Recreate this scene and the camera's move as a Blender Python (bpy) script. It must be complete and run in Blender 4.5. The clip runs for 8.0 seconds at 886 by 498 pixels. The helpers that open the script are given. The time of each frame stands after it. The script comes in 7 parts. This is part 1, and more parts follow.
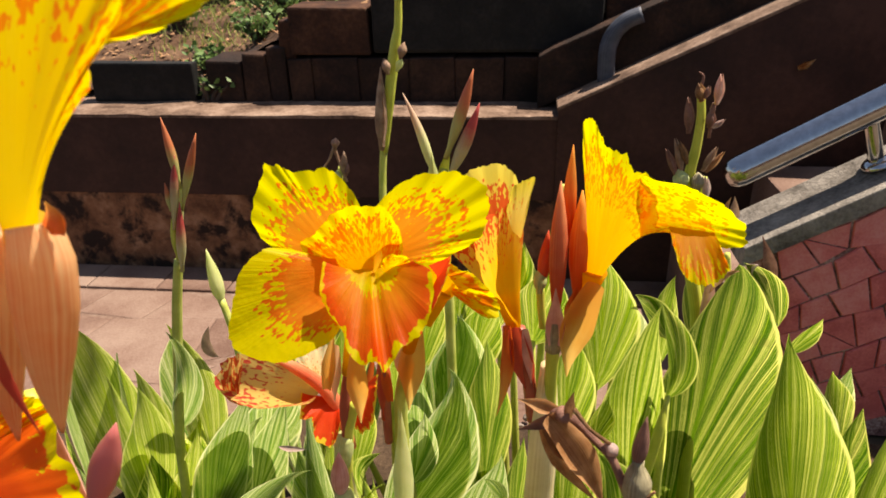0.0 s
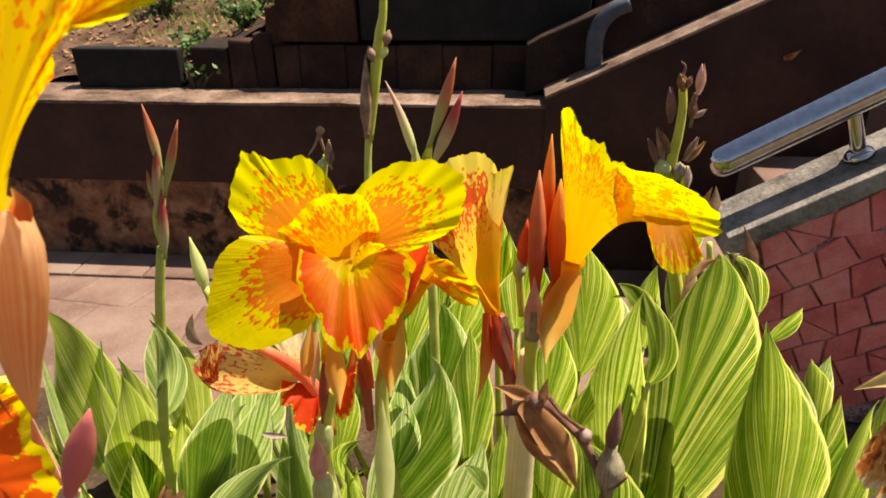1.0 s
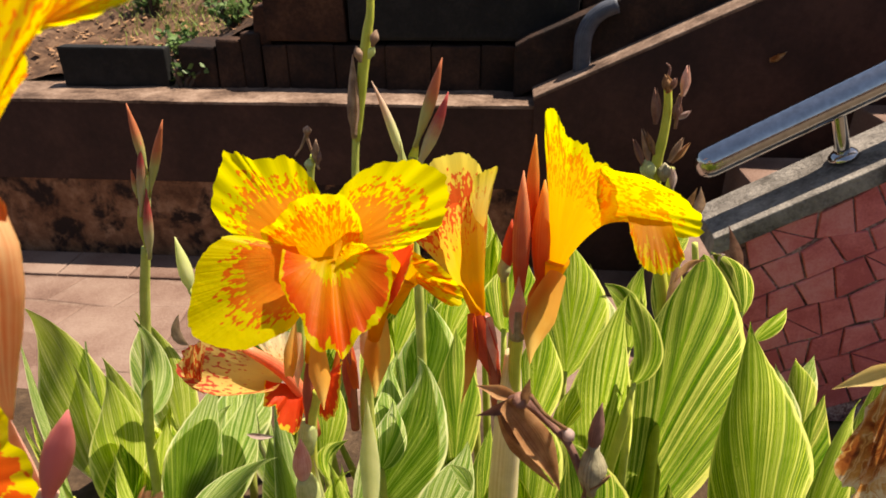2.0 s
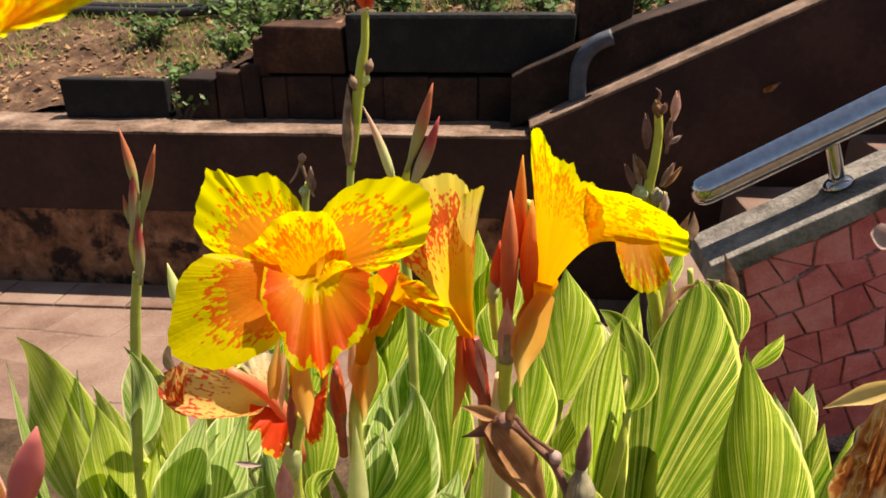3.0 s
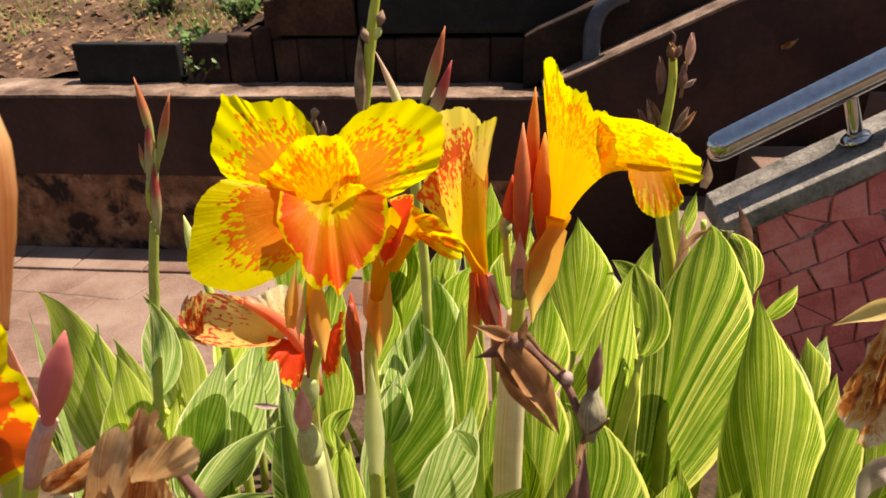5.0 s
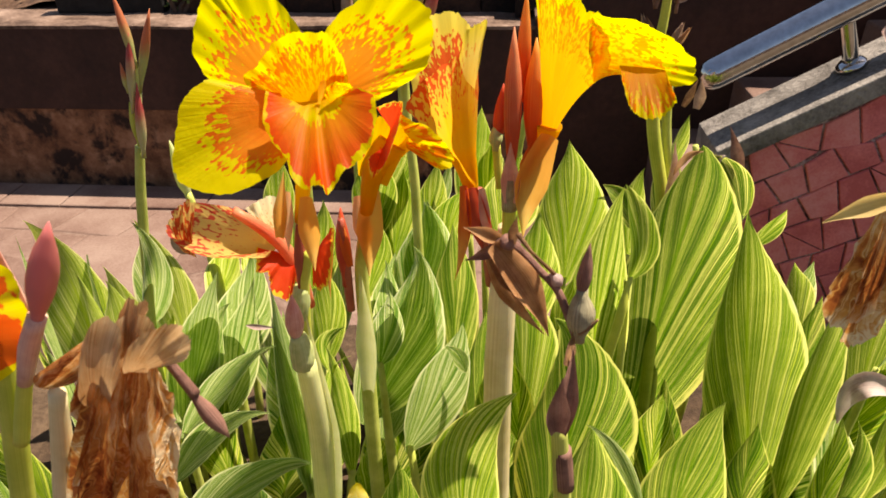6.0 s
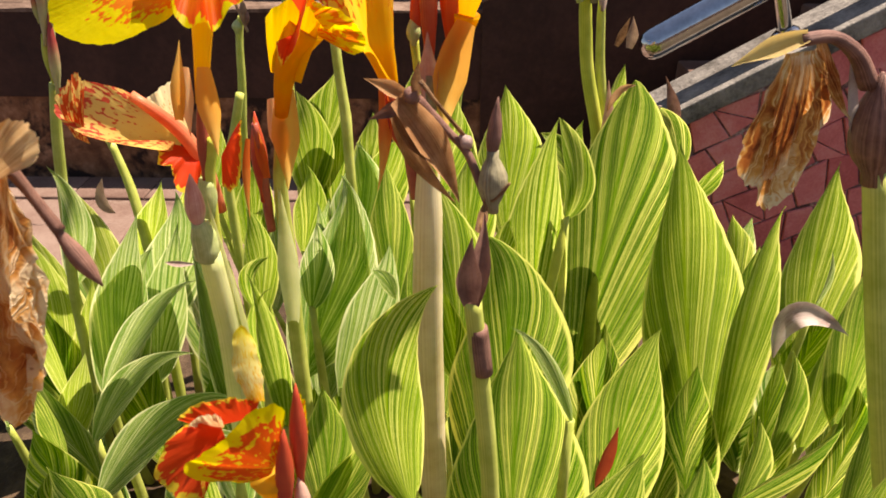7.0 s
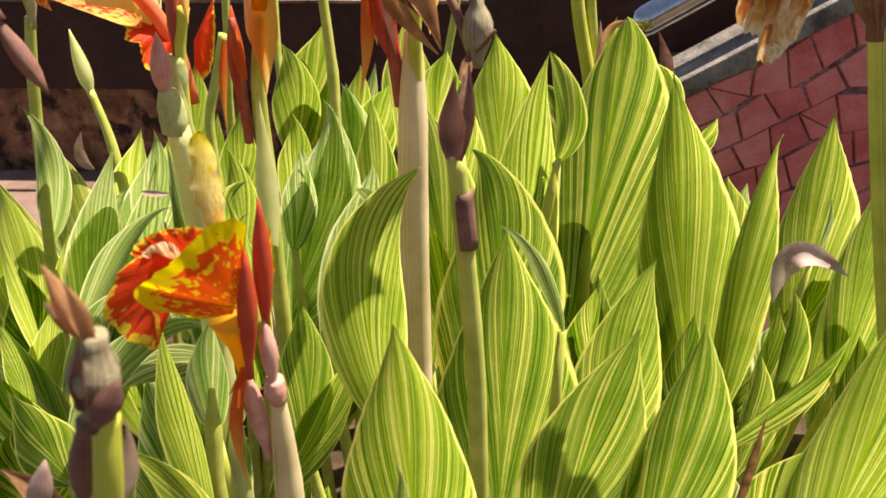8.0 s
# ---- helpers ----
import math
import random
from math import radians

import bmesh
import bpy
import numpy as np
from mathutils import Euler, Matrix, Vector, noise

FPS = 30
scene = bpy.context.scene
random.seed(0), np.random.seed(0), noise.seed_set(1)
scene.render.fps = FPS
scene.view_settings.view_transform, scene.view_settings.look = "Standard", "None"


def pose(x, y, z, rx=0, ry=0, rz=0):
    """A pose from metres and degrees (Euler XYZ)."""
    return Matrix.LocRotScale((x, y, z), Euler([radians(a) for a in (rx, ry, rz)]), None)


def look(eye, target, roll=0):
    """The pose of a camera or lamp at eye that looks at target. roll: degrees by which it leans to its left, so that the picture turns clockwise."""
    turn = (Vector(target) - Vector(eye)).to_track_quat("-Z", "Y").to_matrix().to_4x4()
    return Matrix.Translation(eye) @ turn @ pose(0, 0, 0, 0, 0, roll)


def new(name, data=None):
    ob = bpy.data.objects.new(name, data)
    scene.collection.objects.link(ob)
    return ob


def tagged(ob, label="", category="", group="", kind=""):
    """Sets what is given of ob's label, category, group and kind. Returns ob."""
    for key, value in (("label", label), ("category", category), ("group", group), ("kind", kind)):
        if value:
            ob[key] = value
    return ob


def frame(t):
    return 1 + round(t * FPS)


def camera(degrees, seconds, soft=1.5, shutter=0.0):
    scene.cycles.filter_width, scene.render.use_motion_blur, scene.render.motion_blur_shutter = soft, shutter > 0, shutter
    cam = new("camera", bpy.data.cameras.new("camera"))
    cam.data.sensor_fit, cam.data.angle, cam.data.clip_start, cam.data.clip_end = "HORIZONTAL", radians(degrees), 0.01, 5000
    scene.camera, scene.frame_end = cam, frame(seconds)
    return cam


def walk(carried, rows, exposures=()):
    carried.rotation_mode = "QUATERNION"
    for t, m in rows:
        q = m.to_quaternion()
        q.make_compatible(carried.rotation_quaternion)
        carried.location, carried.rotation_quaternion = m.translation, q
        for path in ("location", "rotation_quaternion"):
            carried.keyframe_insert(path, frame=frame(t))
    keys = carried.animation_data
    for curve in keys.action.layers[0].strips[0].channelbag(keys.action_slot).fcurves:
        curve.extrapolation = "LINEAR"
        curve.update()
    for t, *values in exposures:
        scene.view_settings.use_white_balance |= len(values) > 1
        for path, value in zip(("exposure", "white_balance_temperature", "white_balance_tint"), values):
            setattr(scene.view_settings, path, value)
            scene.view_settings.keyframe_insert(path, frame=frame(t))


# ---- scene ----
cam = camera(66.0, 8.0, 1.65)
cam.data.dof.use_dof, cam.data.dof.focus_distance, cam.data.dof.aperture_fstop = True, 0.5, 24.0
PATH = [
    (0, (0.2363, 0.2869, 0.8104), (0.0152, 2.0707, -0.0666), -1.58),
    (0.5, (0.2377, 0.2859, 0.8115), (0.0313, 2.0647, -0.0791), -1.25),
    (1, (0.2424, 0.2855, 0.8110), (0.0521, 2.0575, -0.0966), -0.99),
    (2.5, (0.2476, 0.2856, 0.8112), (0.0931, 2.0623, -0.0941), -0.42),
    (3, (0.2530, 0.2858, 0.8041), (0.0874, 2.1014, -0.0183), -0.60),
    (3.5, (0.2565, 0.2859, 0.7995), (0.0828, 2.1208, 0.0230), -0.94),
    (4, (0.2551, 0.2785, 0.7860), (0.0698, 2.0965, -0.0267), -1.35),
    (5.5, (0.2536, 0.2721, 0.7863), (0.0508, 2.0109, -0.1808), -1.47),
    (6, (0.2546, 0.2665, 0.7693), (0.0838, 1.9637, -0.2748), -1.35),
    (6.5, (0.2647, 0.2519, 0.7388), (0.1316, 1.9483, -0.3123), -1.13),
    (7, (0.2796, 0.2468, 0.7025), (0.2208, 1.9738, -0.3045), -0.23),
    (7.5, (0.2905, 0.2343, 0.6554), (0.2300, 1.9894, -0.3016), -0.50),
    (8, (0.2852, 0.2296, 0.6290), (0.2436, 1.9923, -0.3151), 0.11),
]
walk(cam, [(t, look(eye, target, roll)) for t, eye, target, roll in PATH], [(0, 0.95, 7400, 15), (4.2, 0.97, 7400, 15), (8, 1.12, 7250, 19)])

# ---- world, sun ----
world = bpy.data.worlds.new("sky")
scene.world = world
world.use_nodes = True
wn = world.node_tree
sky = wn.nodes.new("ShaderNodeTexSky")
sky.sky_type, sky.sun_disc = "NISHITA", False
SUN_TO = Vector((0.38, 0.17, 0.91)).normalized()
sky.sun_elevation = math.asin(SUN_TO.z)
sky.sun_rotation = math.atan2(SUN_TO.x, SUN_TO.y)
wn.links.new(sky.outputs[0], wn.nodes["Background"].inputs[0])
wn.nodes["Background"].inputs[1].default_value = 0.061
sun = new("sun", bpy.data.lights.new("sun", "SUN"))
sun.data.energy, sun.data.angle, sun.data.color = 5.0, radians(0.53), (1.0, 0.95, 0.86)
sun.matrix_world = look((0, 0, 4), tuple(Vector((0, 0, 4)) - SUN_TO))


# ---- materials ----
class Mat:
    """A small builder for node materials."""

    def __init__(self, name):
        self.m = bpy.data.materials.new(name)
        self.m.use_nodes = True
        self.t = self.m.node_tree
        self.p = self.t.nodes["Principled BSDF"]
        self.out = self.t.nodes["Material Output"]

    def node(self, kind, **kw):
        n = self.t.nodes.new("ShaderNode" + kind)
        for k, v in kw.items():
            if k in n.inputs:
                n.inputs[k].default_value = v
        return n

    def link(self, a, b):
        self.t.links.new(a, b)

    def pos(self):
        return self.node("NewGeometry").outputs["Position"]

    def obj(self):
        return self.node("TexCoord").outputs["Object"]

    def rand(self):
        return self.node("ObjectInfo").outputs["Random"]

    def uv(self):
        s = self.node("SeparateXYZ")
        self.link(self.node("TexCoord").outputs["UV"], s.inputs[0])
        return s.outputs[0], s.outputs[1]

    def noise(self, vec, scale, detail=4.0, rough=0.55, dims="3D", dist=0.0):
        n = self.node("TexNoise")
        n.noise_dimensions = dims
        n.inputs["Scale"].default_value, n.inputs["Detail"].default_value = scale, detail
        n.inputs["Roughness"].default_value, n.inputs["Distortion"].default_value = rough, dist
        if vec is not None:
            self.link(vec, n.inputs["W" if dims == "1D" else "Vector"])
        return n.outputs["Fac"]

    def math(self, op, a, b=0.0, c=0.0, clamp=False):
        n = self.node("Math")
        n.operation, n.use_clamp = op, clamp
        for i, v in enumerate((a, b, c)):
            if isinstance(v, (int, float)):
                n.inputs[i].default_value = v
            else:
                self.link(v, n.inputs[i])
        return n.outputs[0]

    def ramp(self, fac, stops):
        n = self.node("ValToRGB")
        e = n.color_ramp.elements
        while len(e) < len(stops):
            e.new(0.5)
        for k, (p, c) in zip(e, stops):
            k.position, k.color = p, (*c, 1) if len(c) == 3 else c
        self.link(fac, n.inputs[0])
        return n.outputs[0]

    def mix(self, fac, a, b, how="MIX"):
        n = self.node("MixRGB")
        n.blend_type = how
        for i, v in enumerate((fac, a, b)):
            if isinstance(v, (int, float)):
                n.inputs[i].default_value = v
            elif isinstance(v, tuple):
                n.inputs[i].default_value = (*v, 1)
            else:
                self.link(v, n.inputs[i])
        return n.outputs[0]

    def bump(self, height, strength=0.3, dist=0.01):
        n = self.node("Bump")
        n.inputs["Strength"].default_value, n.inputs["Distance"].default_value = strength, dist
        self.link(height, n.inputs["Height"])
        self.link(n.outputs[0], self.p.inputs["Normal"])
        return n.outputs[0]

    def done(self, colour, rough=0.7, metal=0.0, through_light=0.0, spec=0.5, normal=None):
        if isinstance(colour, tuple):
            self.p.inputs["Base Color"].default_value = (*colour, 1)
        else:
            self.link(colour, self.p.inputs["Base Color"])
        if isinstance(rough, float):
            self.p.inputs["Roughness"].default_value = rough
        else:
            self.link(rough, self.p.inputs["Roughness"])
        self.p.inputs["Metallic"].default_value = metal
        self.p.inputs["Specular IOR Level"].default_value = spec
        if through_light:
            tr, mx = self.node("BsdfTranslucent"), self.node("MixShader")
            mx.inputs[0].default_value = through_light
            if isinstance(colour, tuple):
                tr.inputs[0].default_value = (*colour, 1)
            else:
                self.link(colour, tr.inputs[0])
            self.link(self.p.outputs[0], mx.inputs[1])
            self.link(tr.outputs[0], mx.inputs[2])
            self.link(mx.outputs[0], self.out.inputs[0])
        return self.m


def leaf_material(name, dark, mid, pale, cream, thin):
    """Striped canna leaf: bands along the side veins, pale midrib and margin."""
    k = Mat(name)
    u, m = k.uv()
    wob = k.noise(k.obj(), 60, 2)
    side = k.math("ABSOLUTE", k.math("SUBTRACT", u, 0.5))
    half = k.math("MULTIPLY", k.math("GREATER_THAN", u, 0.5), 7.3)
    w = k.math("ADD", k.math("MULTIPLY", m, 128.0), k.math("MULTIPLY", k.rand(), 90.0))
    w = k.math("ADD", k.math("ADD", w, half), k.math("MULTIPLY", wob, 0.5))
    band = k.noise(w, 1.0, 2.2, 0.55, "1D")
    broad = k.noise(w, 0.13, 1.0, 0.5, "1D")
    patch = k.noise(k.obj(), 22, 3)
    f = k.math("ADD", band, k.math("MULTIPLY", k.math("SUBTRACT", broad, 0.5), 0.32))
    f = k.math("ADD", f, k.math("MULTIPLY", k.math("SUBTRACT", patch, 0.5), 0.16))
    col = k.ramp(f, [(0.42, dark), (0.58, mid), (0.66, mid), (0.78, pale)])
    for pitch, strength, lo, hi in ((0.80, 1.0, 0.012, 0.021), (1.45, 0.75, 0.009, 0.018)):
        gap = k.math("ABSOLUTE", k.math("SUBTRACT", k.noise(k.math("ADD", w, 31.7 * pitch), pitch, 0.6, 0.5, "1D"), 0.5))
        line = k.ramp(gap, [(lo, (strength,) * 3), (hi, (0, 0, 0))])
        line = k.math("MULTIPLY", line, k.ramp(k.math("ADD", broad, k.math("MULTIPLY", patch, 0.4)), [(0.56, (0.30, 0.30, 0.30)), (0.78, (1, 1, 1))]))
        col = k.mix(line, col, cream)
    speck = k.math("GREATER_THAN", k.noise(k.obj(), 520, 2), 0.66)
    col = k.mix(k.math("MULTIPLY", speck, 0.14), col, pale)
    rib = k.ramp(side, [(0.0, (1, 1, 1)), (0.010, (1, 1, 1)), (0.022, (0, 0, 0))])
    col = k.mix(k.math("MULTIPLY", rib, 0.7), col, mid)
    rim = k.ramp(k.math("ADD", side, k.math("MULTIPLY", k.math("SUBTRACT", patch, 0.5), 0.08)), [(0.452, (0, 0, 0)), (0.476, (1, 1, 1))])
    col = k.mix(k.math("MULTIPLY", rim, 0.75), col, cream)
    blot = k.ramp(k.noise(k.obj(), 14, 4), [(0.70, (0, 0, 0)), (0.78, (1, 1, 1))])
    col = k.mix(k.math("MULTIPLY", blot, 0.5), col, (0.20, 0.13, 0.04))
    k.bump(f, 0.25, 0.002)
    rough = k.math("ADD", 0.38, k.math("MULTIPLY", patch, 0.25))
    return k.done(col, rough, through_light=thin, spec=0.28)


def limb_material(name, ground, blotch, where, thin=0.62, across=30.0, along=7.0, fade=0.05):
    """Petal with two coats: a ground colour and ragged blotches over it. ground, blotch: colours from foot to outline; where: how hard it is for blotches to show there."""
    k = Mat(name)
    u, s = k.uv()
    cv = k.node("CombineXYZ")
    k.link(k.math("MULTIPLY", u, across), cv.inputs[0])
    k.link(k.math("MULTIPLY", s, along), cv.inputs[1])
    k.link(k.math("MULTIPLY", k.rand(), 40.0), cv.inputs[2])
    n = k.noise(cv.outputs[0], 1.0, 1.5, 0.5, dist=0.2)
    fine = k.noise(k.obj(), 520, 1, 0.5)
    f = k.math("ADD", k.math("MULTIPLY", n, 0.82), k.math("MULTIPLY", fine, 0.18))
    s2 = k.math("ADD", s, k.math("MULTIPLY", k.math("SUBTRACT", k.noise(cv.outputs[0], 0.35, 2, 0.5), 0.5), 0.35))
    level = k.ramp(s, [(p, (v, v, v)) for p, v in where])
    mask = k.math("DIVIDE", k.math("SUBTRACT", f, level), fade, clamp=True)
    c = k.mix(mask, k.ramp(s2, ground), k.ramp(s2, blotch))
    fibre = k.noise(k.math("MULTIPLY", u, 90.0), 1.0, 2, 0.5, "1D")
    c = k.mix(0.07, c, k.ramp(fibre, [(0.3, (0.62, 0.5, 0.45)), (0.7, (1, 1, 1))]), "MULTIPLY")
    sv = k.node("CombineXYZ")
    k.link(k.math("MULTIPLY", u, across * 0.8), sv.inputs[0])
    k.link(k.math("MULTIPLY", s, 1.6), sv.inputs[1])
    streak = k.noise(sv.outputs[0], 1.0, 3, 0.6)
    c = k.mix(k.math("MULTIPLY", mask, 0.34), c, k.ramp(streak, [(0.36, (0.90, 0.50, 0.35)), (0.60, (1, 1, 1))]), "MULTIPLY")
    k.bump(k.math("ADD", fibre, k.math("MULTIPLY", k.noise(k.obj(), 140, 2), 2.5)), 0.24, 0.0015)
    return k.done(c, 0.48, through_light=thin, spec=0.25)


def skin(name, a, b, scale=60, rough=0.5, thin=0.0, along=None, spec=0.4, bump=0.2):
    """Plant skin that goes from colour a to colour b in streaks."""
    k = Mat(name)
    u, s = k.uv()
    n = k.noise(k.obj(), scale, 4, 0.6)
    fibre = k.noise(k.math("MULTIPLY", u, 40.0), 1.0, 3, 0.6, "1D")
    f = k.math("ADD", k.math("MULTIPLY", n, 0.6), k.math("MULTIPLY", fibre, 0.4))
    if along:
        f = k.math("ADD", k.math("MULTIPLY", f, 0.6), k.math("MULTIPLY", k.math("SUBTRACT", s, 0.3), along))
    c = k.ramp(f, [(0.36, a), (0.62, b)])
    k.bump(f, bump, 0.002)
    return k.done(c, rough, through_light=thin, spec=spec)


def papery():
    """Shrivelled petal: rust and umber with cream creases."""
    k = Mat("dry_petal")
    u, v = k.uv()
    n, big = k.noise(k.obj(), 130, 4, 0.65, dist=0.4), k.noise(k.obj(), 34, 3, 0.6)
    crease = k.noise(k.math("ADD", k.math("MULTIPLY", u, 9.0), k.math("MULTIPLY", big, 7.0)), 1.0, 2, 0.5, "1D")
    fold = k.ramp(k.math("ABSOLUTE", k.math("SUBTRACT", crease, 0.5)), [(0.012, (0.16, 0.16, 0.16)), (0.05, (0, 0, 0))])
    f = k.math("ADD", k.math("MULTIPLY", n, 0.34), k.math("ADD", k.math("MULTIPLY", big, 0.50), k.math("MULTIPLY", crease, 0.16)))
    f = k.math("ADD", k.math("ADD", f, k.math("MULTIPLY", fold, 0.7)), k.ramp(v, [(0.0, (0.05, 0.05, 0.05)), (0.35, (0, 0, 0)), (0.80, (0, 0, 0)), (1.0, (0.13, 0.13, 0.13))]))
    col = k.ramp(f, [(0.38, (0.15, 0.032, 0.010)), (0.47, (0.44, 0.13, 0.028)), (0.57, (0.74, 0.36, 0.09)), (0.69, (0.93, 0.74, 0.46))])
    k.bump(k.math("ADD", k.math("MULTIPLY", fold, 2.0), n), 0.7, 0.003)
    return k.done(col, 0.6, through_light=0.5, spec=0.35)


def rough_stone(name, a, b, c, scale, grain=180, rough=0.9, relief=0.5, shift=0.0):
    """Mineral surface with stains at a large and a small scale."""
    k = Mat(name)
    p = k.pos()
    big, small = k.noise(p, scale, 5, 0.6), k.noise(p, grain, 4, 0.6)
    f = k.math("ADD", k.math("MULTIPLY", big, 0.7), k.math("MULTIPLY", small, 0.3))
    if shift:
        f = k.math("ADD", f, k.math("MULTIPLY", k.math("SUBTRACT", k.rand(), 0.5), shift))
    col = k.ramp(f, [(0.36, a), (0.5, b), (0.64, c)])
    k.bump(k.math("ADD", small, k.math("MULTIPLY", big, 2.0)), relief, 0.004)
    return k.done(col, rough, spec=0.3)


LEAF = leaf_material("canna_leaf", (0.065, 0.18, 0.003), (0.26, 0.41, 0.006), (0.70, 0.74, 0.05), (0.98, 0.94, 0.27), 0.77)
# yellower, brighter copy of LEAF: sunlight on the path-side leaves put into the colour
LEAF_GOLD_LIT = leaf_material("canna_leaf_gold_lit", (0.14, 0.26, 0.008), (0.42, 0.54, 0.02), (0.80, 0.80, 0.14), (0.99, 0.95, 0.36), 0.80)
LEAF_PALE = leaf_material("canna_leaf_pale", (0.085, 0.22, 0.020), (0.30, 0.44, 0.055), (0.72, 0.76, 0.28), (0.97, 0.95, 0.52), 0.75)
LEAF_DARK = leaf_material("canna_leaf_dark", (0.034, 0.125, 0.002), (0.14, 0.30, 0.004), (0.56, 0.62, 0.04), (0.95, 0.91, 0.23), 0.72)
LEMON, AMBER, FLARE, SCARLET = (0.88, 0.79, 0.006), (0.94, 0.52, 0.008), (0.92, 0.21, 0.010), (0.82, 0.06, 0.012)
LIMB = limb_material("petal_blotched", [(0.0, AMBER), (0.25, LEMON)], [(0.10, (0.95, 0.32, 0.012)), (0.45, (0.98, 0.36, 0.022)), (0.62, (0.95, 0.26, 0.012)), (0.9, (0.92, 0.22, 0.01))], [(0.0, 0.1), (0.36, 0.30), (0.58, 0.47), (0.78, 0.54), (0.93, 0.74)], 0.70, 44.0, 12.0)
LIMB_LOW = limb_material("petal_wide_rim", [(0.0, AMBER), (0.25, LEMON)], [(0.10, (0.93, 0.26, 0.015)), (0.42, (0.98, 0.35, 0.022)), (0.58, (0.92, 0.22, 0.01)), (0.9, (0.86, 0.15, 0.01))], [(0.0, 0.1), (0.40, 0.30), (0.58, 0.46), (0.76, 0.58), (0.86, 0.78)], 0.70, 46.0, 11.0)
LIMB_THROAT = limb_material("petal_throat_dots", [(0.0, (0.94, 0.50, 0.006)), (0.36, (0.93, 0.58, 0.006)), (0.62, (0.93, 0.68, 0.006)), (0.85, LEMON)], [(0.2, (0.95, 0.40, 0.008)), (0.6, (0.94, 0.30, 0.010)), (0.9, (0.93, 0.22, 0.012))], [(0.20, 0.62), (0.34, 0.50), (0.55, 0.46), (0.78, 0.45), (0.88, 0.54), (0.96, 0.72)], 0.74, 74.0, 9.0)
LIMB_LIP = limb_material("petal_lip", [(0.0, AMBER), (0.24, LEMON), (0.8, LEMON)], [(0.15, (0.95, 0.40, 0.01)), (0.45, (0.96, 0.32, 0.016)), (0.78, (0.92, 0.16, 0.012)), (1.0, (0.90, 0.13, 0.012))], [(0.10, 0.80), (0.24, 0.42), (0.50, 0.12), (0.84, 0.32), (0.97, 0.56)], 0.74, 34.0, 6.0)
LIMB_SPENT = limb_material("petal_spent_blotched", [(0.0, (0.88, 0.52, 0.10)), (0.5, (0.88, 0.60, 0.16)), (1.0, (0.84, 0.56, 0.16))], [(0.2, (0.78, 0.18, 0.06)), (0.8, (0.70, 0.09, 0.05))], [(0.1, 0.72), (0.4, 0.60), (0.75, 0.53), (1.0, 0.44)], 0.6, 34.0, 12.0)
LIMB_RUSTY = limb_material("petal_rusty_frill", [(0.0, (0.88, 0.60, 0.12)), (1.0, (0.90, 0.66, 0.20))], [(0.2, (0.62, 0.08, 0.02)), (0.8, (0.70, 0.12, 0.03))], [(0.0, 0.45), (0.7, 0.42), (1.0, 0.52)], 0.45, 18.0, 5.0)
LIMB_UPRIGHT = limb_material("petal_cream_yellow_rim", [(0.0, AMBER), (0.3, (0.93, 0.82, 0.36)), (0.8, (0.92, 0.80, 0.20)), (1.0, LEMON)], [(0.2, (0.90, 0.50, 0.03)), (0.8, (0.90, 0.70, 0.02))], [(0.1, 0.5), (0.8, 0.56), (1.0, 0.5)], 0.7)
LIMB_CREAM = limb_material("petal_cream", [(0.0, (0.90, 0.72, 0.30)), (1.0, (0.92, 0.84, 0.50))], [(0.2, (0.86, 0.40, 0.12)), (0.8, (0.84, 0.36, 0.14))], [(0.1, 0.55), (0.8, 0.62), (1.0, 0.66)], 0.6)
LIMB_RED = limb_material("petal_scarlet_edge", [(0.0, SCARLET), (0.6, (0.92, 0.62, 0.04)), (1.0, (0.92, 0.66, 0.05))], [(0.1, SCARLET), (0.8, (0.82, 0.08, 0.015))], [(0.0, 0.1), (0.70, 0.26), (0.90, 0.46), (1.0, 0.58)], 0.55, 24.0, 5.0)
LIMB_SIDE = limb_material("petal_side_bloom", [(0.0, AMBER), (0.3, (0.94, 0.62, 0.006)), (1.0, LEMON)], [(0.2, (0.92, 0.34, 0.01)), (0.9, (0.92, 0.28, 0.01))], [(0.0, 0.7), (0.4, 0.50), (0.8, 0.44), (1.0, 0.56)], 0.62, 20.0, 4.0)
LIMB_MOUTH = limb_material("petal_mouth_red", [(0.0, AMBER), (0.5, (0.92, 0.66, 0.06)), (1.0, (0.88, 0.72, 0.10))], [(0.2, (0.84, 0.13, 0.02)), (0.8, (0.80, 0.14, 0.03))], [(0.0, 0.35), (0.55, 0.38), (0.78, 0.52), (0.94, 0.70)], 0.62, 32.0, 10.0)
LIMB_FUNNEL = limb_material("petal_funnel_freckled", [(0.0, (0.88, 0.48, 0.012)), (0.5, (0.92, 0.58, 0.02)), (1.0, (0.90, 0.68, 0.10))], [(0.2, FLARE), (0.9, (0.84, 0.14, 0.03))], [(0.0, 0.9), (0.50, 0.66), (0.80, 0.50), (1.0, 0.44)], 0.66, 34.0, 14.0)
LIMB_FLAP = limb_material("petal_faded_flap", [(0.0, (0.90, 0.62, 0.08)), (0.5, (0.92, 0.72, 0.14)), (1.0, (0.90, 0.76, 0.06))], [(0.2, (0.88, 0.42, 0.06)), (0.9, (0.86, 0.36, 0.05))], [(0.0, 0.75), (0.5, 0.58), (1.0, 0.66)], 0.6, 16.0, 6.0)
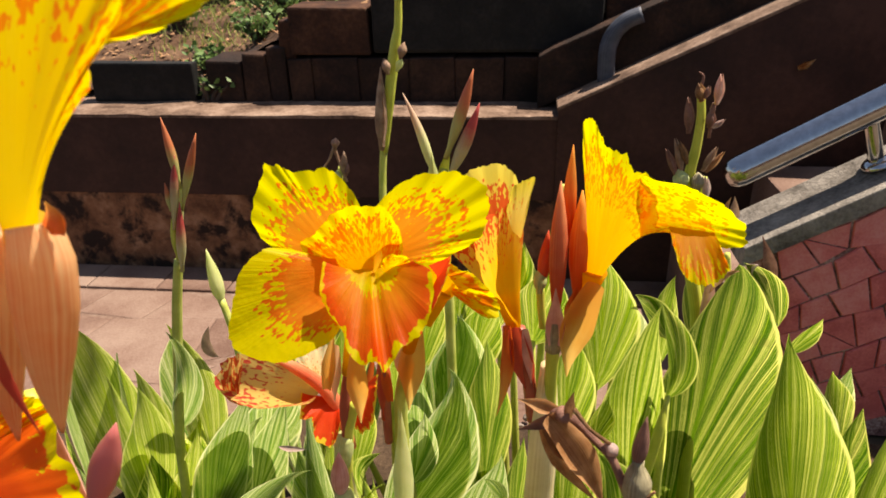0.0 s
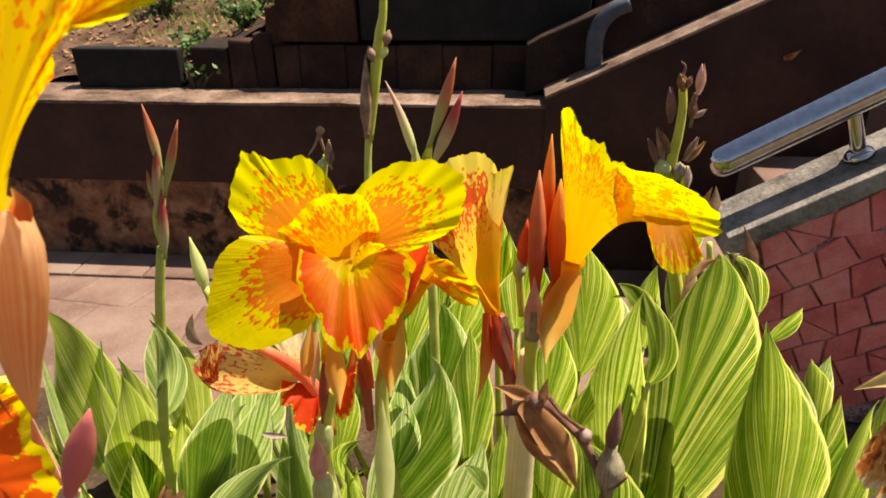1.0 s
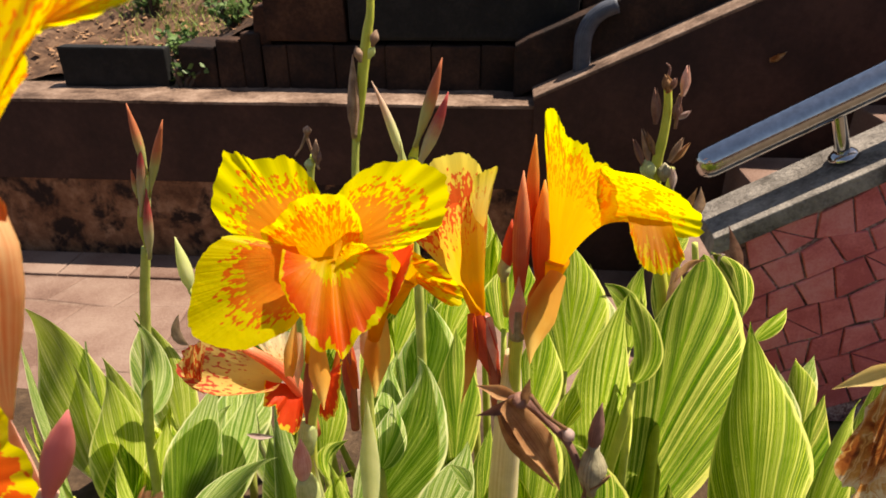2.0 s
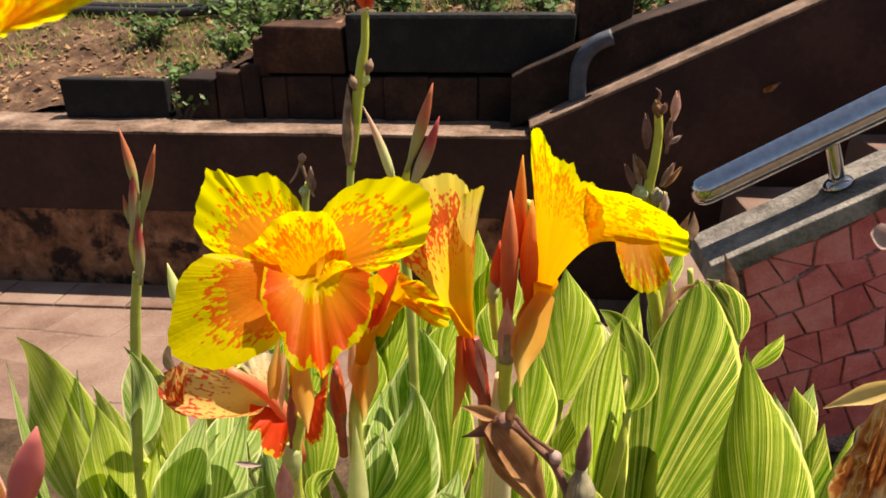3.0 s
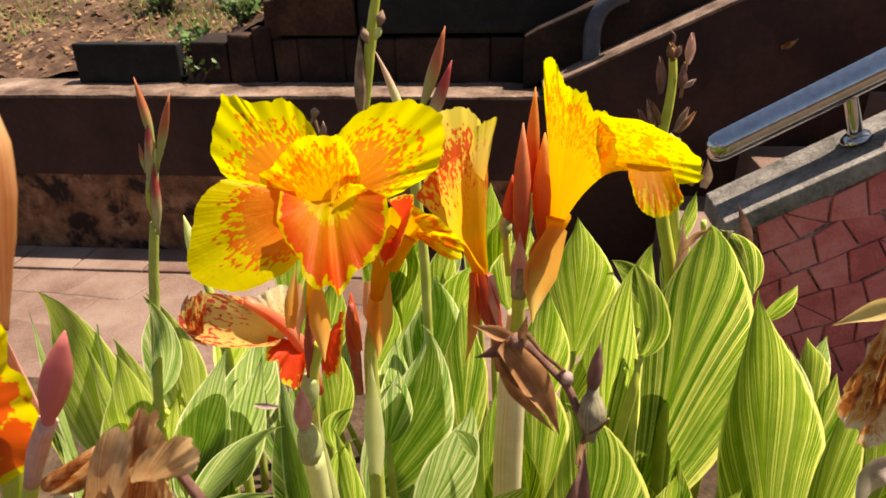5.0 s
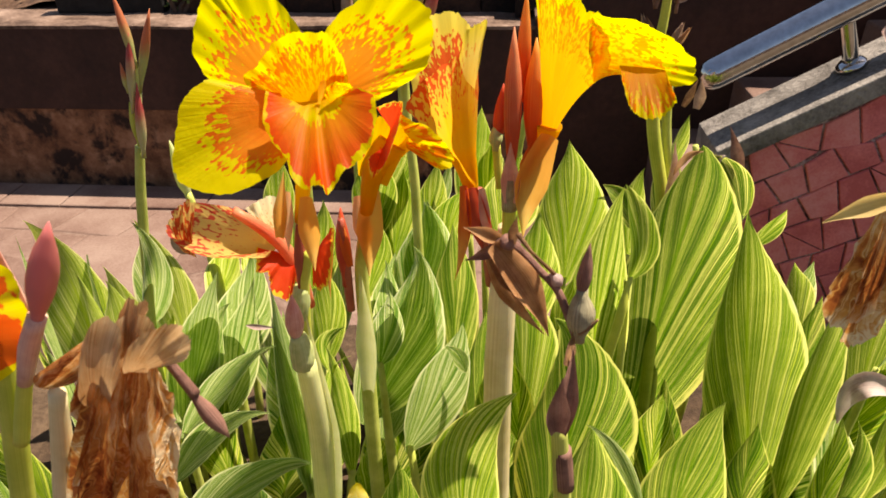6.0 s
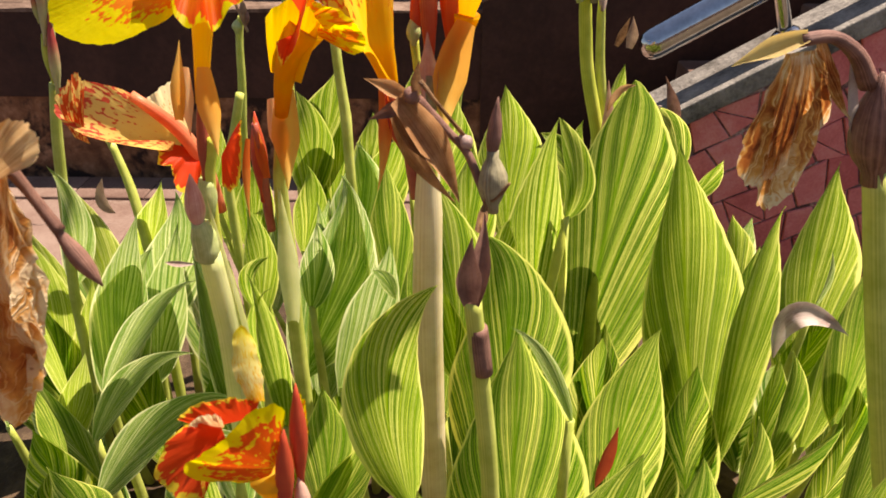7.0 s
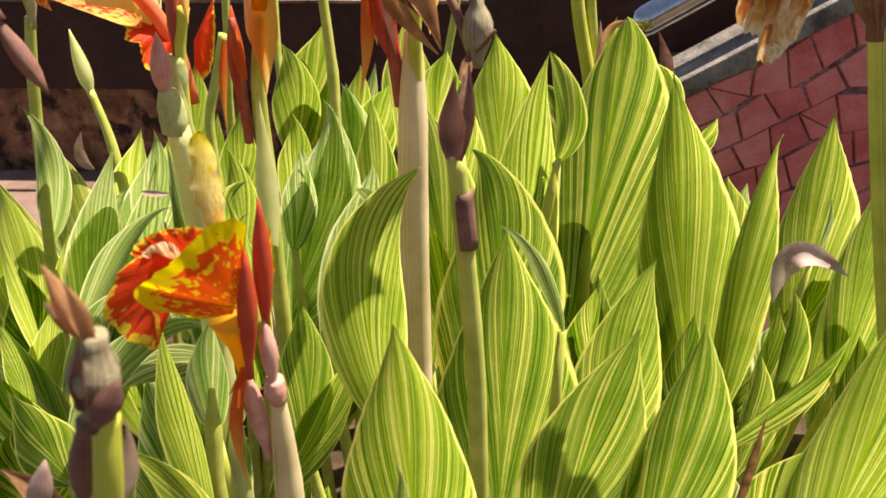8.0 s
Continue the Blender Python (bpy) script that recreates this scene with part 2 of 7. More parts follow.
LIMB_TRUMPET = limb_material("petal_trumpet_freckled", [(0.0, (0.92, 0.42, 0.008)), (0.45, (0.93, 0.50, 0.008)), (0.70, (0.93, 0.60, 0.010)), (0.92, LEMON)], [(0.3, (0.94, 0.40, 0.006)), (0.9, (0.93, 0.34, 0.008))], [(0.0, 0.95), (0.46, 0.70), (0.58, 0.50), (0.84, 0.47), (0.97, 0.66)], 0.72, 50.0, 20.0)
LIMB_FRECKLE = limb_material("petal_freckled", [(0.0, (0.93, 0.50, 0.008)), (0.4, (0.93, 0.60, 0.008)), (0.75, LEMON)], [(0.2, (0.94, 0.38, 0.006)), (0.9, (0.93, 0.36, 0.006))], [(0.0, 0.62), (0.20, 0.50), (0.55, 0.47), (0.80, 0.52), (0.95, 0.70)], 0.72, 36.0, 14.0)
LIMB_FLAME = limb_material("petal_flame_lip", [(0.0, (0.95, 0.52, 0.006)), (0.6, (0.95, 0.66, 0.006)), (1.0, LEMON)], [(0.1, (0.96, 0.42, 0.008)), (0.8, (0.95, 0.30, 0.008))], [(0.0, 0.25), (0.5, 0.40), (0.9, 0.50), (1.0, 0.60)], 0.80, 26.0, 4.0)
LIMB_KETTLE = limb_material("petal_red_heart", [(0.0, (0.94, 0.56, 0.02)), (0.5, (0.93, 0.68, 0.02)), (1.0, LEMON)], [(0.1, (0.92, 0.16, 0.012)), (0.8, (0.90, 0.11, 0.012))], [(0.0, 0.45), (0.30, 0.36), (0.62, 0.42), (0.80, 0.54), (0.95, 0.72)], 0.6, 26.0, 8.0)
LIMB_SCARLET = limb_material("petal_scarlet_heart", [(0.0, SCARLET), (0.5, (0.93, 0.60, 0.03)), (1.0, LEMON)], [(0.1, (0.86, 0.07, 0.012)), (0.8, (0.92, 0.15, 0.012))], [(0.0, 0.1), (0.76, 0.30), (0.90, 0.48), (0.99, 0.62)], 0.6, 18.0, 6.0)
LIMB_NEAR = limb_material("petal_near_gold", [(0.0, (0.90, 0.62, 0.01)), (0.5, (0.93, 0.60, 0.008)), (1.0, (0.90, 0.70, 0.008))], [(0.3, (0.93, 0.36, 0.006)), (0.9, (0.92, 0.24, 0.008))], [(0.0, 0.95), (0.55, 0.66), (0.75, 0.53), (0.95, 0.52)], 0.66, 34.0, 17.0)
LIMB_NEAR_BACK = limb_material("petal_near_back", [(0.0, (0.93, 0.50, 0.008)), (0.6, (0.93, 0.64, 0.008)), (0.9, LEMON)], [(0.1, (0.93, 0.30, 0.008)), (0.9, (0.92, 0.28, 0.008))], [(0.0, 0.30), (0.4, 0.44), (0.75, 0.54), (0.92, 0.70)], 0.66, 34.0, 9.0)
GOLD = limb_material("petal_plain_gold", [(0.0, (0.88, 0.42, 0.006)), (0.6, (0.93, 0.58, 0.006)), (1.0, (0.92, 0.66, 0.008))], [(0.2, (0.92, 0.40, 0.006)), (0.9, (0.92, 0.36, 0.006))], [(0.0, 0.75), (1.0, 0.62)], 0.62, 20.0, 9.0)
TUBE_GOLD = skin("flower_tube", (0.90, 0.50, 0.04), (0.95, 0.68, 0.03), 25, 0.5, 0.66)
BRACT_ORANGE = skin("bract_orange", (0.76, 0.15, 0.025), (0.92, 0.48, 0.10), 18, 0.34, 0.5, along=0.45)
BRACT_PEACH = skin("bract_peach", (0.86, 0.30, 0.10), (0.96, 0.66, 0.34), 24, 0.26, 0.55, spec=0.6)
BRACT_RED = skin("bract_red", (0.50, 0.04, 0.03), (0.74, 0.13, 0.05), 30, 0.4, 0.3)
BRACT_GOLD = skin("bract_gold", (0.86, 0.42, 0.07), (0.95, 0.70, 0.22), 24, 0.36, 0.74, along=0.3)
DROOP_TUBE = skin("pink_flower_tube", (0.72, 0.14, 0.06), (0.90, 0.40, 0.20), 40, 0.4, 0.45)
BUD_STREAK = skin("bud_streaked", (0.62, 0.10, 0.04), (0.80, 0.34, 0.16), 30, 0.4, 0.35, along=0.5)
BUD_ROSE = skin("bud_rose", (0.70, 0.22, 0.20), (0.88, 0.54, 0.46), 40, 0.38, 0.3, along=-0.3)
STRAW = skin("straw_husk", (0.62, 0.36, 0.08), (0.88, 0.66, 0.24), 40, 0.5, 0.5)
BUD_PINK = skin("bud_pink", (0.62, 0.25, 0.19), (0.90, 0.60, 0.46), 70, 0.42, 0.2)
BUD_MAROON = skin("bud_maroon", (0.62, 0.56, 0.28), (0.50, 0.08, 0.07), 40, 0.45, 0.25, along=0.8)
BUD_PALE = skin("bud_pale_green", (0.70, 0.72, 0.34), (0.72, 0.50, 0.34), 40, 0.5, 0.3, along=0.7)
BUD_TIP = skin("bud_green_red", (0.52, 0.52, 0.18), (0.60, 0.19, 0.08), 40, 0.5, 0.25, along=0.9)
STEM = skin("stem_green", (0.42, 0.48, 0.07), (0.70, 0.72, 0.19), 45, 0.45, 0.2)
STEM_PALE = skin("stem_pale", (0.72, 0.58, 0.28), (0.92, 0.79, 0.48), 40, 0.5, 0.2)
STEM_LIME = skin("stem_lime", (0.46, 0.52, 0.05), (0.70, 0.72, 0.12), 40, 0.45, 0.15)
STEM_RED = skin("stem_red", (0.30, 0.05, 0.03), (0.46, 0.12, 0.07), 50, 0.45, 0.0)
SHEATH = skin("sheath_pale_green", (0.62, 0.68, 0.24), (0.84, 0.84, 0.42), 40, 0.5, 0.4)
GREEN_CUP = skin("node_green", (0.36, 0.44, 0.13), (0.60, 0.64, 0.28), 160, 0.6, 0.1)
DRY = skin("dry_husk", (0.12, 0.045, 0.02), (0.60, 0.33, 0.15), 110, 0.55, 0.3, bump=0.9)
DRY_HUSK = skin("dry_husk_tan", (0.26, 0.10, 0.03), (0.74, 0.42, 0.20), 60, 0.5, 0.4, bump=0.6)
DRY_FLAP = skin("dry_flap_tan", (0.50, 0.23, 0.06), (0.88, 0.62, 0.32), 50, 0.5, 0.4, bump=0.5)
DRY_TAN = skin("dry_bract_tan", (0.24, 0.13, 0.08), (0.62, 0.42, 0.28), 70, 0.55, 0.3, bump=0.6)
DRY_DARK = skin("dry_bract_dark", (0.15, 0.065, 0.05), (0.40, 0.21, 0.15), 90, 0.6, 0.2, bump=0.6)
DRY_PETAL = papery()
PALE_DRY = skin("withered_leaf", (0.34, 0.19, 0.16), (0.72, 0.58, 0.50), 50, 0.6, 0.35)
POD = skin("seed_pod", (0.20, 0.17, 0.09), (0.46, 0.40, 0.24), 130, 0.75, 0.0, bump=0.9)


# ---- shapes ----
def part(name, bm, material, parent=None, label="", smooth=True):
    me = bpy.data.meshes.new(name)
    if smooth:
        for f in bm.faces:
            f.smooth = True
    bm.to_mesh(me)
    bm.free()
    me.materials.append(material)
    ob = new(name, me)
    ob.parent = parent
    if parent is not None and parent.type == "EMPTY":
        ob.matrix_parent_inverse = Matrix.Translation(-parent.location)
    if label:
        ob["label"] = label
    return ob


def thing(name, place, label, category, group="", kind=""):
    ob = new(name)
    ob.location = place
    ob.empty_display_size = 0.02
    return tagged(ob, label, category, group, kind)


def bez(a, c, b, s):
    return a * (1 - s) ** 2 + c * 2 * s * (1 - s) + b * s * s


def bez_d(a, c, b, s):
    return ((c - a) * (1 - s) + (b - c) * s) * 2


def lance(s, wide, point, foot=0.8):
    """Half-width of a pointed leaf: widest at wide, drawn out to a tip; point: how soon it narrows."""
    if s < wide:
        return max(0.06, math.sin(math.pi / 2 * s / wide) ** foot)
    k = (s - wide) / (1 - wide)
    return (1 - k) ** point * (1 + point * k)


def leaf_profile(s):
    return lance(s, 0.44, 1.12)


def petal_profile(s, foot=0.22, wide=0.62):
    if s < wide:
        k = s / wide
        return foot + (1 - foot) * k * k * (3 - 2 * k)
    k = (s - wide) / (1 - wide)
    return math.sqrt(max(0.0, 1 - k ** 2.4))


def bract_profile(s):
    return (0.55 + 0.45 * math.sin(math.pi * min(1, s * 1.1))) * (1 - max(0, s - 0.45) / 0.55) ** 0.75 + 0.02


def blade(a, c, b, width, n, profile, cup=0.3, ruffle=0.0, waves=3.0, nu=10, nv=18, seed=0, twist=0.0, veins=0.0, rag=0.0, skew=0.0, rim=0.0, pleat=0.0, sweep=0.52, even=False):
    """A curved sheet along a bow from a to b. cup: how far it is bent across, in radians; ruffle: waves of its rim."""
    rnd = random.Random(seed)
    a, c, b, n = Vector(a), Vector(c), Vector(b), Vector(n).normalized()
    length = (c - a).length * 0.5 + (b - c).length * 0.5 + (b - a).length * 0.25
    ph, ph2, ph3 = rnd.uniform(0, 6.28), rnd.uniform(0, 6.28), rnd.uniform(0, 6.28)
    bm = bmesh.new()
    uvl = bm.loops.layers.uv.new("uv")
    rows, coords = [], {}
    line = [bez(a, c, b, k / 80) for k in range(81)]
    run = [0.0]
    for k in range(80):
        run.append(run[-1] + (line[k + 1] - line[k]).length)
    for j in range(nv + 1):
        s = j / nv
        s = 0.5 * s + 0.5 * math.sin(s * math.pi / 2)
        p, t = bez(a, c, b, s), bez_d(a, c, b, s).normalized()
        if even:
            s = run[min(80, round(s * 80))] / run[80] if s < 1 else 1.0
        side = t.cross(n).normalized()
        up = side.cross(t).normalized()
        if twist:
            q = Matrix.Rotation(twist * s, 3, t)
            side, up = q @ side, q @ up
        w0 = max(profile(s), 0.004) * width / 2
        row = []
        for i in range(nu + 1):
            u = 2 * i / nu - 1
            w = w0 * (1 + rim * (noise.noise(Vector((s * 7, u * 0.6 + ph, 1.5))) + 0.7 * noise.noise(Vector((s * 19, u * 0.6 + ph2, 6.5))))) if rim else w0
            ang = u * cup
            x = math.sin(ang) / cup * w if abs(cup) > 1e-3 else u * w
            z = (1 - math.cos(ang)) / cup * w if abs(cup) > 1e-3 else 0.0
            x += skew * w * (1 - u * u) * s
            e = u * u
            z += ruffle * width * e * min(1.0, s * 1.8) * (math.sin(waves * 6.28 * s + ph + (2.1 if u > 0 else 0)) + 0.5 * math.sin(waves * 13.1 * s + ph2))
            if pleat:
                z += pleat * width * s * (math.cos(u * 9.5 + ph) + 0.5 * math.cos(u * 17 + ph2))
            if rag:
                g = noise.noise(Vector((u * 2.2 + ph, s * 5 + ph2, seed))) + 0.6 * noise.noise(Vector((u * 5 + ph, s * 11, seed + 4)))
                z += rag * width * g
                x += rag * 0.5 * width * e * noise.noise(Vector((s * 14, u + ph3, 2)))
            v = bm.verts.new(p + side * x + up * z)
            row.append(v)
            if veins:
                m = s - sweep * abs(u) ** 0.78 * (0.35 + 0.65 * math.sin(math.pi * min(1.0, s * 0.85 + 0.12)))
                coords[v] = ((u + 1) / 2, m * length)
            else:
                coords[v] = ((u + 1) / 2, s)
        rows.append(row)
    for j in range(nv):
        for i in range(nu):
            f = bm.faces.new((rows[j][i], rows[j][i + 1], rows[j + 1][i + 1], rows[j + 1][i]))
            for lo in f.loops:
                lo[uvl].uv = coords[lo.vert]
    return bm


def glide(pts, u):
    """Catmull-Rom through evenly spaced points, u from 0 to 1."""
    p = [Vector(q) for q in pts]
    p = [p[0] * 2 - p[1], *p, p[-1] * 2 - p[-2]]
    f = u * (len(p) - 3)
    i = min(int(f), len(p) - 4)
    a, b, c, d, s = p[i], p[i + 1], p[i + 2], p[i + 3], f - i
    return 0.5 * (2 * b + (c - a) * s + (2 * a - 5 * b + 4 * c - d) * s * s + (3 * b - a - 3 * c + d) * s ** 3)


def fan_sheet(foot, ribs, ruffle=0.04, waves=4.0, rim=0.1, pleat=0.0, seed=0, span=(0.0, 1.0), n=(0, -1, 0.2), nu=72, nv=22):
    """A flaring petal: bows from a short foot to a wavy, frayed rim. ribs: pairs of control point and tip from one edge to the other."""
    rnd = random.Random(seed)
    ph = [rnd.uniform(0, 6.28) for k in range(4)]
    a, b, n = Vector(foot[0]), Vector(foot[1]), Vector(n).normalized()
    size = sum((Vector(t) - a).length for c, t in ribs) / len(ribs)
    bm = bmesh.new()
    uvl = bm.loops.layers.uv.new("uv")
    rows, coords = [], {}
    for j in range(nv + 1):
        s = j / nv
        row = []
        for i in range(nu + 1):
            u = i / nu
            base, c, t = a.lerp(b, u), glide([r[0] for r in ribs], u), glide([r[1] for r in ribs], u)
            fray = rim * (noise.noise(Vector((u * 9, ph[0], 1.5))) + 0.6 * noise.noise(Vector((u * 30, ph[1], 4.5))) + 0.5 * noise.noise(Vector((u * 75, ph[2], 8.5))))
            p = bez(base, c, t, s) + (t - c) * fray * s * s
            p += n * ruffle * size * s ** 2.5 * (math.sin(waves * 6.28 * u + ph[2]) + 0.6 * math.sin(waves * 14.9 * u + ph[3]) + 0.18 * math.sin(waves * 33.7 * u + ph[0]))
            if pleat:
                p += n * pleat * size * s * (math.cos(u * 14 + ph[0]) + 0.6 * math.cos(u * 31 + ph[1]))
            v = bm.verts.new(p)
            coords[v] = (span[0] + (span[1] - span[0]) * u, s)
            row.append(v)
        rows.append(row)
    for j in range(nv):
        for i in range(nu):
            f = bm.faces.new((rows[j][i], rows[j][i + 1], rows[j + 1][i + 1], rows[j + 1][i]))
            for lo in f.loops:
                lo[uvl].uv = coords[lo.vert]
    return bm


def spline(pts, n):
    """A smooth line through the points, n steps to a span; its bends follow the spacing of the points."""
    p = [Vector(q) for q in pts]
    p = [p[0] * 2 - p[1], *p, p[-1] * 2 - p[-2]]
    out = []
    for i in range(1, len(p) - 2):
        a, b, c = (p[i] - p[i - 1]).length, (p[i + 1] - p[i]).length, (p[i + 2] - p[i + 1]).length
        m0, m1 = (p[i + 1] - p[i - 1]) * (b / (a + b)), (p[i + 2] - p[i]) * (b / (b + c))
        for k in range(n):
            s = k / n
            out.append(p[i] * (2 * s ** 3 - 3 * s * s + 1) + m0 * (s ** 3 - 2 * s * s + s) + p[i + 1] * (3 * s * s - 2 * s ** 3) + m1 * (s ** 3 - s * s))
    return [*out, p[-2]]


def tube(pts, radii, seg=10, steps=5, flat=1.0, lump=0.0, seed=0, closed=True):
    """A round stem along a smooth line; radii are given at the points."""
    line = spline(pts, steps) if len(pts) > 2 else [Vector(pts[0]).lerp(Vector(pts[1]), k / 6) for k in range(7)]
    n = len(line)
    bm = bmesh.new()
    uvl = bm.loops.layers.uv.new("uv")
    rings, coords = [], {}
    ref = Vector((0.2, -1, 0.1)).normalized()
    for j, p in enumerate(line):
        t = (line[min(j + 1, n - 1)] - line[max(j - 1, 0)]).normalized()
        x = t.cross(ref).normalized()
        y = x.cross(t)
        f = j / (n - 1) * (len(radii) - 1)
        k = min(int(f), len(radii) - 2)
        r = radii[k] + (radii[k + 1] - radii[k]) * (f - k)
        ring = []
        for i in range(seg):
            an = 6.28318 * i / seg
            rr = r * (1 + lump * noise.noise(Vector((math.cos(an) * 1.5, math.sin(an) * 1.5, j * 0.35 + seed * 7))))
            v = bm.verts.new(p + x * math.cos(an) * rr + y * math.sin(an) * rr * flat)
            coords[v] = (i / seg, j / (n - 1))
            ring.append(v)
        rings.append(ring)
    for j in range(n - 1):
        for i in range(seg):
            k = (i + 1) % seg
            f = bm.faces.new((rings[j][i], rings[j][k], rings[j + 1][k], rings[j + 1][i]))
            for lo in f.loops:
                lo[uvl].uv = coords[lo.vert]
    if closed:
        for ring, flip in ((rings[0], True), (rings[-1], False)):
            bm.faces.new(ring[::-1] if flip else ring)
    return bm


def spindle(a, b, r, seg=10, tip=0.08, bulge=0.4, bend=(0, 0, 0), flat=1.0, lump=0.0):
    """A closed bud or bract from a to b, thickest at bulge."""
    a, b = Vector(a), Vector(b)
    mid = a.lerp(b, 0.5) + Vector(bend)
    pts = [bez(a, mid, b, k / 8) for k in range(9)]
    radii = []
    for k in range(9):
        s = k / 8
        w = s / bulge if s < bulge else (1 - s) / (1 - bulge)
        radii.append(r * max(tip if s > 0.5 else 0.45, math.sin(min(1, w) * math.pi / 2)))
    return tube(pts, radii, seg, 1, flat, lump)


def box(lo, hi, bevel=0.004, jitter=0.0, seed=0):
    """A block with softened edges."""
    bm = bmesh.new()
    bmesh.ops.create_cube(bm, size=1)
    lo, hi = Vector(lo), Vector(hi)
    rnd = random.Random(seed)
    for v in bm.verts:
        v.co = Vector([lo[i] + (v.co[i] + 0.5) * (hi[i] - lo[i]) + rnd.uniform(-jitter, jitter) for i in range(3)])
    if bevel:
        bmesh.ops.bevel(bm, geom=list(bm.edges), offset=bevel, segments=2, affect="EDGES", profile=0.6)
    return bm


def prism(outline, y0, y1, bevel=0.0):
    """An outline in x, z drawn out from y0 to y1."""
    bm = bmesh.new()
    front = [bm.verts.new((x, y0, z)) for x, z in outline]
    back = [bm.verts.new((x, y1, z)) for x, z in outline]
    n = len(outline)
    bm.faces.new(front)
    bm.faces.new(back[::-1])
    for i in range(n):
        k = (i + 1) % n
        bm.faces.new((front[k], front[i], back[i], back[k]))
    bmesh.ops.recalc_face_normals(bm, faces=bm.faces)
    if bevel:
        bmesh.ops.bevel(bm, geom=list(bm.edges), offset=bevel, segments=2, affect="EDGES", profile=0.6)
    return bm

PAINT = rough_stone("maroon_paint", (0.024, 0.0105, 0.0078), (0.041, 0.0172, 0.0120), (0.064, 0.028, 0.019), 6, 70, 0.72, 0.35)
CONCRETE = rough_stone("dusty_concrete", (0.062, 0.035, 0.023), (0.180, 0.116, 0.082), (0.30, 0.212, 0.158), 13, 120, 0.9, 0.6)
COPING = rough_stone("grey_concrete", (0.080, 0.068, 0.056), (0.205, 0.182, 0.156), (0.34, 0.305, 0.26), 17, 170, 0.9, 0.7)
BLOCK = rough_stone("brown_block", (0.0085, 0.0046, 0.0032), (0.0260, 0.0118, 0.0070), (0.058, 0.027, 0.015), 10, 120, 0.85, 0.6, 0.10)
RUSTY = rough_stone("rust_block", (0.016, 0.0068, 0.0040), (0.050, 0.019, 0.0090), (0.100, 0.044, 0.021), 10, 110, 0.85, 0.6, 0.10)
SLATE = rough_stone("slate_board", (0.0035, 0.0036, 0.0036), (0.0085, 0.0080, 0.0072), (0.020, 0.018, 0.0155), 11, 110, 0.75, 0.5)
PAVER = rough_stone("pink_paver", (0.1217, 0.0679, 0.0491), (0.1872, 0.1170, 0.0889), (0.2434, 0.1685, 0.1310), 5, 190, 0.88, 0.4, 0.16)
GROUT = rough_stone("paver_joint", (0.1100, 0.0640, 0.0450), (0.1700, 0.1060, 0.0800), (0.2300, 0.1580, 0.1220), 30, 260, 0.95, 0.6)
TILE = rough_stone("red_tile", (0.58, 0.122, 0.116), (0.74, 0.195, 0.182), (0.80, 0.29, 0.265), 16, 240, 0.72, 0.35, 0.16)
MORTAR = rough_stone("mortar", (0.06, 0.035, 0.032), (0.26, 0.13, 0.12), (0.56, 0.40, 0.37), 30, 240, 0.95, 0.9)
EARTH = rough_stone("earth", (0.030, 0.015, 0.008), (0.085, 0.044, 0.024), (0.165, 0.098, 0.058), 16, 90, 0.95, 1.0)
DARK_EARTH = rough_stone("bed_soil", (0.03, 0.018, 0.010), (0.06, 0.036, 0.02), (0.11, 0.07, 0.04), 14, 120, 0.95, 0.9)
FIELD = rough_stone("far_ground", (0.045, 0.034, 0.022), (0.080, 0.058, 0.038), (0.120, 0.088, 0.060), 0.7, 40, 0.95, 0.5)
STONE = rough_stone("gravel", (0.22, 0.18, 0.15), (0.40, 0.35, 0.31), (0.58, 0.53, 0.48), 40, 200, 0.9, 0.5, 0.3)


def render_coat():
    """Bare render under the paint: tan, with black mould patches."""
    k = Mat("stained_render")
    p = k.pos()
    base = k.ramp(k.noise(p, 20, 5, 0.65), [(0.35, (0.110, 0.050, 0.026)), (0.52, (0.22, 0.108, 0.056)), (0.68, (0.34, 0.19, 0.11))])
    mould = k.ramp(k.noise(p, 13, 6, 0.62, dist=0.3), [(0.42, (0, 0, 0)), (0.52, (1, 1, 1))])
    col = k.mix(mould, (0.028, 0.017, 0.013), base)
    k.bump(k.noise(p, 160, 5), 0.6, 0.004)
    return k.done(col, 0.92, spec=0.2)


def steel():
    k = Mat("stainless_steel")
    n = k.noise(k.obj(), 90, 4)
    k.bump(k.noise(k.obj(), 420, 2), 0.04, 0.001)
    rough = k.math("ADD", 0.05, k.math("MULTIPLY", n, 0.09))
    return k.done(k.ramp(n, [(0.3, (0.46, 0.45, 0.44)), (0.7, (0.62, 0.61, 0.60))]), rough, 1.0)


RENDER, STEEL = render_coat(), steel()
HOSE = skin("black_hose", (0.012, 0.012, 0.012), (0.03, 0.028, 0.026), 40, 0.6)
PIPE = skin("grey_pipe", (0.035, 0.042, 0.06), (0.08, 0.09, 0.115), 40, 0.6)
GRASS = skin("grass_blades", (0.20, 0.28, 0.05), (0.42, 0.45, 0.14), 9, 0.6, 0.35)
LITTER = skin("leaf_litter", (0.16, 0.07, 0.03), (0.42, 0.24, 0.12), 12, 0.8, 0.1)
BUSH = skin("shrub_leaves", (0.05, 0.12, 0.025), (0.18, 0.28, 0.08), 9, 0.5, 0.3)
TWIG = skin("twig_bark", (0.03, 0.02, 0.015), (0.08, 0.055, 0.04), 50, 0.85)

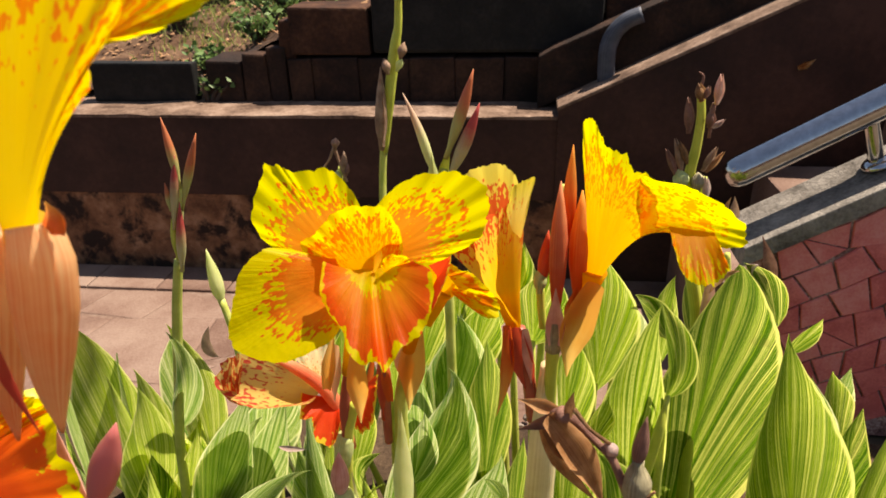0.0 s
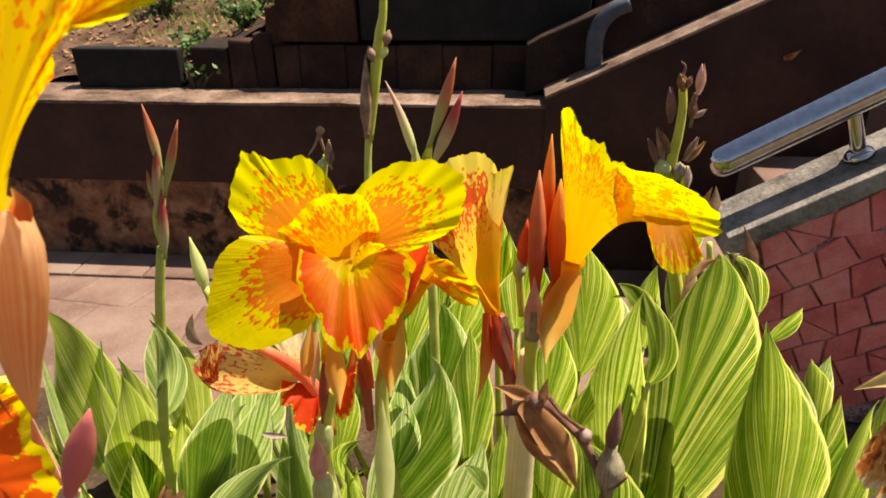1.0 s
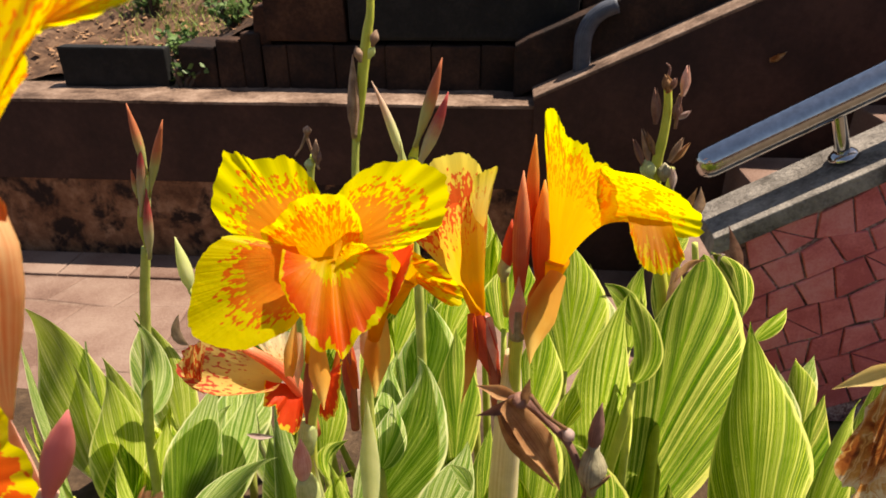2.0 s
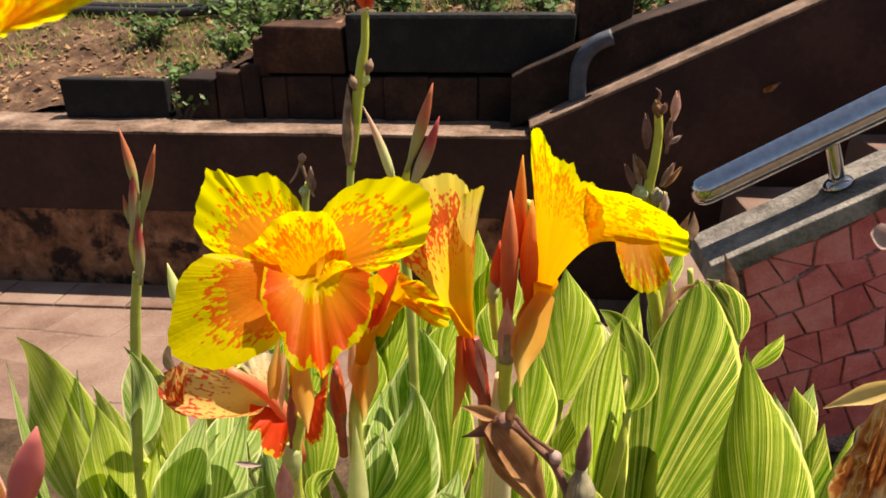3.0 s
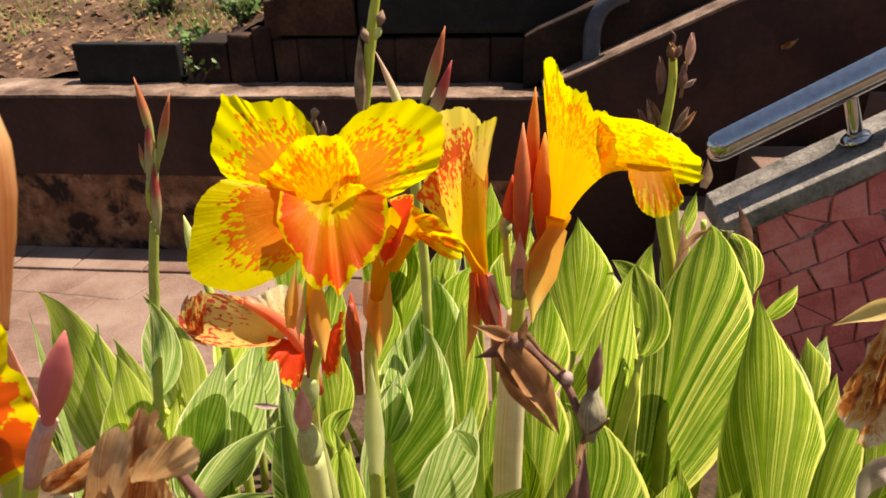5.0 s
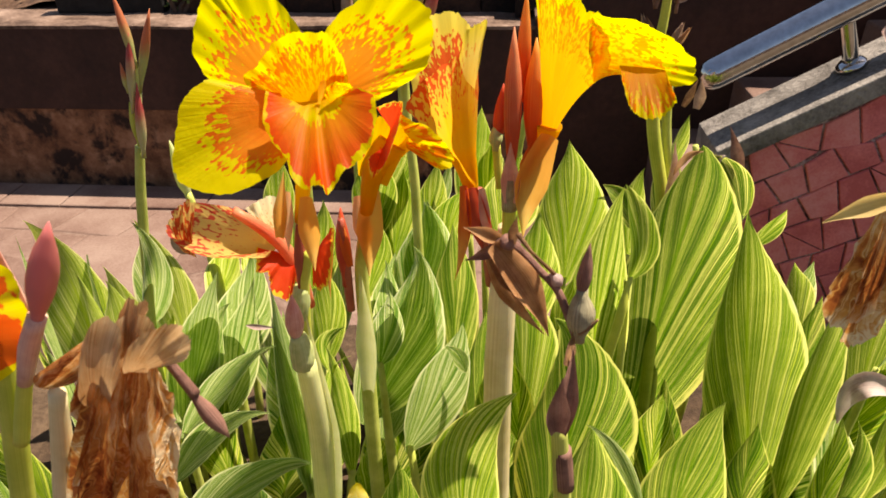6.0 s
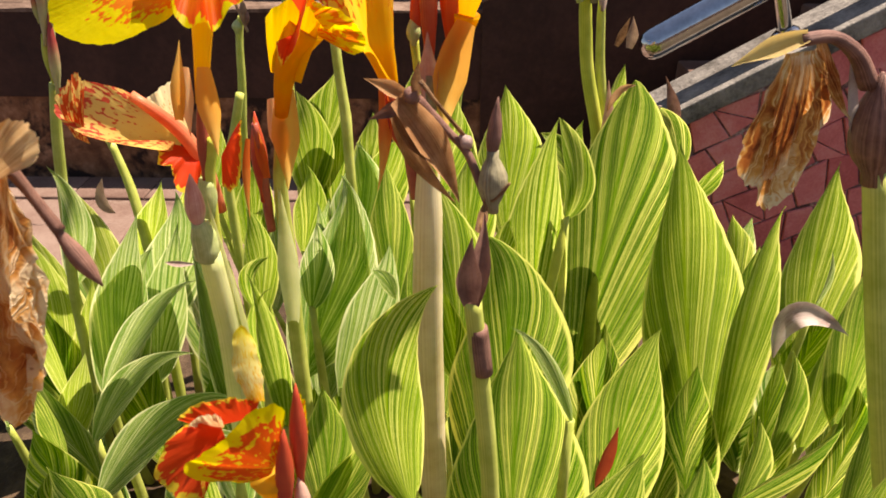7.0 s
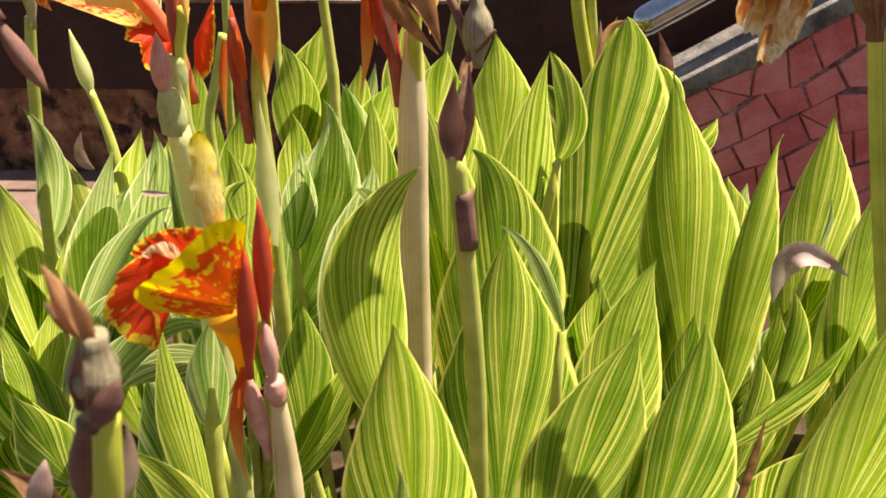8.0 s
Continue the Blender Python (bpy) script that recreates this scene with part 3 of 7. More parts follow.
# ---- ground ----
def sheet(x0, x1, y0, y1, nx, ny, height):
    bm = bmesh.new()
    g = [[bm.verts.new((x0 + (x1 - x0) * i / nx, y0 + (y1 - y0) * j / ny, height(x0 + (x1 - x0) * i / nx, y0 + (y1 - y0) * j / ny))) for i in range(nx + 1)] for j in range(ny + 1)]
    for j in range(ny):
        for i in range(nx):
            bm.faces.new((g[j][i], g[j][i + 1], g[j + 1][i + 1], g[j + 1][i]))
    return bm


tagged(part("ground", sheet(-150, 150, -150, 150, 4, 4, lambda x, y: -0.03), FIELD), "bare dry ground running out to the horizon", "ground", kind="structure")
# unseen wall, added so that the lower half of the handrail reflects brown
tagged(part("wall_south_unseen", box((-9.0, -5.2, -0.03), (9.0, -5.0, 1.5), 0.01), GROUT, smooth=False), "added unseen plain brown wall that gives the handrail a brown reflection", "wall", kind="structure")

WALL_Y, LEDGE_Z, BACK_Y = 1.79, 0.405, 1.92
ROUGH = lambda x, y, f, a: a * noise.noise(Vector((x * f, y * f, 3.1)))
tagged(part("flower_bed", sheet(-1.6, 0.9, -0.8, 1.20, 60, 50, lambda x, y: 0.03 + ROUGH(x, y, 7, 0.02) + ROUGH(x, y, 25, 0.012)), DARK_EARTH), "dark crumbly soil of the flower bed", "soil", kind="structure")

# wall of the ledge: painted above, bare render below
wall = thing("wall_north", (-0.6, WALL_Y, 0), "low maroon-painted retaining wall with mould-stained bare render below", "wall", kind="structure")
part("painted_face", box((-3.2, WALL_Y, 0.205), (0.36, 2.02, 0.399), 0.0), PAINT, wall, smooth=False)
part("render_face", box((-3.2, WALL_Y + 0.003, -0.02), (0.36, 2.0, 0.2055), 0.0), RENDER, wall, "bare tan render with black mould patches", smooth=False)
ledge = sheet(-3.2, 0.345, WALL_Y - 0.003, 2.02, 150, 8, lambda x, y: LEDGE_Z + ROUGH(x, y, 9, 0.004) + ROUGH(x, y, 40, 0.002))
top = bmesh.ops.extrude_face_region(ledge, geom=list(ledge.faces))
for v in [e for e in top["geom"] if isinstance(e, bmesh.types.BMVert)]:
    v.co.z = 0.3985
bmesh.ops.recalc_face_normals(ledge, faces=ledge.faces)
part("ledge_slab", ledge, CONCRETE, wall, "dusty sunlit concrete ledge", smooth=False)

# blocks that stand on the ledge
edging = thing("block_edging", (0.0, BACK_Y, LEDGE_Z), "dark brown concrete edging blocks standing on the ledge", "edging", kind="structure")
xs = [-0.335, -0.275, -0.162, -0.036, 0.074, 0.19, 0.284]
for i in range(len(xs) - 1):
    part("block", box((xs[i] + 0.0006, BACK_Y + 0.003 * (i % 3), LEDGE_Z - 0.006), (xs[i + 1] - 0.0006, 2.04, 0.507 + 0.002 * (i % 2)), 0.004, 0.0012, i), BLOCK, edging, smooth=False)
for i, (x0, x1, z1) in enumerate([(-0.546, -0.454, 0.504), (-0.453, -0.389, 0.52), (-0.388, -0.339, 0.534)]):
    part("block", box((x0, BACK_Y + 0.003 * i, LEDGE_Z - 0.006), (x1, 2.05, z1), 0.006, 0.003, i + 40), BLOCK, edging, smooth=False)
part("block", box((-0.354, BACK_Y + 0.010, 0.509), (-0.312, 2.06, 0.598), 0.006, 0.004, 60), RUSTY, edging, smooth=False)
part("block", box((-0.322, BACK_Y + 0.004, 0.51 + 0.004), (-0.131, 2.05, 0.626), 0.006, 0.004, 61), RUSTY, edging, "rust-stained brown block", smooth=False)
part("block", box((0.418, 1.95, 0.565), (0.54, 2.08, 0.69), 0.006, 0.004, 62), RUSTY, edging, smooth=False)
tagged(part("slate_board", box((-0.122, BACK_Y + 0.008, 0.51 + 0.006), (0.414, 1.99, 0.651), 0.010, 0.003, 63), SLATE, smooth=False), "dark grey slate board set on the blocks", "board", kind="structure")
tagged(part("slab", box((-0.852, BACK_Y - 0.006, LEDGE_Z), (-0.578, 1.955, 0.5), 0.005, 0.003, 64), SLATE, smooth=False), "dark stone slab standing on the ledge", "slab")

# bank behind the blocks
def bank_z(x, y):
    k = max(0.0, y - 1.97)
    left = 0.412 + 0.16 * min(k, 1.2) + 0.03 * k
    right = 0.60 + 0.10 * min(k, 1.5)
    t = min(1.0, max(0.0, (x + 0.62) / 0.35))
    t = t * t * (3 - 2 * t)
    edge = min(1.0, max(0.0, min(x + 4.2, 3.2 - x, 6.5 - y) / 1.2))
    edge = edge * edge * (3 - 2 * edge)
    return (left * (1 - t) + right * t + 0.06) * edge - 0.06 + ROUGH(x, y, 5, 0.03) + ROUGH(x, y, 17, 0.02) + ROUGH(x, y, 50, 0.010)


tagged(part("soil_bank", sheet(-4.2, 3.2, 1.965, 6.5, 190, 110, bank_z), EARTH), "reddish-brown bare earth bank behind the wall", "soil", kind="structure")


def blades(name, count, x0, x1, y0, y1, lo, hi, mat, seed, flat=False, keep=None):
    """Many small grass blades or fallen leaves as one object."""
    rnd = random.Random(seed)
    verts, faces, uvs = [], [], []
    while len(faces) < count:
        x, y = rnd.uniform(x0, x1), rnd.uniform(y0, y1)
        if keep and not keep(x, y, rnd.random()):
            continue
        z, h, a = bank_z(x, y), rnd.uniform(lo, hi), rnd.uniform(0, 6.28)
        d = Vector((math.cos(a), math.sin(a), 0))
        if flat:
            e = Vector((-d.y, d.x, 0)) * h * 0.4
            q = Vector((x, y, z + 0.006))
            tilt = Vector((0, 0, rnd.uniform(-0.3, 0.6) * h))
            pts = [q - d * h * 0.5, q + e * 0.9 + tilt * 0.3, q + d * h * 0.5 + tilt, q - e * 0.9]
        else:
            w = d * rnd.uniform(0.0016, 0.0034)
            lean = Vector((rnd.uniform(-1, 1), rnd.uniform(-1, 1), 0)) * h * 0.7
            q = Vector((x, y, z - 0.004))
            pts = [q - w, q + w, q + w * 0.5 + lean * 0.5 + Vector((0, 0, h * 0.6)), q + lean + Vector((0, 0, h))]
        k = len(verts)
        verts += [tuple(p) for p in pts]
        faces.append((k, k + 1, k + 2, k + 3))
    me = bpy.data.meshes.new(name)
    me.from_pydata(verts, [], faces)
    me.materials.append(mat)
    return new(name, me)


PATCHY = lambda x, y, r: noise.noise(Vector((x * 3.3, y * 3.3, 5))) + (y - 2.75) * 0.9 > r * 0.9 - 0.62
tagged(blades("grass", 60000, -3.6, 0.5, 2.2, 5.2, 0.014, 0.042, GRASS, 3, keep=PATCHY), "short dry lawn grass on the bank", "grass", kind="stuff")
tagged(blades("leaf_litter", 6000, -2.2, 1.4, 1.98, 3.3, 0.005, 0.026, LITTER, 4, True), "dry fallen leaves scattered over the bank", "leaf litter", kind="stuff")


def shrub(place, size, leaves, seed, label):
    """Low shrub: a few twigs and a loose crown of small leaves."""
    rnd = random.Random(seed)
    root = thing("shrub", place, label, "shrub", "shrubs on the bank")
    p = Vector(place)
    ends = []
    for k in range(7):
        a = rnd.uniform(0, 6.28)
        tip = p + Vector((math.cos(a) * size * rnd.uniform(0.3, 0.9), math.sin(a) * size * 0.4, size * rnd.uniform(0.35, 0.9)))
        mid = p.lerp(tip, 0.5) + Vector((rnd.uniform(-1, 1), 0, rnd.uniform(0, 1))) * size * 0.12
        part("twig", tube([p - Vector((0, 0, 0.03)), mid, tip], [0.010, 0.006, 0.002], 6, 4), TWIG, root)
        ends += [p.lerp(mid, 0.7), mid, mid.lerp(tip, 0.5), tip]
    bm = bmesh.new()
    uvl = bm.loops.layers.uv.new("uv")
    for k in range(leaves):
        q = rnd.choice(ends) + Vector((rnd.gauss(0, 1), rnd.gauss(0, 0.7), rnd.gauss(0, 0.8))) * size * 0.16
        d = Vector((rnd.gauss(0, 1), rnd.gauss(0, 1), rnd.gauss(0.2, 0.6))).normalized()
        e = d.cross(Vector((rnd.gauss(0, 1), rnd.gauss(0, 1), 1))).normalized()
        h = rnd.uniform(0.012, 0.03)
        w = e * h * 0.28
        vs = [bm.verts.new(v) for v in (q, q + d * h * 0.5 + w, q + d * h, q + d * h * 0.5 - w)]
        f = bm.faces.new(vs)
        for lo, c in zip(f.loops, ((0.5, 0), (1, 0.5), (0.5, 1), (0, 0.5))):
            lo[uvl].uv = c
    part("crown", bm, BUSH, root, smooth=False)
    return root


for i, (x, y, s, n) in enumerate([(-0.42, 2.26, 0.16, 420), (-0.15, 2.30, 0.17, 420), (0.12, 2.36, 0.20, 460), (0.42, 2.38, 0.20, 460), (0.75, 2.50, 0.24, 500), (-0.62, 2.10, 0.09, 200), (-0.55, 2.5, 0.18, 300), (1.05, 2.7, 0.26, 500), (-0.28, 2.15, 0.10, 260), (-0.02, 2.14, 0.09, 240), (0.20, 2.15, 0.10, 260), (0.36, 2.17, 0.09, 240), (0.60, 2.24, 0.12, 300), (0.85, 2.30, 0.14, 320), (-0.48, 2.14, 0.10, 220), (-0.85, 2.42, 0.11, 240), (-0.75, 2.75, 0.16, 320), (-0.30, 2.6, 0.2, 420), (0.1, 2.7, 0.22, 460), (0.5, 2.8, 0.24, 480)]):
    shrub((x, y, bank_z(x, y)), s, n, 50 + i, "low straggly shrub with small dark green leaves")
shrub((-0.55, 1.93, LEDGE_Z), 0.07, 70, 90, "small weed growing out of the ledge beside a slab")
for i, (dy, x1) in enumerate([(0.0, -0.2), (0.07, -0.45)]):
    pts = [(x, 2.78 + dy + 0.05 * math.sin(x * 2.2 + i), bank_z(x, 2.78 + dy) + 0.022) for x in (-3.2, -2.4, -1.8, -1.3, -0.8, x1)]
    tagged(part("garden_hose", tube(pts, [0.016] * 6, 8, 6), HOSE), "black rubber hose lying on the earth bank", "hose", "hoses on the bank")

# stair: far parapet, steps, near wall with coping
parapet = thing("wall_stair", (0.7, 1.8, 0), "dark maroon stair parapet with a sloping concrete top", "wall", kind="structure")
SLOPE = lambda x: 0.4243 + 0.468 * (x - 0.309)
part("parapet_face", prism([(0.315, -0.02), (2.2, -0.02), (2.2, SLOPE(2.2) - 0.006), (0.315, SLOPE(0.315) - 0.006)], WALL_Y - 0.006, 2.0), PAINT, parapet, smooth=False)
part("parapet_top", prism([(0.312, SLOPE(0.312) - 0.007), (2.2, SLOPE(2.2) - 0.007), (2.2, SLOPE(2.2) + 0.002), (0.312, SLOPE(0.312) + 0.002)], WALL_Y - 0.008, 1.872, 0.003), CONCRETE, parapet, "worn tan concrete top", smooth=False)
part("upper_kerb", prism([(0.27, 0.40), (2.2, 1.28), (2.2, 1.30), (1.3, 0.90), (0.7716, 0.715), (0.532, 0.638), (0.3012, 0.538), (0.27, 0.52)], 1.873, 1.99, 0.004), BLOCK, parapet, smooth=False)
stub = thing("pipe_stub", (0.419, 1.85, 0.46), "bent grey pipe stub rising from the stair parapet", "pipe")
part("pipe", tube([(0.419, 1.85, 0.462), (0.418, 1.85, 0.5420), (0.431, 1.85, 0.5766), (0.454, 1.848, 0.5996), (0.4844, 1.845, 0.6126)], [0.019, 0.019, 0.0185, 0.018, 0.0175], 14, 5), PIPE, stub)
leafbit = blade((0.795, WALL_Y - 0.012, 0.512), (0.81, WALL_Y - 0.016, 0.517), (0.826, WALL_Y - 0.012, 0.530), 0.014, (0, -1, 0.2), bract_profile, 0.5, nu=4, nv=6)
tagged(part("dry_leaf", leafbit, DRY_PETAL), "small dry leaf stuck to the dark wall", "leaf")
stairs = thing("stair", (0.9, 1.6, 0), "pinkish stone steps between two walls", "stair", kind="structure")
for k in range(6):
    x0 = 0.51 + 0.24 * k
    part("step", box((max(x0, 0.59), 1.46, -0.02), (x0 + 0.262, WALL_Y - 0.007, 0.18 + 0.121 * k), 0.006), PAVER, stairs, smooth=False)

COPE = lambda x: 0.408 + 0.58 * (x - 0.695)
near = thing("wall_brick", (0.9, 1.3, 0), "red broken-tile stair wall under a sloping concrete coping", "wall", kind="structure")
part("core", prism([(0.622, -0.02), (2.0, -0.02), (2.0, COPE(2.0) - 0.036), (0.622, COPE(0.622) - 0.036)], 1.287, 1.383), MORTAR, near, smooth=False)
part("coping", prism([(0.580, COPE(0.580) - 0.034), (2.0, COPE(2.0) - 0.034), (2.0, COPE(2.0)), (0.580, COPE(0.580))], 1.270, 1.392, 0.003), COPING, near, "weathered grey concrete coping", smooth=False)

rail = thing("handrail", (0.8, 1.335, 0.4), "shiny stainless steel handrail on short posts above the coping", "handrail")
RA, RB = Vector((0.573, 1.337, 0.4421)), Vector((1.9, 1.337, 0.4480 + 1.317 * 0.589))
d = (RB - RA).normalized()
RR = 0.0240
cap = [(RR * math.cos(a), RR * math.sin(a)) for a in (0.06, 0.25, 0.5, 0.8, 1.15, 1.5708)]
part("rail", tube([*(RA - d * a for a, r in cap), RA + d * 0.012, RA + d * 0.04, RA + d * 0.12, RA + d * 0.4, RA + d * 0.8, RB], [*(r for a, r in cap), RR, RR, RR, RR, RR, RR], 28, 3), STEEL, rail)
for k in range(3):
    q = RA + d * (0.194 + 0.50 * k)
    n = Vector((0.47, 0, -0.88))
    foot = q + n * 0.066
    foot.z = COPE(foot.x) + 0.005
    part("post", tube([q, foot], [0.0115, 0.0115], 16), STEEL, rail)
    part("flange", tube([foot - n * 0.008, foot - n * 0.003, foot + n * 0.003], [0.015, 0.0215, 0.0225], 18, 2), STEEL, rail)

# ---- canna plants ----
SEED = [0]


def plant(x, y, label):
    return thing("canna_plant", (x, y, 0.03), label, "canna", "cannas in the bed")


def leaf(p, tip, base, width, yaw=0.0, cup=0.55, bow=0.10, sway=0.0, mat=None, ruffle=0.012, twist=0.0, skew=0.0, tilt=0.38, waves=2.0, shape=leaf_profile, sweep=0.52):
    """A lance-shaped striped leaf. yaw: degrees that it faces to the right; bow: how far its middle stands out towards its face."""
    SEED[0] += 1
    tip, base = Vector(tip), Vector(base)
    n = Matrix.Rotation(radians(yaw), 3, "Z") @ Vector((0, -0.92, tilt)).normalized()
    length = (tip - base).length
    side = (tip - base).normalized().cross(n).normalized()
    c = base.lerp(tip, 0.5) + n * bow * length + side * sway * length
    bm = blade(base, c, tip, width * 1.16, n, shape, cup, ruffle, waves, 14, 26, SEED[0], radians(twist), 1.0, 0.0, skew, 0.0, 0.0, sweep)
    foot = Vector((base.x * 0.6 + p.location.x * 0.4, base.y * 0.6 + p.location.y * 0.4, 0.02))
    if base.z > 0.04 and length > 0.075:
        part("petiole", tube([foot, foot.lerp(base, 0.6) + Vector((0, 0, 0.01)), base.lerp(tip, 0.04)], [0.006, 0.005, 0.003], 8, 3), STEM, p)
    return part("leaf", bm, mat or LEAF, p)


def frond(p, tip, mid, base, width, yaw=0.0, cup=0.6, mat=None, sweep=0.55, shape=1.36, tilt=0.38, ruffle=0.010, twist=0.0):
    """A striped leaf whose midrib runs from base through mid to tip; shape: how soon it narrows to its point."""
    SEED[0] += 1
    tip, mid, base = Vector(tip), Vector(mid), Vector(base)
    if base.z < 0.03:
        k = (tip.z - 0.03) / (tip.z - base.z)
        base, mid = tip.lerp(base, k), mid + (base - tip) * (k - 1) * 0.3
    n = Matrix.Rotation(radians(yaw), 3, "Z") @ Vector((0, -0.92, tilt)).normalized()
    c = mid * 2 - (tip + base) * 0.5
    wide = 0.86 * min(0.62, max(0.36, (mid - base).length / ((mid - base).length + (tip - mid).length)))
    bm = blade(base, c, tip, width * 1.10, n, lambda q: lance(q, wide, shape), cup, ruffle, 2.0, 14, 32, SEED[0], radians(twist), 1.0, 0.0, 0.0, 0.0, 0.0, sweep * 2.5, True)
    if base.z > 0.06 and (tip - base).length > 0.075:
        foot = Vector((base.x * 0.8 + p.location.x * 0.2, base.y * 0.9 + p.location.y * 0.1, 0.02))
        part("petiole", tube([foot, foot.lerp(base, 0.6) + Vector((0, 0, 0.01)), base.lerp(mid, 0.1)], [0.006, 0.005, 0.003], 8, 3), STEM, p)
    return part("leaf", bm, mat or LEAF, p)


def stalk(p, pts, radii, mat=None, name="stem", label=""):
    SEED[0] += 1
    return part(name, tube(pts, radii, 12, 6, 1.0, 0.05, SEED[0]), mat or STEM, p, label)


def down(q, dx=0.0, dy=0.0):
    """The foot on the soil under a point."""
    return (q[0] + dx, q[1] + dy, 0.02)


# right-hand group of broad sunlit leaves
pa = plant(0.43, 0.83, "canna with very broad yellow-striped leaves beside the red tile wall")
frond(pa, (0.4290, 0.8460, 0.5282), (0.4278, 0.8600, 0.3999), (0.4125, 0.9100, 0.0738), 0.1351, 8, 0.7, LEAF_DARK, 0.56, 0.78)
frond(pa, (0.3609, 0.8120, 0.5054), (0.3519, 0.8220, 0.3909), (0.3619, 0.8600, 0.1466), 0.0707, -20, 0.8, LEAF, 0.6)
frond(pa, (0.3598, 0.8080, 0.5071), (0.3773, 0.8000, 0.4544), (0.3735, 0.8060, 0.4095), 0.0333, 25, 0.9, LEAF, 0.7, 1.0)
stalk(pa, [(0.3579, 0.8150, 0.1660), (0.3592, 0.7950, 0.3037), (0.3678, 0.7900, 0.3878), (0.3713, 0.7960, 0.4154)], [0.0056, 0.0054, 0.0046, 0.0016], STEM_LIME)
frond(pa, (0.4577, 0.7850, 0.4966), (0.4884, 0.8000, 0.3625), (0.5560, 0.8300, 0.0766), 0.1002, 4, 0.6, LEAF, 0.62)
frond(pa, (0.4350, 0.6800, 0.3810), (0.4235, 0.6900, 0.2842), (0.4246, 0.7200, 0.0696), 0.0756, -16, 0.7, LEAF_DARK, 0.55, 1.22)
frond(pa, (0.5716, 0.9700, 0.4020), (0.5643, 0.9800, 0.3737), (0.5514, 0.9900, 0.3382), 0.0257, 15, 0.6, LEAF, 0.6)
pb = plant(0.55, 0.80, "canna with upright yellow-striped leaves near the tile wall")
frond(pb, (0.5322, 0.7350, 0.4613), (0.5328, 0.7500, 0.3547), (0.5585, 0.7800, 0.1153), 0.0643, 24, 0.6, LEAF, 0.8)
frond(pb, (0.6434, 0.8700, 0.4425), (0.6525, 0.8800, 0.3398), (0.7017, 0.9200, 0.0899), 0.0942, 4, 0.5, LEAF, 0.62)
frond(pb, (0.6251, 0.8100, 0.3795), (0.6301, 0.8100, 0.3451), (0.6302, 0.8200, 0.2999), 0.0123, 30, 0.7, LEAF_PALE, 0.8)
frond(pb, (0.6234, 0.7400, 0.4389), (0.6353, 0.7500, 0.3562), (0.6791, 0.7900, 0.1632), 0.0603, -10, 0.6, LEAF_DARK, 0.7)
frond(pb, (0.6346, 0.7700, 0.3329), (0.6352, 0.7750, 0.2640), (0.6492, 0.7900, 0.1319), 0.0522, 10, 0.6, LEAF, 0.7)
frond(pb, (0.5514, 0.7000, 0.3486), (0.5624, 0.7000, 0.2911), (0.5733, 0.7200, 0.1795), 0.0381, 20, 0.8, LEAF_DARK, 0.6)
# underside in shade: the shade is put in with the dark leaf colour
frond(pb, (0.5145, 0.5600, 0.4012), (0.5007, 0.5750, 0.3459), (0.4702, 0.5900, 0.2770), 0.0283, 30, 0.9, LEAF_DARK, 0.5, tilt=0.8)
frond(pb, (0.5958, 0.9700, 0.3326), (0.6111, 0.9800, 0.2792), (0.6365, 0.9900, 0.2037), 0.0449, 12, 0.6, LEAF, 0.6)
frond(pb, (0.6431, 1.0200, 0.3054), (0.6444, 1.0300, 0.2480), (0.6538, 1.0400, 0.1669), 0.0340, -8, 0.6, LEAF_PALE, 0.6)
frond(pb, (0.5506, 0.9200, 0.3601), (0.5744, 0.9300, 0.2882), (0.6188, 0.9500, 0.1531), 0.0406, 10, 0.6, LEAF_PALE, 0.7)
frond(pb, (0.6157, 0.6600, 0.3763), (0.6249, 0.6700, 0.2979), (0.6478, 0.6900, 0.1404), 0.0638, 12, 0.6, LEAF_DARK, 0.7)
frond(pb, (0.5075, 0.6400, 0.3288), (0.5183, 0.6500, 0.2668), (0.5289, 0.6700, 0.1587), 0.0365, 20, 0.7, LEAF_DARK, 0.6)
part("withered_leaf", blade((0.4070, 0.8420, 0.5002), (0.4097, 0.8380, 0.5256), (0.4290, 0.8380, 0.5256), 0.0088, (0.2, -1, 0.4), leaf_profile, 1.2, 0.06, nu=8, nv=12), DRY_HUSK, pa, "brown curled leaf tip")
bent = blade((0.5585, 0.7350, 0.3095), (0.5470, 0.7400, 0.3879), (0.6187, 0.7350, 0.3349), 0.0262, (0.1, -0.8, 0.6), leaf_profile, 0.9, 0.02, nu=8, nv=16)
part("withered_leaf", bent, PALE_DRY, pb, "withered pinkish-grey drooping leaf")
pc = plant(0.41, 0.52, "canna with broad yellow-edged striped leaves")
frond(pc, (0.3661, 0.4780, 0.4578), (0.3539, 0.4840, 0.3901), (0.3364, 0.5000, 0.2511), 0.0580, -14, 0.7, LEAF_DARK, 0.75, 1.22)
frond(pc, (0.3882, 0.4680, 0.4686), (0.3920, 0.4720, 0.4059), (0.3897, 0.4900, 0.2462), 0.0534, -4, 0.8, LEAF_DARK, 0.85, 1.22)
frond(pc, (0.4386, 0.4250, 0.5207), (0.4489, 0.4350, 0.4418), (0.4638, 0.4600, 0.2889), 0.0654, -10, 0.8, LEAF, 0.8, 1.22)
brown = blade((0.4428, 0.5000, 0.3093), (0.4407, 0.5000, 0.3531), (0.4443, 0.5000, 0.3906), 0.0078, (0.2, -1, 0.2), leaf_profile, 1.2, 0.03, nu=6, nv=12)
part("withered_leaf", brown, DRY, pc, "dead brown leaf tip")
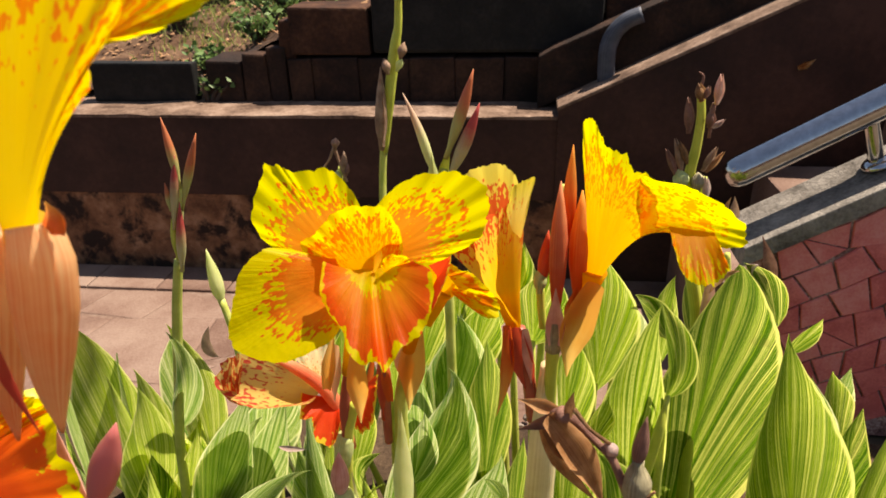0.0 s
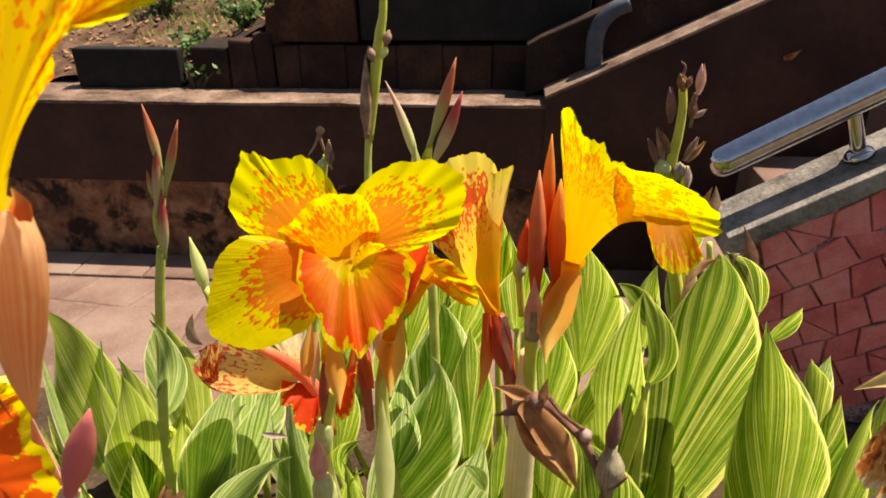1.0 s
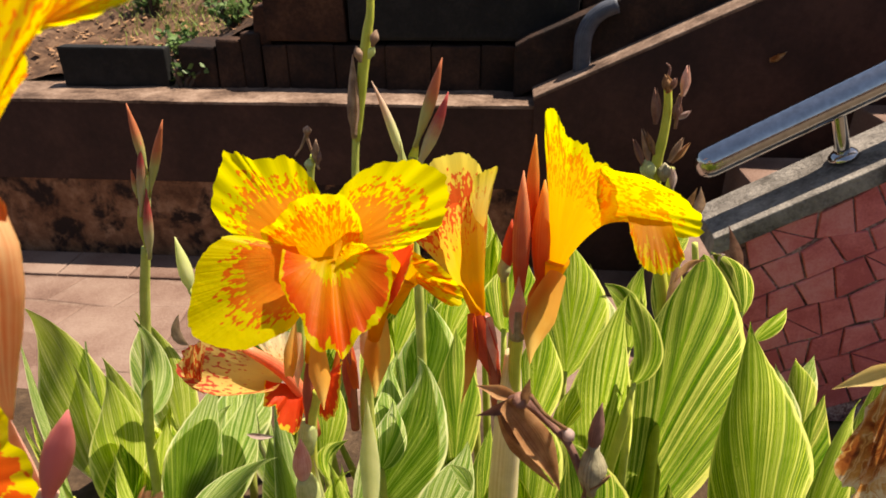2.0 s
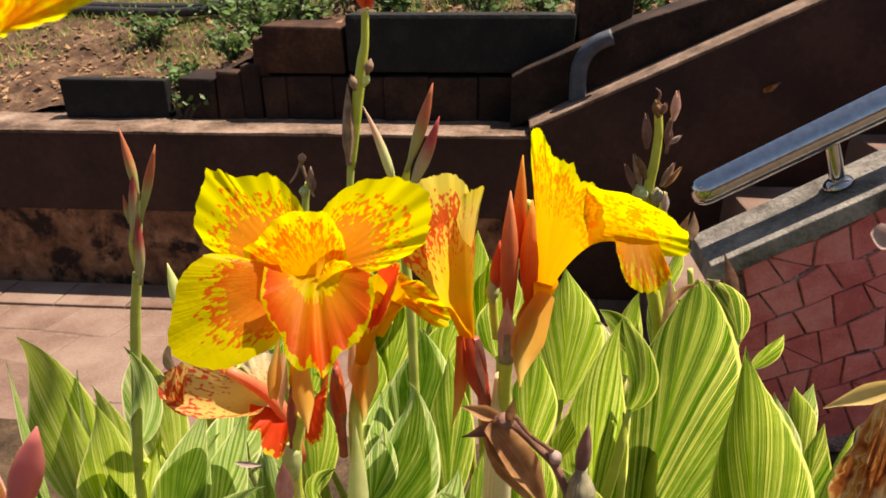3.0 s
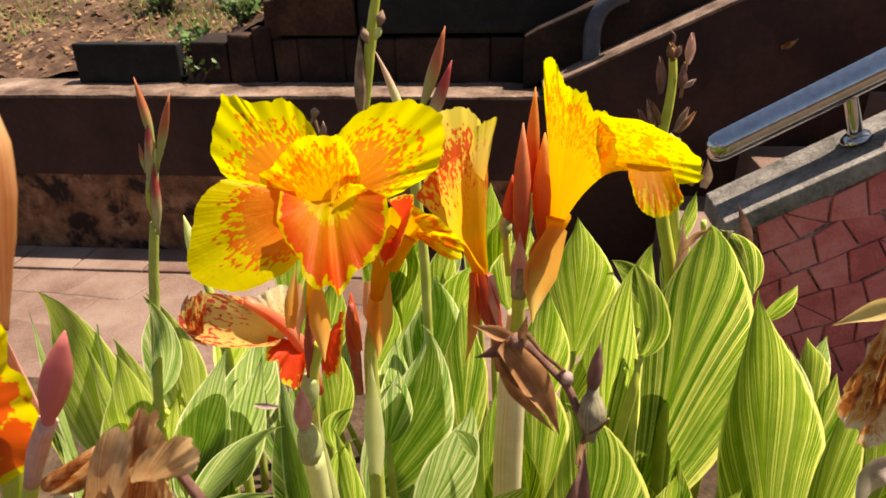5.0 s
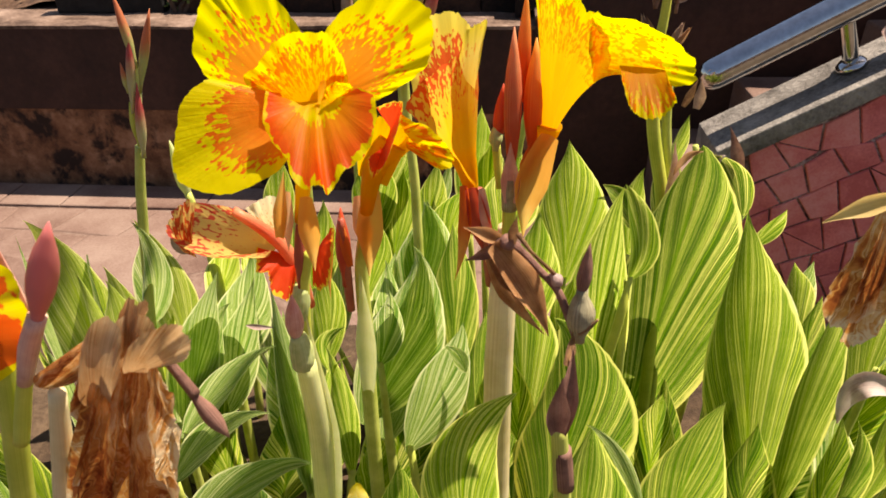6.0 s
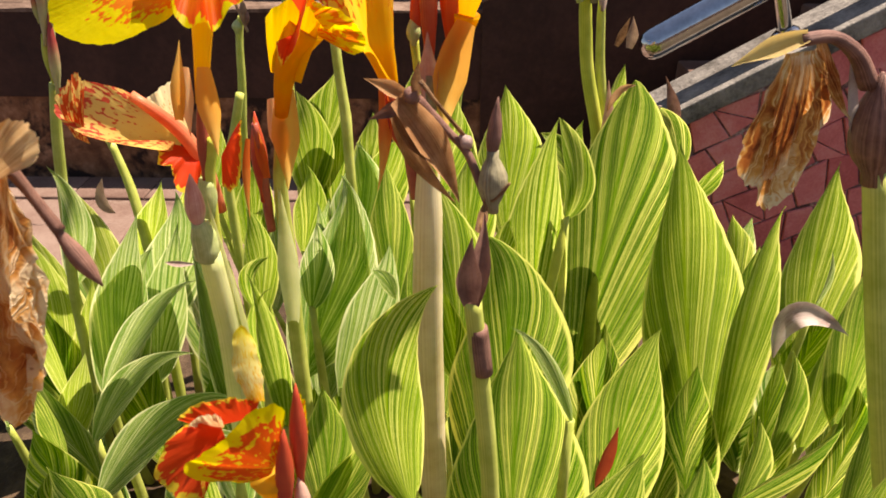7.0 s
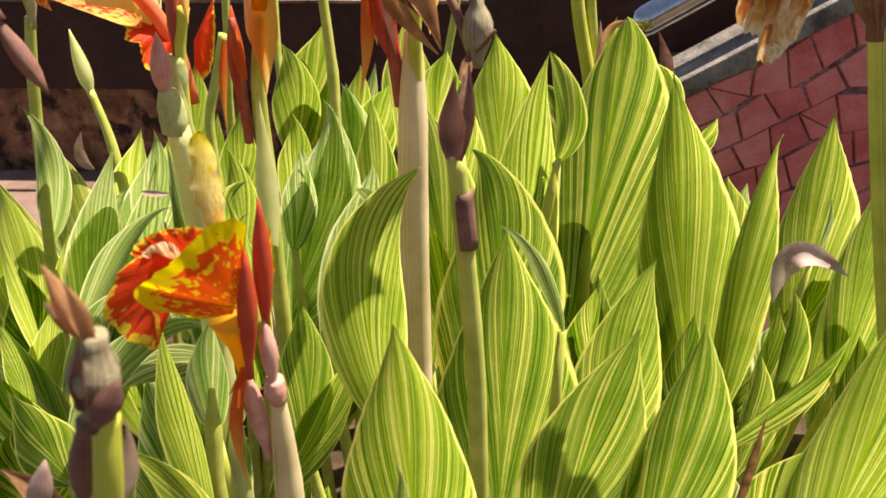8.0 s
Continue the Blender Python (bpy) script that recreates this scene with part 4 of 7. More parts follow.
brown = blade((0.3832, 0.6100, 0.2808), (0.3866, 0.6100, 0.3141), (0.3931, 0.6100, 0.3442), 0.0137, (0.2, -1, 0.2), leaf_profile, 1.0, 0.03, nu=6, nv=12)
part("withered_leaf", brown, BRACT_RED, pc, "dead red-brown leaf tip")
# middle group
pd = plant(0.33, 0.60, "canna with yellow-margined striped leaves round a brown seed stalk")
frond(pd, (0.3131, 0.5720, 0.4591), (0.3160, 0.5800, 0.3606), (0.3217, 0.6100, 0.1396), 0.1001, 4, 0.75, LEAF_DARK, 0.7, 1.22)
frond(pd, (0.3071, 0.5680, 0.4634), (0.3283, 0.5620, 0.4443), (0.3493, 0.5600, 0.3932), 0.0097, 20, 0.8, LEAF_PALE, 0.9)
frond(pd, (0.2669, 0.5490, 0.5045), (0.2352, 0.5560, 0.4324), (0.2457, 0.5700, 0.3011), 0.0496, -6, 0.7, LEAF, 0.85, 1.22)
frond(pd, (0.2928, 0.6550, 0.4766), (0.3146, 0.6600, 0.3995), (0.3038, 0.6900, 0.2008), 0.0950, 12, 0.6, LEAF_DARK, 0.55, 1.22)
frond(pd, (0.2544, 0.6900, 0.5030), (0.2698, 0.7000, 0.4301), (0.2797, 0.7200, 0.2771), 0.0581, 20, 0.6, LEAF, 0.6)
frond(pd, (0.2561, 0.7000, 0.4161), (0.2592, 0.7100, 0.3512), (0.2636, 0.7200, 0.2394), 0.0510, 5, 0.6, LEAF_DARK, 0.5)
frond(pd, (0.2637, 0.4180, 0.4999), (0.2673, 0.4240, 0.4390), (0.2687, 0.4400, 0.2979), 0.0544, 0, 0.75, LEAF, 0.8, 1.22)
frond(pd, (0.2635, 0.4050, 0.4494), (0.2658, 0.4040, 0.4367), (0.2602, 0.4100, 0.3955), 0.0075, 40, 0.8, LEAF_PALE, 0.8)
frond(pd, (0.1881, 0.5850, 0.4029), (0.1874, 0.5900, 0.3456), (0.1750, 0.6000, 0.2594), 0.0390, 0, 0.7, LEAF_DARK, 0.6)
frond(pd, (0.2216, 0.5750, 0.3842), (0.2061, 0.5800, 0.3208), (0.1383, 0.6000, 0.1989), 0.0325, -30, 0.7, LEAF_DARK, 0.6)
frond(pd, (0.2279, 0.6600, 0.4657), (0.2161, 0.6680, 0.4077), (0.1767, 0.6800, 0.3038), 0.0408, -6, 0.6, LEAF_PALE, 0.7)
frond(pd, (0.2153, 0.6550, 0.4464), (0.2249, 0.6500, 0.4416), (0.2312, 0.6550, 0.4223), 0.0115, 40, 0.6, LEAF_PALE, 0.8)
pe = plant(0.20, 0.74, "canna with pale green and white striped leaves")
frond(pe, (0.1833, 0.7310, 0.4865), (0.1779, 0.7450, 0.4049), (0.1120, 0.7800, 0.2308), 0.0706, 12, 0.6, LEAF_PALE, 0.6)
frond(pe, (0.1788, 0.8400, 0.4701), (0.1833, 0.8500, 0.4179), (0.1653, 0.8700, 0.3252), 0.0503, 8, 0.6, LEAF_PALE, 0.6)
frond(pe, (0.1812, 0.9500, 0.4619), (0.1766, 0.9500, 0.4220), (0.1623, 0.9600, 0.3537), 0.0334, 4, 0.6, LEAF, 0.6)
frond(pe, (0.1962, 0.9600, 0.4621), (0.1877, 0.9600, 0.4255), (0.1748, 0.9700, 0.3705), 0.0169, 30, 0.6, LEAF_PALE, 0.8)
frond(pe, (0.1634, 0.7200, 0.4501), (0.1614, 0.7250, 0.4134), (0.1452, 0.7400, 0.3488), 0.0287, 0, 0.6, LEAF_PALE, 0.6)
frond(pe, (0.2165, 0.9000, 0.4537), (0.2012, 0.9100, 0.4100), (0.1856, 0.9200, 0.3361), 0.0486, -6, 0.6, LEAF, 0.6)
frond(pe, (0.0543, 0.9300, 0.4219), (0.0489, 0.9300, 0.3702), (0.0224, 0.9500, 0.2782), 0.0433, 6, 0.6, LEAF, 0.6)
frond(pe, (0.0794, 0.8000, 0.4234), (0.0835, 0.8100, 0.3642), (0.0650, 0.8200, 0.2713), 0.0347, 10, 0.7, LEAF, 0.6)
frond(pe, (0.1202, 0.8800, 0.4303), (0.1234, 0.8800, 0.3893), (0.1001, 0.9000, 0.3102), 0.0364, 0, 0.6, LEAF, 0.6)
frond(pe, (0.1352, 0.6800, 0.4413), (0.1183, 0.6800, 0.4233), (0.1140, 0.6900, 0.3855), 0.0174, -25, 1.0, LEAF, 0.7)
pf = plant(0.31, 0.92, "tall canna with narrow striped leaves")
frond(pf, (0.3194, 0.9200, 0.5016), (0.3275, 0.9300, 0.4231), (0.3294, 0.9500, 0.3040), 0.0757, 4, 0.6, LEAF, 0.55)
frond(pf, (0.2728, 0.9300, 0.4818), (0.2647, 0.9350, 0.4331), (0.2541, 0.9500, 0.3651), 0.0626, -4, 0.6, LEAF, 0.6)
frond(pf, (0.2422, 1.0000, 0.4718), (0.2397, 1.0000, 0.4279), (0.2291, 1.0200, 0.3465), 0.0446, 0, 0.6, LEAF, 0.6)
frond(pf, (0.0970, 0.9600, 0.4813), (0.1080, 0.9600, 0.4311), (0.0931, 0.9800, 0.3384), 0.0508, 10, 0.6, LEAF, 0.6)
frond(pf, (0.1396, 0.9800, 0.4999), (0.1278, 0.9850, 0.4435), (0.0942, 1.0000, 0.3522), 0.0642, -6, 0.6, LEAF, 0.6)
frond(pf, (0.0022, 0.9600, 0.4595), (-0.0031, 0.9600, 0.4176), (-0.0211, 0.9700, 0.3480), 0.0367, 6, 0.6, LEAF, 0.6)
frond(pf, (0.0108, 0.9800, 0.3990), (0.0014, 0.9800, 0.3514), (-0.0224, 0.9900, 0.2738), 0.0333, -6, 0.6, LEAF, 0.6)
frond(pf, (0.3221, 0.8000, 0.4128), (0.3155, 0.8000, 0.3884), (0.3121, 0.8100, 0.3436), 0.0275, 20, 0.6, LEAF, 0.6)
frond(pf, (0.3554, 1.0200, 0.4236), (0.3621, 1.0200, 0.3762), (0.3639, 1.0400, 0.2954), 0.0305, 10, 0.6, LEAF, 0.6)
frond(pf, (0.2280, 1.0000, 0.5068), (0.2244, 1.0100, 0.4401), (0.2115, 1.0300, 0.3338), 0.0502, -6, 0.6, LEAF, 0.6)
frond(pf, (0.3594, 0.9300, 0.4466), (0.3789, 0.9200, 0.4336), (0.3979, 0.9300, 0.3934), 0.0259, 20, 0.7, LEAF_DARK, 0.5)
frond(pf, (0.3610, 1.0200, 0.3935), (0.3754, 1.0200, 0.3624), (0.3927, 1.0400, 0.2651), 0.0369, 0, 0.6, LEAF_PALE, 0.6)
frond(pf, (0.4500, 0.9800, 0.5067), (0.4445, 0.9800, 0.4802), (0.4397, 0.9900, 0.4338), 0.0195, 20, 0.7, LEAF, 0.6)
frond(pf, (0.4139, 0.9900, 0.4402), (0.4065, 0.9900, 0.3960), (0.4112, 1.0000, 0.3105), 0.0311, -10, 0.7, LEAF, 0.6)
frond(pf, (0.4401, 1.0000, 0.4714), (0.4408, 1.0000, 0.4216), (0.4501, 1.0100, 0.3389), 0.0373, 10, 0.6, LEAF, 0.6)
frond(pf, (0.2875, 0.8000, 0.4852), (0.2849, 0.8000, 0.4374), (0.2824, 0.8200, 0.3274), 0.0479, 8, 0.6, LEAF, 0.6)
frond(pf, (0.1825, 0.8400, 0.4709), (0.1781, 0.8500, 0.4129), (0.1579, 0.8700, 0.2773), 0.0592, 6, 0.6, LEAF_PALE, 0.6)
frond(pf, (0.1412, 0.9700, 0.4438), (0.1342, 0.9700, 0.3899), (0.1148, 0.9900, 0.2859), 0.0454, 0, 0.6, LEAF, 0.6)
frond(pf, (0.1072, 0.9800, 0.3988), (0.1037, 0.9800, 0.3430), (0.0864, 1.0000, 0.2410), 0.0419, 0, 0.6, LEAF, 0.6)
frond(pf, (0.0525, 0.9500, 0.3673), (0.0555, 0.9500, 0.3020), (0.0332, 0.9700, 0.1753), 0.0388, 6, 0.6, LEAF_PALE, 0.6)
frond(pf, (0.2443, 0.7000, 0.4487), (0.2403, 0.7100, 0.3803), (0.2356, 0.7300, 0.2454), 0.0302, 0, 0.7, LEAF_DARK, 0.6)
frond(pf, (0.2100, 0.8000, 0.4705), (0.2108, 0.8100, 0.3945), (0.2059, 0.8300, 0.2504), 0.0456, 4, 0.6, LEAF_DARK, 0.5)
stalk(pf, [down((0.0518, 0.8500, 0.3641)), (0.0468, 0.8550, 0.4205), (0.0618, 0.8600, 0.4787), (0.0707, 0.8600, 0.5092)], [0.006, 0.0045, 0.0045, 0.004])
stalk(pf, [down((0.1393, 1.0000, 0.3018)), (0.1443, 1.0000, 0.4271), (0.1394, 1.0000, 0.4953), (0.1382, 1.0000, 0.5414)], [0.006, 0.0045, 0.0042, 0.004])
stalk(pf, [down((0.2607, 1.0000, 0.3032)), (0.2704, 1.0000, 0.4472), (0.2799, 1.0000, 0.5079), (0.2832, 1.0000, 0.5421)], [0.006, 0.0045, 0.0042, 0.004])
# left group
pg = plant(-0.02, 0.78, "canna with pale striped leaves and one bent leaf")
frond(pg, (0.0038, 0.7550, 0.4408), (-0.0392, 0.7710, 0.3406), (-0.1302, 0.8300, 0.1314), 0.0544, 4, 0.6, LEAF_PALE, 0.5)
frond(pg, (0.0262, 0.7750, 0.4198), (-0.0031, 0.7860, 0.3375), (-0.0762, 0.8400, 0.1641), 0.0481, 8, 0.6, LEAF_PALE, 0.55)
frond(pg, (0.0782, 0.6800, 0.4191), (0.0347, 0.6810, 0.3870), (-0.0488, 0.7100, 0.2722), 0.0262, 30, 0.9, LEAF_PALE, 0.7, tilt=1.0)
frond(pg, (0.0680, 0.7000, 0.4382), (0.0630, 0.7160, 0.3413), (0.0462, 0.7700, 0.1237), 0.0224, 35, 0.8, LEAF_PALE, 0.8)
frond(pg, (0.1856, 0.7350, 0.4814), (0.1810, 0.7460, 0.4024), (0.1245, 0.8000, 0.1703), 0.0522, 6, 0.6, LEAF_PALE, 0.6)
frond(pg, (0.1455, 0.8000, 0.4277), (0.1463, 0.8160, 0.3658), (0.1257, 0.8700, 0.2239), 0.0371, -8, 0.6, LEAF_PALE, 0.6)
frond(pg, (0.1217, 0.6600, 0.4406), (0.1261, 0.6760, 0.3724), (0.1098, 0.7300, 0.2079), 0.0220, 20, 0.7, LEAF, 0.7)
frond(pg, (0.1398, 0.6700, 0.4205), (0.1184, 0.6710, 0.3892), (0.1020, 0.7200, 0.2751), 0.0133, -20, 1.0, LEAF, 0.8)
frond(pg, (0.0371, 0.8400, 0.3261), (0.0349, 0.8460, 0.2394), (0.0033, 0.9000, 0.0220), 0.0336, 0, 0.6, LEAF, 0.6)
frond(pg, (0.0717, 0.6600, 0.3633), (0.0214, 0.6610, 0.3400), (-0.0602, 0.6900, 0.2289), 0.0293, 10, 0.8, LEAF_PALE, 0.7, tilt=1.1)
frond(pg, (0.1136, 0.6200, 0.3521), (0.0683, 0.6060, 0.3461), (-0.0379, 0.6400, 0.2115), 0.0376, 0, 0.7, LEAF_PALE, 0.6, tilt=1.2)
frond(pg, (0.0719, 0.7000, 0.4656), (0.0667, 0.7160, 0.3528), (0.0467, 0.7700, 0.1082), 0.0305, 30, 0.8, LEAF_PALE, 0.8)
frond(pg, (0.1157, 0.7200, 0.3768), (0.1085, 0.7310, 0.3081), (0.0762, 0.7800, 0.1546), 0.0287, 10, 0.7, LEAF, 0.7)
frond(pg, (0.1495, 0.8400, 0.4130), (0.1369, 0.8560, 0.3562), (0.1116, 0.9100, 0.2318), 0.0338, 0, 0.6, LEAF_PALE, 0.6)
ph = plant(-0.16, 0.85, "canna with yellow-green striped leaves beside the paved path")
frond(ph, (-0.3317, 0.9500, 0.3727), (-0.3030, 0.9610, 0.2318), (-0.3595, 1.0200, -0.0841), 0.0899, 28, 0.7, LEAF_GOLD_LIT, 0.8, tilt=0.62)
frond(ph, (-0.2128, 0.8500, 0.3745), (-0.1974, 0.8510, 0.2950), (-0.2246, 0.9000, 0.0653), 0.0325, -2, 0.8, LEAF_GOLD_LIT, 0.9, tilt=0.62)
frond(ph, (-0.2042, 0.8900, 0.3505), (-0.1995, 0.9010, 0.2606), (-0.2365, 0.9500, 0.0413), 0.0608, 28, 0.6, LEAF_GOLD_LIT, 0.7, tilt=0.62)
frond(ph, (-0.2347, 0.8200, 0.4285), (-0.2492, 0.8360, 0.3283), (-0.3000, 0.8900, 0.1017), 0.0240, -12, 0.7, LEAF_PALE, 0.9, tilt=0.62)
frond(ph, (-0.1563, 0.9000, 0.4073), (-0.1375, 0.9060, 0.3116), (-0.1687, 0.9500, 0.1530), 0.0519, 28, 0.7, LEAF_GOLD_LIT, 0.8, tilt=0.62)
frond(ph, (-0.1047, 0.8150, 0.4540), (-0.0931, 0.8160, 0.3975), (-0.1444, 0.8550, 0.2918), 0.0312, 38, 0.9, LEAF_PALE, 0.7, tilt=0.62)
frond(ph, (-0.1215, 0.8600, 0.2922), (-0.1375, 0.8660, 0.2258), (-0.2028, 0.9200, 0.0554), 0.0309, 18, 0.6, LEAF_GOLD_LIT, 0.6, tilt=0.62)
frond(ph, (-0.0221, 0.8600, 0.4205), (-0.0438, 0.8710, 0.3665), (-0.0972, 0.9200, 0.2694), 0.0417, 14, 0.6, LEAF_GOLD_LIT, 0.6, tilt=0.62)
frond(ph, (0.0177, 0.8000, 0.4384), (-0.0010, 0.8160, 0.3662), (-0.0737, 0.8700, 0.2243), 0.0583, 22, 0.6, LEAF_PALE, 0.55, tilt=0.62)
frond(ph, (0.0070, 0.7600, 0.4016), (-0.0404, 0.7760, 0.3264), (-0.1103, 0.8300, 0.1521), 0.0626, 12, 0.6, LEAF_PALE, 0.5, tilt=0.62)
frond(ph, (-0.0236, 0.9300, 0.4014), (-0.0335, 0.9360, 0.3539), (-0.0805, 0.9900, 0.2653), 0.0311, 18, 0.6, LEAF_GOLD_LIT, 0.6, tilt=0.62)
frond(ph, (-0.1640, 0.8300, 0.3729), (-0.1698, 0.8460, 0.2863), (-0.2350, 0.9000, 0.0495), 0.0754, 24, 0.6, LEAF_GOLD_LIT, 0.7, tilt=0.62)
frond(ph, (-0.0922, 0.7200, 0.3772), (-0.0973, 0.7310, 0.3046), (-0.1360, 0.7800, 0.1833), 0.0249, -2, 0.8, LEAF_GOLD_LIT, 0.9, tilt=0.62)
frond(ph, (-0.0585, 0.7200, 0.3179), (-0.0835, 0.7310, 0.2622), (-0.1616, 0.7800, 0.1216), 0.0335, 28, 0.6, LEAF_GOLD_LIT, 0.7, tilt=0.62)
frond(ph, (-0.0751, 0.6600, 0.3345), (-0.0749, 0.6710, 0.2827), (-0.1214, 0.7200, 0.1624), 0.0252, 8, 0.7, LEAF_DARK, 0.7, tilt=0.62)
frond(ph, (0.0018, 0.5600, 0.3474), (0.0014, 0.5710, 0.3042), (-0.0240, 0.6200, 0.1973), 0.0389, 38, 0.6, LEAF_DARK, 0.6, tilt=1.0)
frond(ph, (-0.1420, 0.9000, 0.2790), (-0.1538, 0.9060, 0.2314), (-0.2136, 0.9600, 0.1313), 0.0362, 18, 0.6, LEAF_GOLD_LIT, 0.6, tilt=0.62)
frond(ph, (-0.1491, 0.7000, 0.3875), (-0.1452, 0.7110, 0.3370), (-0.1984, 0.7600, 0.1667), 0.0188, -7, 0.8, LEAF_PALE, 0.9, tilt=0.62)
frond(ph, (-0.0973, 0.8200, 0.3339), (-0.1168, 0.8260, 0.2637), (-0.1921, 0.8800, 0.0915), 0.0378, 22, 0.6, LEAF_GOLD_LIT, 0.6, tilt=0.62)
pi_ = plant(0.20, 0.47, "canna shoot with slim striped leaves")
frond(pi_, (0.1424, 0.5000, 0.4435), (0.1389, 0.5050, 0.3848), (0.1337, 0.5200, 0.2601), 0.0255, -8, 0.7, LEAF, 0.85)
frond(pi_, (0.1562, 0.5300, 0.4271), (0.1486, 0.5300, 0.3956), (0.1392, 0.5400, 0.3319), 0.0244, 10, 0.9, LEAF_PALE, 0.8)
frond(pi_, (0.1726, 0.4000, 0.4574), (0.1853, 0.4000, 0.4443), (0.1956, 0.4100, 0.4000), 0.0125, 10, 0.7, LEAF, 0.9, tilt=0.9)
frond(pi_, (0.1013, 0.5200, 0.3829), (0.1204, 0.5400, 0.3833), (0.1376, 0.5700, 0.3646), 0.0240, 0, 0.7, LEAF_PALE, 0.6, tilt=1.2)
frond(pi_, (0.1517, 0.5500, 0.3590), (0.1462, 0.5500, 0.3082), (0.1297, 0.5700, 0.2034), 0.0186, 15, 0.7, LEAF_PALE, 0.8)
stalk(pi_, [down((0.1374, 0.5250, 0.2851)), (0.1405, 0.5250, 0.3048), (0.1447, 0.5270, 0.3487), (0.1467, 0.5300, 0.3756)], [0.006, 0.0056, 0.0050, 0.002], STEM)
# darker undergrowth that closes the bed
rnd = random.Random(11)
for k in range(70):
    if k % 7 == 0:
        pu = plant(round(-0.25 + 0.012 * k, 3), 0.70, "canna shoot with shaded green leaves low in the bed")
    x, y = rnd.uniform(-0.28, 0.80), rnd.uniform(0.58, 1.02)
    z = rnd.uniform(0.20, 0.30) + 0.06 * (y - 0.6)
    leaf(pu, (x + rnd.uniform(-0.05, 0.05), y, z), (x, y + 0.02, 0.04), rnd.uniform(0.05, 0.085), rnd.uniform(-50, 50), 0.6, 0.05, rnd.uniform(-0.1, 0.1), rnd.choice((LEAF, LEAF_DARK, LEAF_PALE)))

# ---- flowers, buds and pods ----
def petal(f, base, ctrl, tip, width, n=(0, -1, 0.2), mat=None, cup=0.5, ruffle=0.045, waves=4.0, foot=0.3, wide=0.62, twist=0.0, name="petal", rag=0.0, skew=0.0, rim=0.15, pleat=0.0):
    SEED[0] += 1
    prof = lambda s: petal_profile(s, foot, wide)
    bm = blade(base, ctrl, tip, width, n, prof, cup, ruffle, waves, 20, 32, SEED[0], radians(twist), 0.0, rag, skew, rim, pleat)
    return part(name, bm, mat or LIMB, f)


def fan(f, foot, ribs, mat, ruffle=0.04, waves=4.0, rim=0.1, pleat=0.0, span=(0.0, 1.0), n=(0, -1, 0.2), name="petal"):
    SEED[0] += 1
    return part(name, fan_sheet(foot, ribs, ruffle, waves, rim, pleat, SEED[0], span, n), mat, f)


def limb(f, foot_a, foot_b, rims, mat, bulge=0.05, ruffle=0.04, waves=2.5, rim=0.06, pleat=0.0, n=(0, -1, 0.25), name="petal"):
    """A broad petal that spreads from a short foot to its wavy outline; bulge: how far its middle stands out."""
    a, b, n = Vector(foot_a), Vector(foot_b), Vector(n).normalized()
    size = sum((Vector(t) - a).length for t in rims) / len(rims)
    ribs = [(a.lerp(b, i / (len(rims) - 1)).lerp(Vector(t), 0.55) + n * bulge * size, t) for i, t in enumerate(rims)]
    return fan(f, (foot_a, foot_b), ribs, mat, ruffle, waves, rim, pleat, (0.0, 1.0), n, name)


def bract(p, base, tip, width, n=(0, -1, 0.1), mat=None, cup=1.2, bend=0.0, name="bract", label=""):
    """A boat-shaped sheath leaf."""
    SEED[0] += 1
    base, tip = Vector(base), Vector(tip)
    side = (tip - base).cross(Vector(n)).normalized()
    c = base.lerp(tip, 0.5) + side * bend * (tip - base).length
    return part(name, blade(base, c, tip, width * (cup / math.sin(min(cup, 1.57))) ** 0.6, n, bract_profile, cup, 0.008, 2, 10, 14, SEED[0]), mat or BRACT_ORANGE, p, label)


def bud(p, base, tip, r, mat=None, bulge=0.4, bend=(0, 0, 0), name="bud", label=""):
    return part(name, spindle(base, tip, r, 12, 0.06, bulge, bend, 1.0, 0.06), mat or BUD_PINK, p, label)


# the open flower in the middle
f1 = plant(0.17, 0.57, "flowering canna with wide-open yellow and orange blooms")
main = part("flower", tube([(0.1477, 0.5750, 0.5940), (0.1546, 0.5720, 0.6246), (0.1611, 0.5680, 0.6532)], [0.003, 0.0044, 0.0065], 14, 4), TUBE_GOLD, f1, "open yellow canna flower with orange blotches")
limb(main, (0.1353, 0.5760, 0.6635), (0.1593, 0.5780, 0.6671), [(0.1275, 0.5740, 0.6636), (0.1192, 0.5710, 0.6685), (0.1132, 0.5680, 0.6792), (0.1150, 0.5650, 0.6956), (0.1225, 0.5640, 0.7099), (0.1287, 0.5640, 0.7137), (0.1360, 0.5660, 0.7085), (0.1494, 0.5670, 0.7111), (0.1571, 0.5700, 0.7043), (0.1626, 0.5740, 0.6907)], LIMB, 0.05, 0.017, 5.2, 0.11)
limb(main, (0.1518, 0.5620, 0.6687), (0.1597, 0.5550, 0.6543), [(0.1430, 0.5600, 0.6711), (0.1297, 0.5560, 0.6761), (0.1201, 0.5500, 0.6776), (0.1134, 0.5430, 0.6701), (0.1101, 0.5360, 0.6555), (0.1096, 0.5320, 0.6432), (0.1168, 0.5280, 0.6359), (0.1298, 0.5260, 0.6350), (0.1423, 0.5280, 0.6372), (0.1538, 0.5340, 0.6416), (0.1587, 0.5440, 0.6463)], LIMB_LOW, 0.06, 0.014, 3.0, 0.08)
